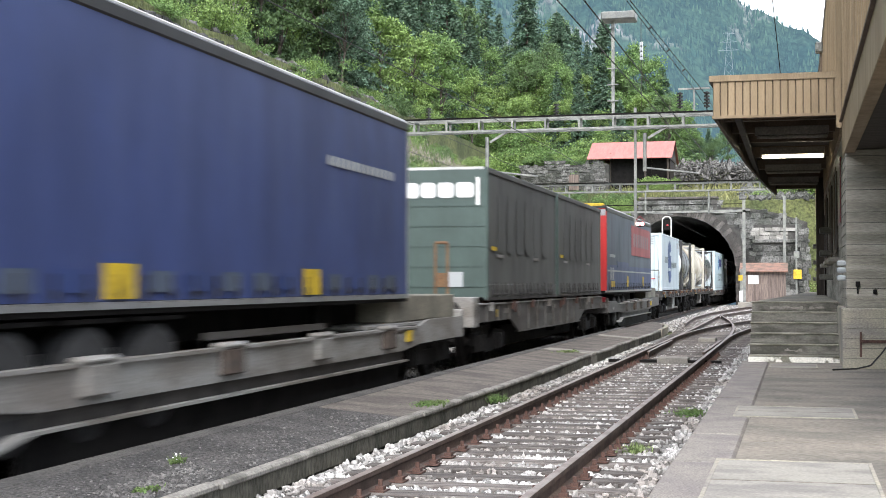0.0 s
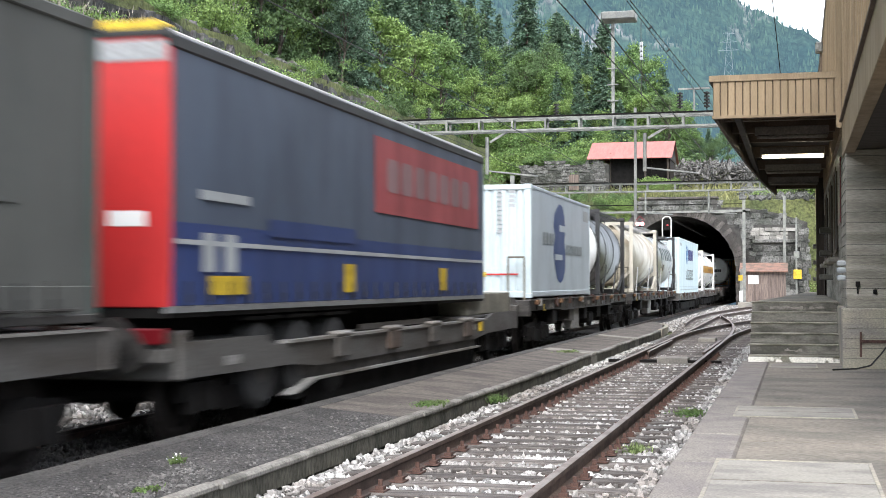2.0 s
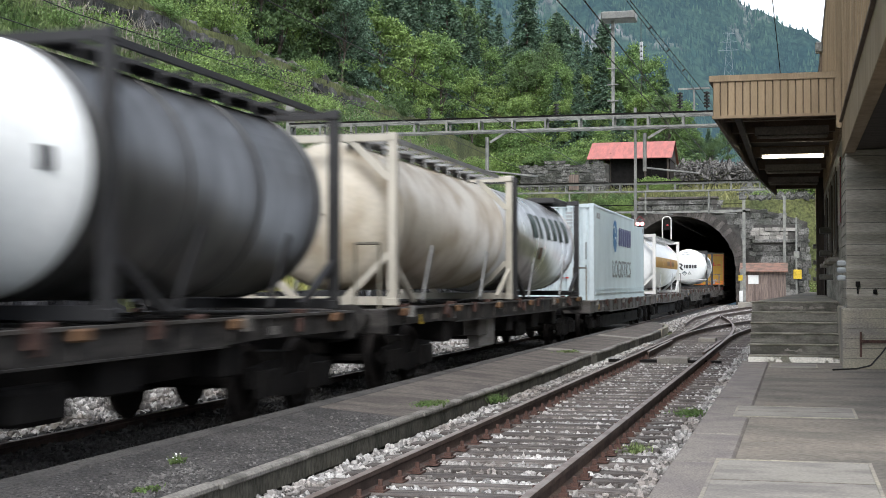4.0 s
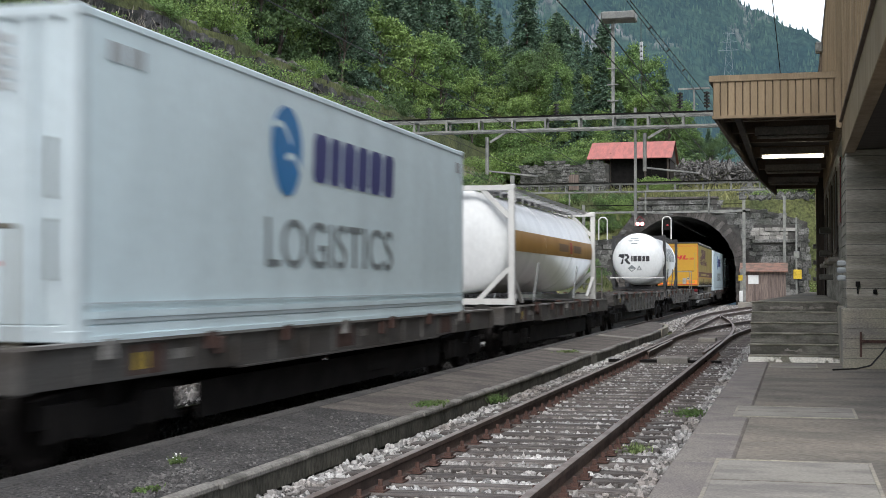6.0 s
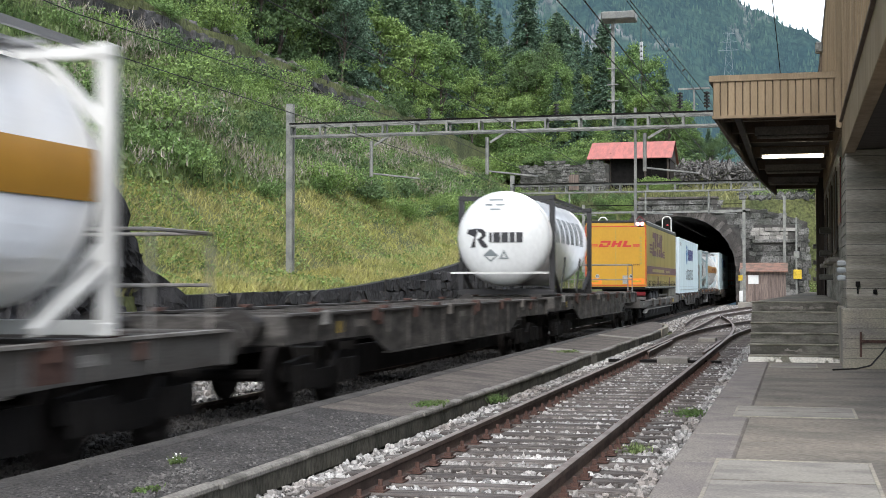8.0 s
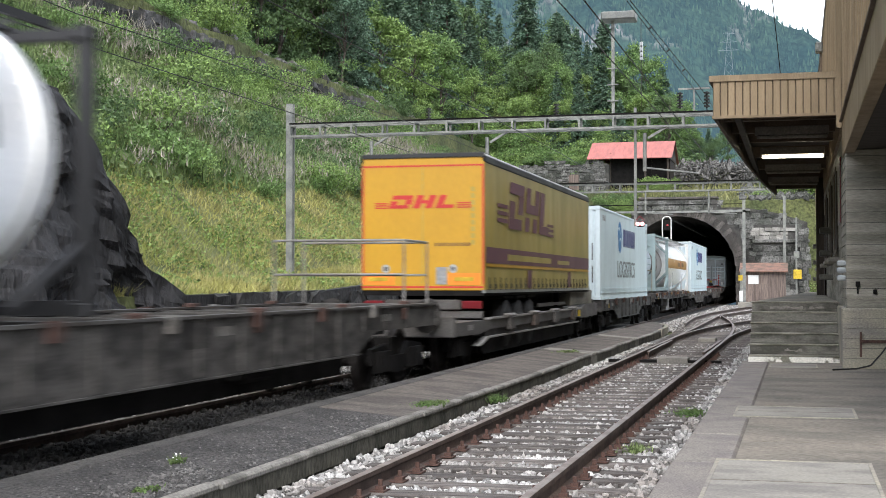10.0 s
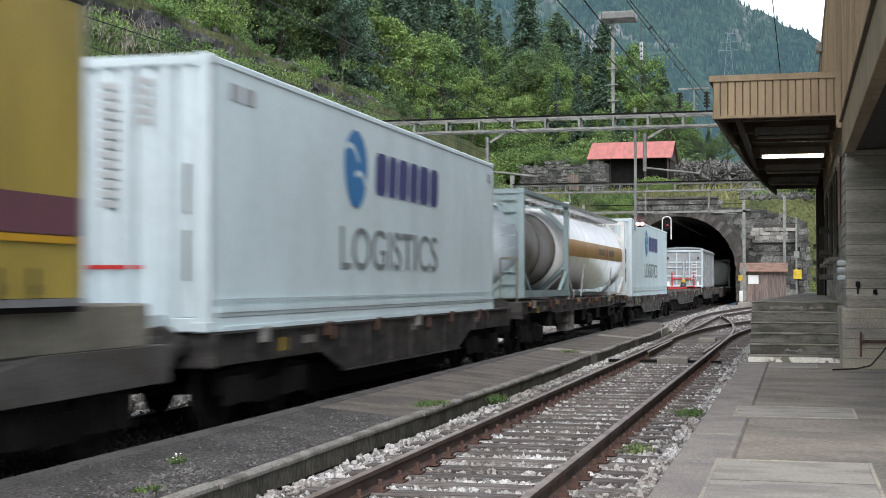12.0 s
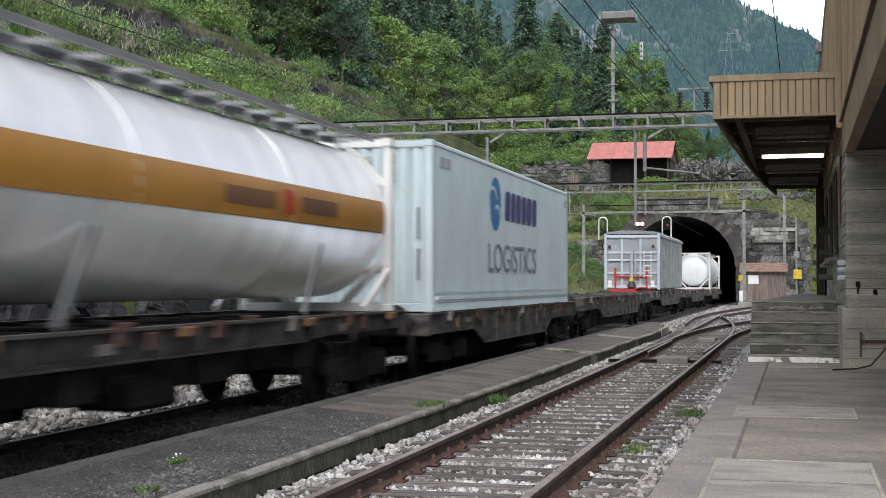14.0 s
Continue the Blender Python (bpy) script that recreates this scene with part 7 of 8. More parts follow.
# ---- rock, slope plants, woods and the far mountain ----
def rock_face():
    ys = np.arange(-16, 30.6, 0.22)
    nv = 52
    v, f = [], []
    for y in ys:
        top = rock_top(y)
        for j in range(nv + 1):
            q = j / nv
            z = -0.35 + (top + 0.35) * min(1, q * 1.25)
            back = 0.20 * max(0, z) + max(0, q - 0.8) * 14
            n1 = noise.noise((y * 0.32, z * 0.34, 1.0)) * 0.9
            n2 = abs(noise.noise((y * 0.9, z * 0.75, 5.0))) * 0.7
            cl = noise.cell_vector((y * 0.8 + 0.3 * z, z * 0.55, 3.0))
            n3 = noise.noise((y * 2.6, z * 2.2, 8.0)) * 0.2 + 0.55 * (cl[0] - 0.5) + 0.12 * noise.cell((y * 2.1, z * 1.9, 7.0))
            x = -13.1 - back - n1 * min(1, q * 3) + n2 * 0.8 + n3
            v.append((min(x, -12.75), y + 0.3 * noise.noise((y, z * 0.8, 2.0)), z + 0.5 * max(0, q - 0.7) * noise.noise((y * 0.7, q * 5, 9))))
    for i in range(len(ys) - 1):
        for j in range(nv):
            a = i * (nv + 1) + j
            f.append((a, a + nv + 1, a + nv + 2, a + 1))
    ob = new("rock_outcrop", pydata("rock_outcrop", v, f, M["rock"]))
    tagged(ob, "dark jagged rock cutting beside the line", "rock", kind="structure")


rock_face()


def quads(centres, sizes, rng, up=0.0, aspect=0.6):
    """One leaf-like quad round each centre; up: how far they stand or lie."""
    n = len(centres)
    a = rng.normal(size=(n, 3))
    a[:, 2] = a[:, 2] * (1 - up)
    a /= np.linalg.norm(a, axis=1)[:, None]
    b = np.cross(a, rng.normal(size=(n, 3)))
    b /= np.linalg.norm(b, axis=1)[:, None] + 1e-9
    a *= sizes[:, None]
    b *= sizes[:, None] * aspect
    v = np.stack((centres - a, centres - b * 0.9 + a * 0.1, centres + a, centres + b), 1).reshape(-1, 3)
    f = np.arange(n * 4).reshape(-1, 4)
    return v, f


def blades(points, heights, widths, lean, rng):
    """Upright tapering blades."""
    n = len(points)
    ang = rng.uniform(0, 6.283, n)
    w = np.stack((np.cos(ang), np.sin(ang), np.zeros(n)), 1) * widths[:, None]
    tip = points + np.stack((rng.normal(0, lean, n), rng.normal(0, lean, n), np.ones(n)), 1) * heights[:, None]
    v = np.stack((points - w, points + w, tip), 1).reshape(-1, 3)
    return v, np.arange(n * 3).reshape(-1, 3)


def broadleaf(name, label, height, width, leafmat, seed, clumps=42, leaves=75, size=0.2, barkmat=None):
    rng = np.random.default_rng(seed)
    t = group_of(name, label, "tree", "woodland trees")
    bm = bmesh.new()
    z, p = 0.0, Vector((0, 0, -0.3))
    trunk = [p]
    for k in range(6):
        p = p + Vector((rng.normal(0, 0.13), rng.normal(0, 0.13), height * 0.15))
        trunk.append(p)
    for k, (a, b) in enumerate(zip(trunk, trunk[1:])):
        r0, r1 = 0.16 * height / 10 * (1 - k / 7), 0.16 * height / 10 * (1 - (k + 1) / 7)
        rod(bm, a, b, r0, 7, r1)
    centres = []
    for k in range(clumps):
        h = 0.24 + 0.74 * rng.uniform() ** 0.8
        rad = width * math.sin(math.pi * min(0.97, max(0.1, (h - 0.12) / 0.92))) ** 0.7 * rng.uniform(0.35, 1.0)
        an = rng.uniform(0, 6.283)
        centres.append((rad * math.cos(an), rad * math.sin(an), height * h))
    for c in centres[::3]:
        base = trunk[min(5, max(1, int(c[2] / height * 5)))]
        rod(bm, base, c, 0.05 * height / 10, 5, 0.012)
    part("trunk", bm, barkmat or M["bark"], t)
    pts, sz = [], []
    for c in centres:
        r = rng.uniform(0.5, 1.0) * height * 0.105
        q = rng.normal(size=(leaves, 3))
        q = q / np.linalg.norm(q, axis=1)[:, None] * rng.uniform(0.35, 1.05, (leaves, 1)) * r * np.array((1.15, 1.15, 0.75))
        pts.append(q + c)
        sz.append(rng.uniform(0.6, 1.3, leaves) * size)
    ob = new("crown", pydata("crown", *[q.tolist() for q in quads(np.concatenate(pts), np.concatenate(sz), rng)], leafmat))
    ob.parent = t
    return t


def conifer(name, label, height, width, seed, leafmat=None):
    rng = np.random.default_rng(seed)
    t = group_of(name, label, "tree", "woodland trees")
    bm = bmesh.new()
    rod(bm, (0, 0, -0.3), (0, 0, height), 0.018 * height, 8, 0.02)
    part("trunk", bm, M["bark"], t)
    pts, sz = [], []
    z = height * 0.12
    while z < height * 0.985:
        rad = width * (1 - z / height) ** 0.85 * rng.uniform(0.75, 1.12) + 0.1
        for k in range(int(8 + 7 * rad / width)):
            an = rng.uniform(0, 6.283)
            ln = rad * rng.uniform(0.7, 1.1)
            m = int(10 + 26 * ln / width)
            for q in np.linspace(0.15, 1.0, m):
                pts.append((ln * q * math.cos(an) + rng.normal(0, 0.08), ln * q * math.sin(an) + rng.normal(0, 0.08), z - 0.32 * ln * q * q + rng.normal(0, 0.07)))
                sz.append(rng.uniform(0.13, 0.29) * (1.15 - 0.45 * q))
        z += height * 0.028 * rng.uniform(0.8, 1.2)
    ob = new("crown", pydata("crown", *[q.tolist() for q in quads(np.array(pts), np.array(sz), rng, 0.5, 0.55)], leafmat or M["needle"]))
    ob.parent = t
    return t


def bush(name, label, h, w, leafmat, seed, n=2800, size=0.075):
    rng = np.random.default_rng(seed)
    t = group_of(name, label, "bush", "slope bushes")
    cs = [(rng.normal(0, w * 0.42), rng.normal(0, w * 0.42), h * rng.uniform(0.15, 0.85)) for _ in range(14)]
    bm = bmesh.new()
    for c in cs[::2]:
        rod(bm, (c[0] * 0.15, c[1] * 0.15, -0.2), c, 0.025, 5, 0.008)
    part("stem_cluster", bm, M["bark"], t)
    q = rng.normal(size=(n, 3))
    q = q / np.linalg.norm(q, axis=1)[:, None] * rng.uniform(0.2, 1.0, (n, 1)) ** 0.5 * np.array((w * 0.36, w * 0.36, h * 0.27))
    pts = q + np.array(cs)[rng.integers(0, len(cs), n)]
    pts[:, 2] = np.maximum(pts[:, 2], 0.02)
    ob = new("foliage", pydata("foliage", *[k.tolist() for k in quads(pts, rng.uniform(0.6, 1.3, n) * size, rng)], leafmat))
    ob.parent = t
    return t


protos = {
    "a": broadleaf("broadleaf_tree", "leafy green broadleaf tree on the hillside", 10, 2.7, M["leaf_a"], 11, 52, 120, 0.135),
    "b": broadleaf("broadleaf_tree", "bright green young broadleaf tree on the hillside", 8.5, 2.3, M["leaf_b"], 12, 48, 120, 0.125),
    "c": broadleaf("broadleaf_tree", "dark green broadleaf tree on the hillside", 11, 3.0, M["leaf_c"], 13, 56, 120, 0.14),
    "d": broadleaf("birch_tree", "slender birch with a pale trunk and light leaves", 10, 1.7, M["leaf_b"], 14, 36, 100, 0.11, M["birch"]),
    "s": conifer("spruce_tree", "dark green spruce on the hillside", 12, 3.9, 15),
    "t": conifer("spruce_tree", "tall narrow dark spruce in the wood", 15, 4.2, 16),
    "p": broadleaf("pine_tree", "dark spreading pine with bare lower trunk", 13, 3.4, M["needle"], 17, 44, 140, 0.14),
    "u": bush("bush", "dense green bush on the grassy slope", 1.6, 2.2, M["leaf_a"], 18),
    "v": bush("bush", "bright green bush on the grassy slope", 1.9, 2.4, M["leaf_b"], 19),
    "w": bush("bush", "dark green bush on the grassy slope", 1.4, 2.0, M["leaf_c"], 20),
}
rt = random.Random(7)
used = set()


def plant(kind, x, y, s=1.0, sink=0.0):
    """The first of a kind is moved into place, the rest are copies."""
    m = pose(x, y, ground_z(x, y) - sink, rt.uniform(-3, 3), rt.uniform(-3, 3), rt.uniform(0, 360))
    if kind in used:
        ob = copy_thing(protos[kind], m)
    else:
        used.add(kind)
        ob = protos[kind]
        ob.matrix_basis = m
    ob.scale = (s * rt.uniform(0.9, 1.1), s * rt.uniform(0.9, 1.1), s)


def thicket(name, label, kinds, n, xr, yr, sr, sink=0.0):
    """Many bushes that run into one another, joined."""
    rg = np.random.default_rng(len(name) * 7 + n)
    leaves = {}
    for k in range(n):
        kind = kinds[int(rg.integers(0, len(kinds)))]
        crown = [c for c in protos[kind].children if c.name.startswith("foliage")][0].data
        co = np.array([v.co[:] for v in crown.vertices]).reshape(-1, 4, 3)[:: 2]
        x, y, q, an = rg.uniform(*xr), rg.uniform(*yr), rg.uniform(*sr), rg.uniform(0, 6.28)
        turn = np.array(((math.cos(an), -math.sin(an), 0), (math.sin(an), math.cos(an), 0), (0, 0, 1)))
        mid = co.mean(1, keepdims=True)
        co = (mid + (co - mid) * 1.35) @ turn.T * q + np.array((x, y, ground_z(x, y) - sink))
        leaves.setdefault(kind, []).append(co.reshape(-1, 3))
    v = np.concatenate([np.concatenate(c) for c in leaves.values()])
    me = pydata(name, v.tolist(), np.arange(len(v)).reshape(-1, 4).tolist(), M["leaf_c"])
    mats = {"u": M["leaf_a"], "v": M["leaf_b"], "w": M["leaf_c"]}
    me.materials.clear()
    slot = []
    for i, (kind, c) in enumerate(leaves.items()):
        me.materials.append(mats[kind])
        slot += [i] * (sum(len(k) for k in c) // 4)
    me.polygons.foreach_set("material_index", slot)
    tagged(new(name, me), label, "bushes", kind="stuff")


# trees that stand out
for kind, x, y, s in (("p", -30.6, 91, 0.62), ("t", -32.2, 95, 1.05), ("t", -33.5, 99, 0.9), ("c", -32.5, 80, 0.8), ("c", -33.5, 74, 0.9), ("s", -35, 82, 1.1), ("c", -33, 56, 0.8), ("t", -38, 70, 1.1), ("s", -36, 66, 1.1), ("t", -37, 88, 1.1), ("p", -34.5, 99, 1.0), ("s", -32, 122, 0.8), ("t", -44, 128, 1.0), ("t", -50, 140, 1.1), ("s", -19.5, 141, 0.8), ("b", -15.2, 143, 0.72), ("s", -25, 150, 0.95), ("t", -36, 160, 0.95), ("t", -30, 158, 0.9), ("d", -32, 76, 0.9), ("d", -32.5, 62, 0.95), ("d", -34, 70, 1.0), ("b", -31.5, 104, 1.0), ("b", -31.5, 112, 0.95), ("a", -30.5, 118, 0.95), ("b", -26, 133, 0.75), ("b", -22, 134, 0.7), ("c", -33, 84, 1.0), ("c", -34, 64, 1.0), ("t", -36, 60, 1.05), ("b", -29.5, 126, 0.8), ("a", -23.5, 138, 0.8), ("a", -16.2, 146, 1.1), ("s", -13.4, 147, 0.85), ("b", -15.0, 140, 0.8), ("a", -18.3, 142, 0.95), ("a", -12.0, 141, 0.6), ("s", -20.5, 148, 1.05)):
    plant(kind, x, y, s)
# conifers along the edge of the wood above the hut
for x, y, h in ((-32.6, 140, 11), (-28.5, 150, 10.5), (-25.9, 152, 10.8), (-25.2, 155, 10.2), (-20.8, 134, 7.6), (-18.8, 152, 8.2), (-17.2, 156, 7.6), (-15.3, 156, 7.6), (-13.3, 158, 7.2), (-10.9, 156, 5.8), (-9.1, 152, 4.6), (-22.0, 158, 9.0), (-23.9, 162, 9.4), (-30.5, 156, 11), (-35.5, 150, 12), (-38.5, 146, 12), (-41.0, 150, 13)):
    plant("t" if h > 9 else "s", x, y, h / (15 if h > 9 else 12))
for x, y, s in ((-16.3, 151, 0.6), (-14.4, 150, 0.55), (-12.3, 150, 0.5), (-10.2, 148, 0.42), (-8.3, 146, 0.35), (-11.6, 146, 0.45), (-7.0, 150, 0.4)):
    plant("c", x, y, s)
# the wood
spots = []
tries = 0
while len(spots) < 185 and tries < 6000:
    tries += 1
    y = rt.uniform(56, 190)
    x = rt.uniform(-84, -32.5) if y < 134 else rt.uniform(-84, -9)
    if y > 150 and x > -14:
        continue
    if any((x - a) ** 2 + (y - b) ** 2 < 12 for a, b in spots):
        continue
    spots.append((x, y))
    r = rt.random()
    kind = "a" if r < 0.22 else "b" if r < 0.38 else "c" if r < 0.58 else "s" if r < 0.76 else "t" if r < 0.94 else "d"
    near = x > -26
    plant(kind, x, y, rt.uniform(0.55, 0.8) if near else rt.uniform(0.75, 1.1))
# bushes on the slope, by the hut and over the portal
for _ in range(54):
    y = rt.uniform(30, 112)
    x = -16.5 - 11.0 * rt.random() ** 0.7
    if y < 60 and x > -19.5:
        continue
    plant(rt.choice("uuvww"), x, y, rt.uniform(0.45, 0.95))
for _ in range(26):
    plant(rt.choice("uvww"), rt.uniform(-27.5, -25.6), rt.uniform(40, 108), rt.uniform(0.5, 1.0))
for _ in range(16):
    plant(rt.choice("uv"), rt.uniform(-29.5, -20.2), rt.uniform(127.2, 131), rt.uniform(1.2, 1.8))
for _ in range(46):
    plant(rt.choice("uvw"), rt.uniform(-34, -11), rt.uniform(131, 146), rt.uniform(1.1, 1.9))
for _ in range(22):
    plant(rt.choice("abbcs"), rt.uniform(-33, -13), rt.uniform(135, 148), rt.uniform(0.45, 0.75))
for _ in range(26):
    plant(rt.choice("uwwv"), rt.uniform(-25.5, -19), rt.uniform(29, 62), rt.uniform(0.5, 1.0))
for _ in range(26):
    plant(rt.choice("uvw"), rt.uniform(-23, -17), rt.uniform(62, 100), rt.uniform(0.5, 0.9))
for _ in range(14):
    plant(rt.choice("uvw"), rt.uniform(-30, -28.3), rt.uniform(52, 112), rt.uniform(0.5, 1.0))
for _ in range(16):
    plant(rt.choice("uvw"), rt.uniform(-18.5, -15.5), rt.uniform(17, 27), rt.uniform(0.35, 0.7))
thicket("portal_growth", "low green growth beside the tunnel portal", "uwvw", 34, (-21, -13.5), (116.5, 123), (0.3, 0.65))
thicket("terrace_growth", "leafy growth spilling over the terrace wall", "uuvw", 20, (-24.3, -17), (124.6, 125.8), (0.3, 0.5), -2.3)
thicket("bank_growth", "low green growth on the bank before the tunnel", "uww", 22, (-18.5, -14.6), (84, 112), (0.35, 0.7))
for _ in range(26):
    plant(rt.choice("uvw"), rt.uniform(-2, 9), rt.uniform(117, 150), rt.uniform(0.6, 1.4))
for x, y, s in ((1.5, 115.5, 1.0), (2.3, 116.5, 1.2), (1.3, 117.5, 1.0), (-0.8, 117.0, 0.5), (-2.9, 116.6, 0.4), (-12.2, 122.8, 0.8), (-11.2, 122.5, 0.7), (-13.0, 122.4, 0.6)):
    plant("v", x, y, s)
for _ in range(14):
    plant(rt.choice("abc"), rt.uniform(-6, 22), rt.uniform(152, 190), rt.uniform(0.5, 0.8))


def strewn(n, xr, yr, rng, dens=1.0):
    x = rng.uniform(*xr, n)
    y = yr[0] + (yr[1] - yr[0]) * rng.uniform(0, 1, n) ** dens
    return np.array([(a, b, ground_z(a, b) - 0.02) for a, b in zip(x, y)])


rng = np.random.default_rng(31)
p = strewn(80000, (-22.5, -13.75), (26, 82), rng, 1.25)
v, f = blades(p, rng.uniform(0.08, 0.27, len(p)), rng.uniform(0.012, 0.028, len(p)), 0.7, rng)
tagged(new("slope_grass", pydata("slope_grass", v.tolist(), f.tolist(), M["grass"])), "long yellow-green summer grass on the slope", "grass", kind="stuff")
p = strewn(17000, (-28.0, -14.5), (82, 113), rng)
v, f = blades(p, rng.uniform(0.2, 0.55, len(p)), rng.uniform(0.02, 0.045, len(p)), 0.45, rng)
tagged(new("far_slope_grass", pydata("far_slope_grass", v.tolist(), f.tolist(), M["grass_far"])), "long grass on the slope near the tunnel", "grass", kind="stuff")
p = strewn(12000, (-25, 2), (116, 134), rng)
v, f = blades(p, rng.uniform(0.2, 0.7, len(p)), rng.uniform(0.03, 0.06, len(p)), 0.4, rng)
tagged(new("portal_grass", pydata("portal_grass", v.tolist(), f.tolist(), M["grass_far"])), "dry yellowish grass above the tunnel portal", "grass", kind="stuff")
# low broad-leaved herbs in drifts over the grass
p = strewn(90000, (-24.0, -13.9), (26, 84), rng, 1.25)
p = p[[noise.noise((q[0] * 0.55, q[1] * 0.4, 11)) + 0.09 * (-17 - q[0]) > -0.05 for q in p]]
v, f = quads(p + np.array((0, 0, 0.13)) + rng.normal(0, 1, p.shape) * (0.05, 0.05, 0.07), rng.uniform(0.03, 0.075, len(p)), rng, 0.5, 0.55)
tagged(new("slope_herbs", pydata("slope_herbs", v.tolist(), f.tolist(), M["leaf_b"])), "low broad-leaved green herbs in drifts on the slope", "herbs", kind="stuff")
p = strewn(26000, (-19.5, -13.75), (26, 84), rng, 1.2)
p = p[[noise.noise((q[0] * 0.5, q[1] * 0.35, 21)) > 0.0 for q in p]]
v, f = blades(p, rng.uniform(0.2, 0.45, len(p)), rng.uniform(0.008, 0.018, len(p)), 0.6, rng)
tagged(new("dry_grass", pydata("dry_grass", v.tolist(), f.tolist(), M["straw"])), "pale dry seeding grass stalks on the slope", "grass", kind="stuff")
# tall weeds, leafy below and faded pink above
p = strewn(52000, (-27.8, -19.6), (24, 100), rng, 1.2)
v, f = quads(p + np.array((0, 0, 0.3)) + rng.normal(0, 1, p.shape) * (0.1, 0.1, 0.22), rng.uniform(0.06, 0.17, len(p)), rng, -0.4, 0.42)
v2, f2 = blades(p[:34000], rng.uniform(0.4, 1.2, 34000), rng.uniform(0.014, 0.034, 34000), 0.3, rng)
tagged(new("tall_weeds", pydata("tall_weeds", np.concatenate((v, v2)).tolist(), f.tolist() + (f2 + len(v)).tolist(), M["weeds"])), "tall green weeds on the upper slope", "weeds", kind="stuff")
c = strewn(3800, (-27.7, -19.5), (30, 100), rng, 1.1)
c = c[[noise.noise((q[0] * 0.3, q[1] * 0.13, 4)) + 0.35 * noise.noise((q[0] * 1.1, q[1] * 0.9, 14)) > 0.08 for q in c]]
pts = np.repeat(c, 15, 0) + rng.normal(0, 1, (len(c) * 15, 3)) * (0.55, 0.55, 0.16) + (0, 0, 0.75)
v, f = blades(pts, rng.uniform(0.12, 0.42, len(pts)), rng.uniform(0.011, 0.024, len(pts)), 0.4, rng)
tagged(new("willowherb_blooms", pydata("willowherb_blooms", v.tolist(), f.tolist(), M["bloom"])), "faded pink willowherb spikes among the weeds", "flowers", kind="stuff")


def tuft(name, label, x, y, z, n, spread, h, mat_key, seed):
    rng = np.random.default_rng(seed)
    p = np.stack((rng.normal(x, spread, n), rng.normal(y, spread * 2.2, n), np.full(n, z)), 1)
    v, f = blades(p, rng.uniform(0.4, 1.0, n) * h, rng.uniform(0.004, 0.010, n), 0.5, rng)
    v2, f2 = quads(p + np.array((0, 0, h * 0.3)), rng.uniform(0.012, 0.03, n), rng)
    tagged(new(name, pydata(name, np.concatenate((v, v2)).tolist(), f.tolist() + (f2 + len(v)).tolist(), M[mat_key])), label, "weeds", kind="stuff")


tuft("grass_tuft", "small green grass tuft growing in the ballast", -1.35, 18.4, -0.18, 260, 0.12, 0.09, "weeds", 1)
tuft("grass_tuft", "small green weed growing in the ballast", -1.6, 14.2, -0.18, 140, 0.07, 0.10, "weeds", 2)
tuft("grass_tuft", "yellow-green weeds along the platform kerb", -4.55, 17.0, 0.0, 380, 0.09, 0.05, "weeds", 3)
tuft("grass_tuft", "weed growing beside the kerb", -4.22, 19.6, -0.18, 160, 0.06, 0.16, "weeds", 4)
tuft("grass_tuft", "weeds growing through the worn asphalt", -4.62, 9.3, 0.02, 50, 0.04, 0.04, "weeds", 5)
tuft("grass_tuft", "weeds at the platform edge", -4.9, 30.0, 0.04, 160, 0.12, 0.05, "weeds", 6)

tuft("grass_tuft", "weed with small white flowers in the worn asphalt", -5.02, 10.64, 0.03, 60, 0.03, 0.10, "weeds", 7)
fr = np.random.default_rng(5)
fp = np.stack((fr.normal(-5.02, 0.04, 14), fr.normal(10.64, 0.05, 14), fr.uniform(0.08, 0.13, 14)), 1)
fv, ff = quads(fp[:9], fr.uniform(0.009, 0.017, 9), fr, 0.3, 0.8)
tagged(new("white_flowers", pydata("white_flowers", fv.tolist(), ff.tolist(), M["print_white"])), "tiny white flowers on a weed in the asphalt", "flowers", kind="stuff")

# upper retaining wall along the hillside path, and rubble beside the hut
up = group_of("wall_upper", "weathered grey dry-stone wall high on the slope", "retaining wall", kind="structure")
bm = bmesh.new()
edge = [(y, 13.5 + 0.7 * noise.noise((y * 0.22, 3.0, 0)) + 0.25 * noise.noise((y * 0.9, 5.0, 0))) for y in range(88, 37, -2)]
prism(bm, [(38, 11.2), (88, 11.2), *edge], -28.2, -27.95, "x")
part("wall_core", bm, M["mortar"], up)
k = 0
for j in range(6):
    y = 50.0 + rt.uniform(0, 1)
    while y < 87:
        w = rt.uniform(0.3, 1.0)
        top = 13.2 + 0.7 * noise.noise((y * 0.22, 3.0, 0)) + 0.5 * noise.noise((y * 0.9, 5.0, 0))
        if k < 290 and 11.5 + j * 0.42 < top:
            bm = bmesh.new()
            for q in box(bm, -27.97, -27.84 + rt.uniform(-0.05, 0.2), y + 0.02, y + w - 0.02, 11.5 + j * 0.42, 11.9 + j * 0.42):
                q.co += Vector((rt.uniform(-0.08, 0.08), rt.uniform(-0.14, 0.14), rt.uniform(-0.13, 0.13)))
            part("stone_block", bm, M["stone_dark"], up)
            k += 1
        y += w


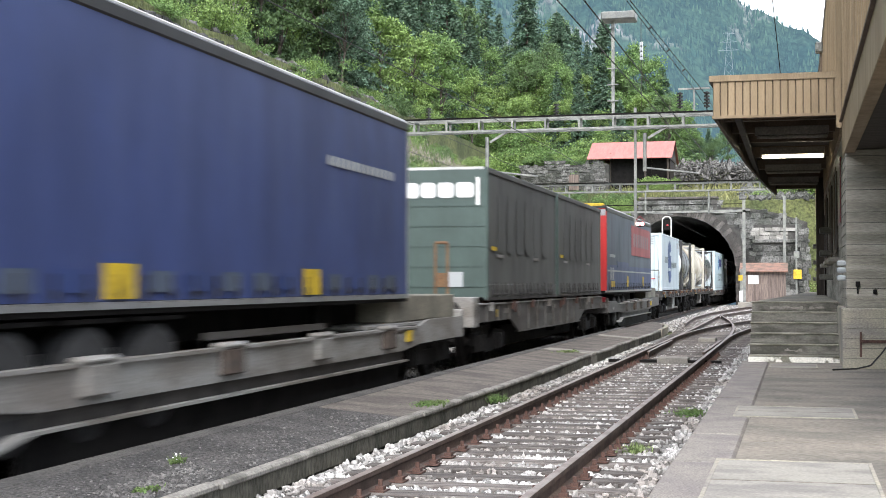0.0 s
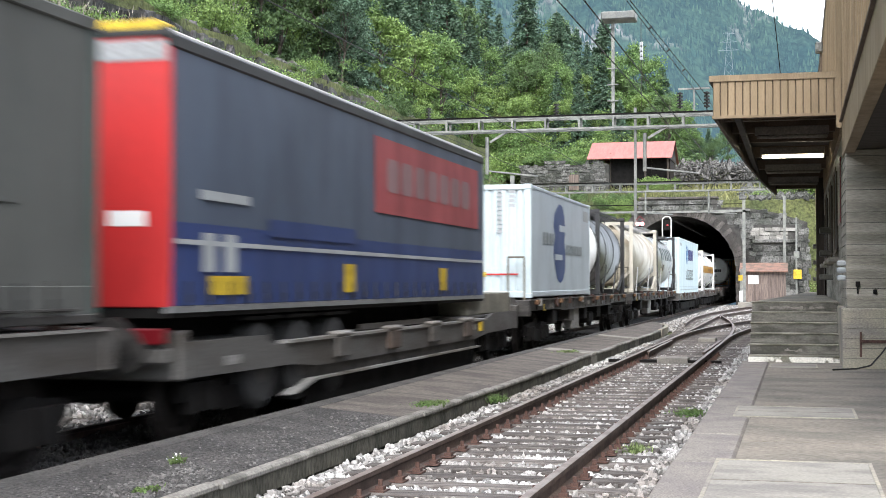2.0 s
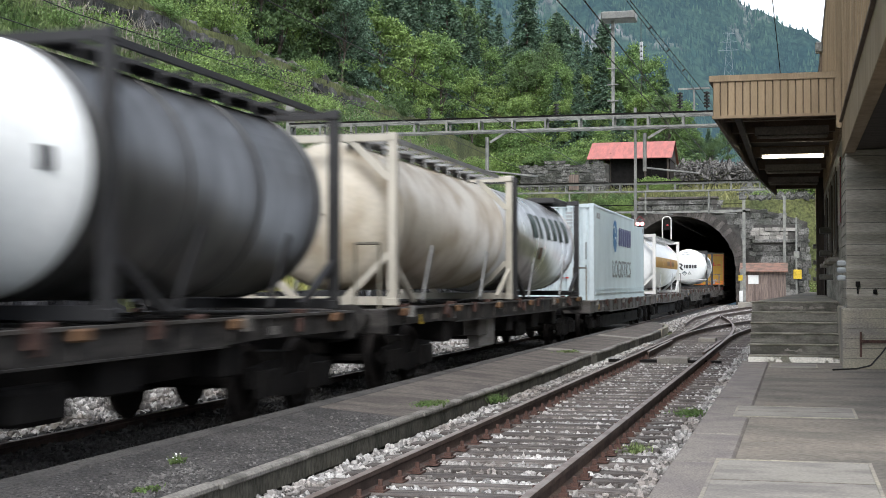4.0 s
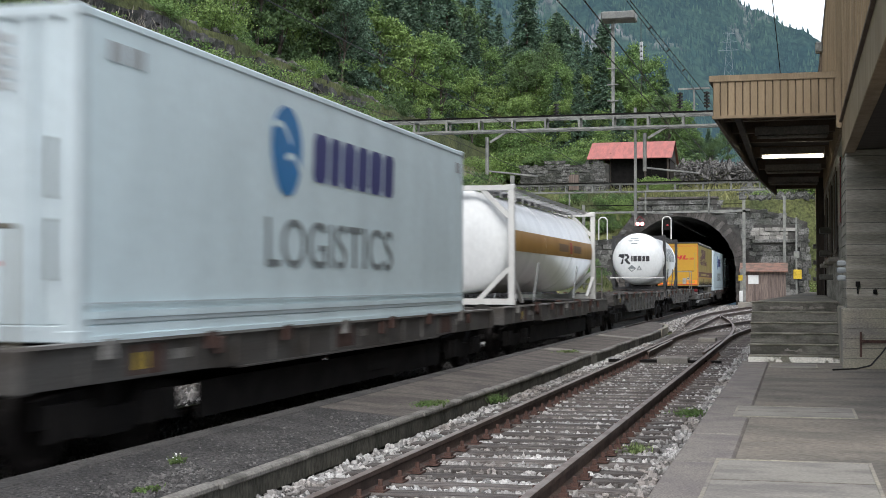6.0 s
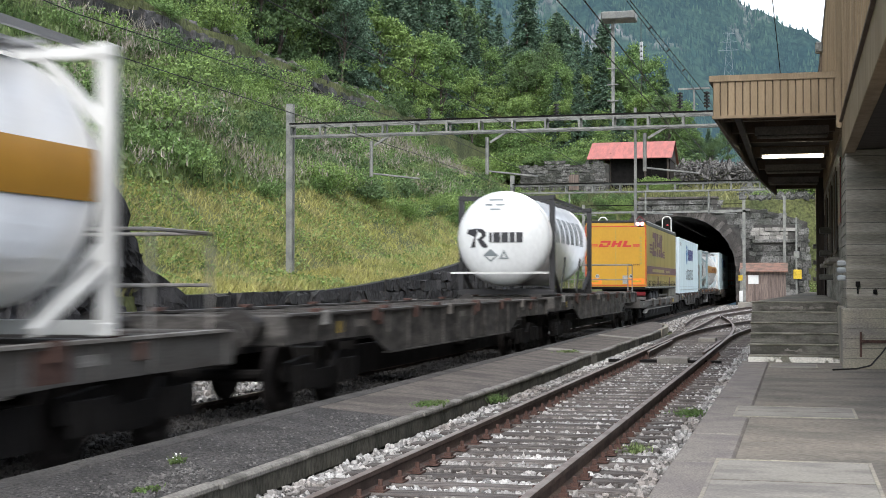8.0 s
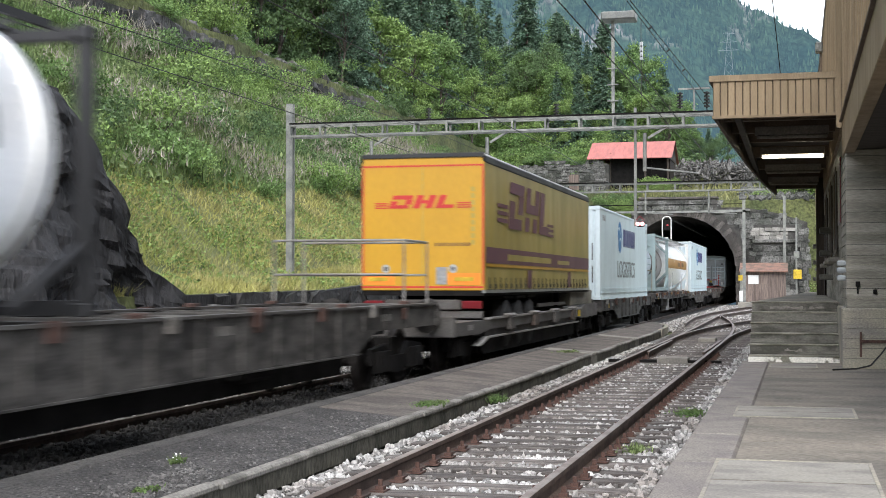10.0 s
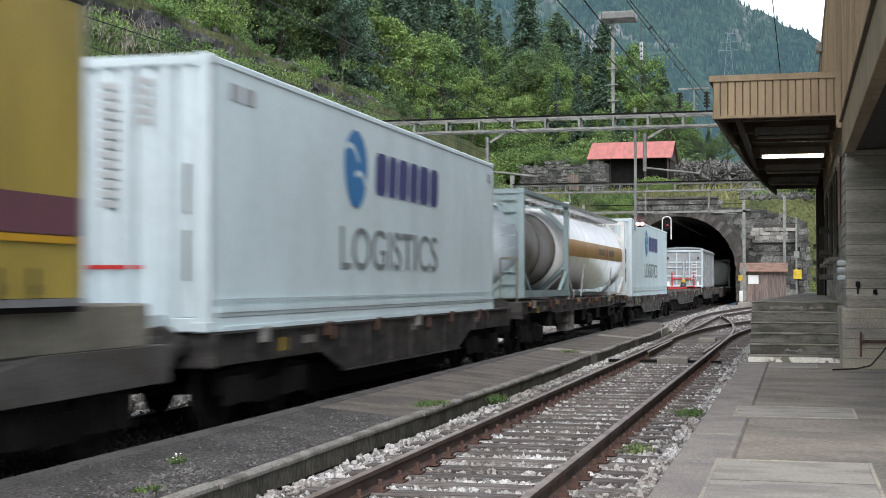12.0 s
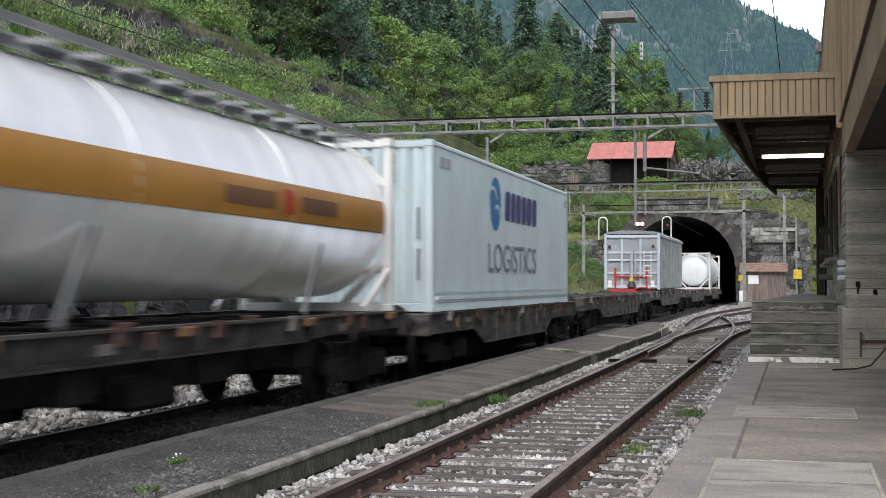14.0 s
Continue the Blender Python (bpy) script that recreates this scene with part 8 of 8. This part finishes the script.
# growth hanging over the upper wall
for _ in range(14):
    plant("c", rt.uniform(-38, -31), rt.uniform(48, 104), rt.uniform(0.5, 0.9))
thicket("wood_undergrowth", "dense dark undergrowth at the edge of the wood", "www", 60, (-38, -31), (48, 104), (0.8, 1.4))
thicket("wall_growth", "green growth hanging over the upper stone wall", "uuvww", 26, (-28.9, -28.1), (42, 100), (0.3, 0.7), 0.3)
thicket("wall_foot_growth", "leafy growth at the foot of the upper wall", "uvwww", 26, (-27.7, -26.6), (40, 104), (0.35, 0.7))


def rubble(name, label, spots, smin, smax, seed, long=1.5, mat_key="rock_grey"):
    rng = np.random.default_rng(seed)
    bm = bmesh.new()
    for x, y, z in spots:
        s = rng.uniform(smin, smax)
        m = pose(x, y, z, *rng.uniform(0, 360, 3)) @ Matrix.Diagonal((s * rng.uniform(0.7, long), s, s * rng.uniform(0.5, 1), 1))
        made = bmesh.ops.create_icosphere(bm, subdivisions=1, radius=1, matrix=m)
        for q in made["verts"]:
            q.co += Vector(rng.normal(0, s * 0.13, 3))
    tagged(part(name, bm, M[mat_key]), label, "rocks", kind="stuff")


rg = np.random.default_rng(41)
rubble("rock_debris", "grey rock debris and cut timber above the portal", [(x, y, ground_z(x, y) + h) for x, y, h in zip(rg.uniform(-10.6, -2.4, 1500), rg.uniform(123.5, 129, 1500), rg.uniform(0, 1.9, 1500))], 0.04, 0.15, 1, 4.0, "debris")
rubble("slope_rocks", "scattered grey rocks on the slope", [(x, y, ground_z(x, y)) for x, y in zip(rg.uniform(-28, -17.5, 60), rg.uniform(62, 110, 60))], 0.15, 0.45, 2, 1.5, "debris")
rubble("portal_rocks", "grey rocks beside the tunnel portal", [(x, y, ground_z(x, y) + 0.1) for x, y in zip(rg.uniform(-4.5, 2.5, 320), rg.uniform(115.8, 122, 320))], 0.12, 0.5, 3, 1.5, "stone")
rubble("cliff_rocks", "grey rocky patch below the wood", [(x, y, ground_z(x, y)) for x, y in zip(rg.uniform(-31, -28.3, 300), rg.uniform(60, 104, 300))], 0.12, 0.45, 4, 1.5, "debris")


# far mountain: wooded ridge falling to the east, its pale distance painted as glow
def slope_point(az, q):
    """A place on the mountain: bearing in degrees, and how far up to its ridge."""
    ridge = float(np.interp(az, (-34, -12, -5.2, -2.1, -0.6, 0.65, 3.4, 12), (19, 18, 13.9, 11.3, 10.5, 9.85, 8.4, 5)))
    ridge += 0.18 * noise.noise((az * 1.3, 0, 0)) + 0.10 * noise.noise((az * 5.0, 2, 0)) + 0.05 * noise.noise((az * 24.0, 4, 0))
    d = 650 + 850 * q + 90 * noise.noise((az * 0.22 + q * 1.5, q * 2.2, 1)) + 34 * noise.noise((az * 0.9, q * 9, 2)) - 5 * noise.noise((az * 7, q * 60, 5))
    return d * math.sin(radians(az)), d * math.cos(radians(az)), 1.5 + d * math.tan(radians(ridge * q)) - 25 * (1 - q)


def bare(az, q):
    """Cliffs and screes, where no trees stand."""
    return noise.noise((az * 0.55 + 2.5 * q, q * 5.0 - az * 0.25, 6)) + 0.5 * noise.noise((az * 2.0, q * 14, 9)) > 0.34


def far_forest(material):
    rg = np.random.default_rng(77)
    v, f = [], []
    while len(v) < 12500 * 9:
        az, q = rg.uniform(-24, 4), rg.uniform(0.22, 1.0)
        if bare(az, q) and rg.uniform() < 0.93:
            continue
        x, y, z = slope_point(az, q)
        h = rg.uniform(0.5, 1.25) * (4.2 + 3.0 * q)
        w = h * rg.uniform(0.17, 0.3)
        n, turn = len(v), rg.uniform(0, 6.28)
        for k in range(8):
            r = w * (1.0 if k % 2 else 0.62)
            v.append((x + r * math.cos(turn + k * 0.785), y + r * math.sin(turn + k * 0.785), z - 1.0 + (0.18 * h if k % 2 == 0 else 0.0)))
        v.append((x, y, z + h))
        f.extend((n + k, n + (k + 1) % 8, n + 8) for k in range(8))
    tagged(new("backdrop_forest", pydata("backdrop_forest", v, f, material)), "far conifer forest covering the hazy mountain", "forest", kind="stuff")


def mountain():
    n, k = 420, 170
    v = [slope_point(-34 + 46 * i / n, j / k) for j in range(k + 1) for i in range(n + 1)]
    f = [(j * (n + 1) + i, j * (n + 1) + i + 1, (j + 1) * (n + 1) + i + 1, (j + 1) * (n + 1) + i) for j in range(k) for i in range(n)]
    m = bpy.data.materials.new("distant_wooded_mountain")
    m.use_nodes = True
    nd, ln = m.node_tree.nodes, m.node_tree.links
    b = nd["Principled BSDF"]
    tc = nd.new("ShaderNodeTexCoord")
    n1 = nd.new("ShaderNodeTexNoise")
    n1.inputs["Scale"].default_value, n1.inputs["Detail"].default_value = 0.012, 8
    n2 = nd.new("ShaderNodeTexNoise")
    n2.inputs["Scale"].default_value, n2.inputs["Detail"].default_value = 0.11, 6
    for q in (n1, n2):
        ln.new(tc.outputs["Object"], q.inputs["Vector"])
    r1 = nd.new("ShaderNodeValToRGB")
    r1.color_ramp.elements[0].position, r1.color_ramp.elements[0].color = 0.40, (0.010, 0.022, 0.016, 1)
    r1.color_ramp.elements[1].position, r1.color_ramp.elements[1].color = 0.66, (0.15, 0.14, 0.135, 1)
    e = r1.color_ramp.elements.new(0.56)
    e.color = (0.026, 0.045, 0.026, 1)
    ln.new(n1.outputs[0], r1.inputs[0])
    mr = nd.new("ShaderNodeMapRange")
    mr.inputs["From Min"].default_value, mr.inputs["From Max"].default_value = 0.3, 0.7
    mr.inputs["To Min"].default_value, mr.inputs["To Max"].default_value = 0.35, 1.6
    ln.new(n2.outputs[0], mr.inputs["Value"])
    mu = nd.new("ShaderNodeMix")
    mu.data_type, mu.blend_type = "RGBA", "MULTIPLY"
    mu.inputs[0].default_value = 1
    ln.new(r1.outputs[0], mu.inputs[6])
    ln.new(mr.outputs[0], mu.inputs[7])
    ln.new(mu.outputs[2], b.inputs["Base Color"])
    b.inputs["Roughness"].default_value = 1.0
    b.inputs["Specular IOR Level"].default_value = 0.0
    # faint blue emission stands in for the haze before the slope
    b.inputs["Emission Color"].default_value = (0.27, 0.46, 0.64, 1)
    b.inputs["Emission Strength"].default_value = HAZE_GLOW
    trees = mat("far_forest_green", (0.030, 0.052, 0.030), 1.0, scale=0.02, fine=0.3, bump=0, col2=(0.014, 0.030, 0.022))
    vary(trees, 0.5, True)
    tb = trees.node_tree.nodes["Principled BSDF"]
    tb.inputs["Specular IOR Level"].default_value = 0.0
    # the trees glow the same blue, haze painted into them
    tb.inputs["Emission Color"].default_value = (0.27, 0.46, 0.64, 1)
    tb.inputs["Emission Strength"].default_value = HAZE_GLOW
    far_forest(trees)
    pylon = group_of("power_pylon", "distant lattice power pylon on the wooded mountain", "pylon")
    steel = mat("far_pylon_steel", (0.12, 0.13, 0.13), 0.7, bump=0)
    # pylon steel is given the haze glow as well
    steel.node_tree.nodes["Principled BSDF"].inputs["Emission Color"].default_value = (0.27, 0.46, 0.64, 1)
    steel.node_tree.nodes["Principled BSDF"].inputs["Emission Strength"].default_value = HAZE_GLOW
    bm = bmesh.new()
    for q in (-1, 1):
        bar(bm, (q * 3.2, 0, -8), (q * 0.5, 0, 25), 0.2)
        for j in range(6):
            a0, a1 = 3.2 - 2.7 * (j * 5.5 + 0.0) / 33, 3.2 - 2.7 * (j * 5.5 + 5.5) / 33
            bar(bm, (q * a0, 0, -8 + j * 5.5), (-q * a1, 0, -2.5 + j * 5.5), 0.1)
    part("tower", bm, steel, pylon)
    for h, w in ((14, 6.0), (19, 5.0), (24, 3.6)):
        bm = bmesh.new()
        bar(bm, (-w, 0, h), (w, 0, h), 0.2)
        bar(bm, (-w, 0, h), (0, 0, h + 1.6), 0.1)
        bar(bm, (w, 0, h), (0, 0, h + 1.6), 0.1)
        part("cross_arm", bm, steel, pylon)
    px, py, pz = slope_point(-2.62, 0.72)
    pylon.location = (px, py - 8, pz + 6)
    pylon.scale = (1.5, 1.5, 1.5)
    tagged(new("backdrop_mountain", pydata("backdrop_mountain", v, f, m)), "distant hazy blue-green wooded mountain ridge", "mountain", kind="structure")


# strength of the blue glow that imitates haze
HAZE_GLOW = 0.098


def horizon_ring():
    """Unseen wooded slopes added round the other sides; they cut light from the horizon."""
    v, f = [], []
    n = 150
    for j in range(9):
        for i in range(n + 1):
            az = radians(12 + 314 * i / n)
            end = min(1.0, i / 12, (n - i) / 12)
            el = radians((5 + 1.5 * end + 1.2 * noise.noise((i * 0.13, 2.0, 0))) * j / 8)
            d = 420 + 90 * j + 50 * noise.noise((i * 0.2, j * 0.6, 4))
            v.append((d * math.sin(az), d * math.cos(az), -1.0 + d * math.tan(el)))
    for j in range(8):
        for i in range(n):
            a = j * (n + 1) + i
            f.append((a, a + 1, a + n + 2, a + n + 1))
    m = mat("horizon_ring_forest", (0.05, 0.075, 0.045), 1.0, scale=0.01, fine=0.15, bump=0, col2=(0.03, 0.05, 0.032), grain=0.5)
    tagged(new("backdrop_valley_side", pydata("backdrop_valley_side", v, f, m)), "unseen wooded ring added to cut low sky light", "mountain", kind="structure")


mountain()
horizon_ring()


# ---- movement ----
def run(t):
    """Metres the train has come by t seconds: it slows a little."""
    return 16.0 * t - 0.0575 * t * t


def motions():
    times = [0.0, 1.0, 2.0, 3.0, 4.0, 5.0, 6.0, 7.0, 8.0, 9.0, 10.0, 11.0, 12.0, 13.0, 14.0]
    for thing, s, z in MOVERS:
        walk(thing, [(t, pose(TX, s - run(t), z)) for t in times])


motions()
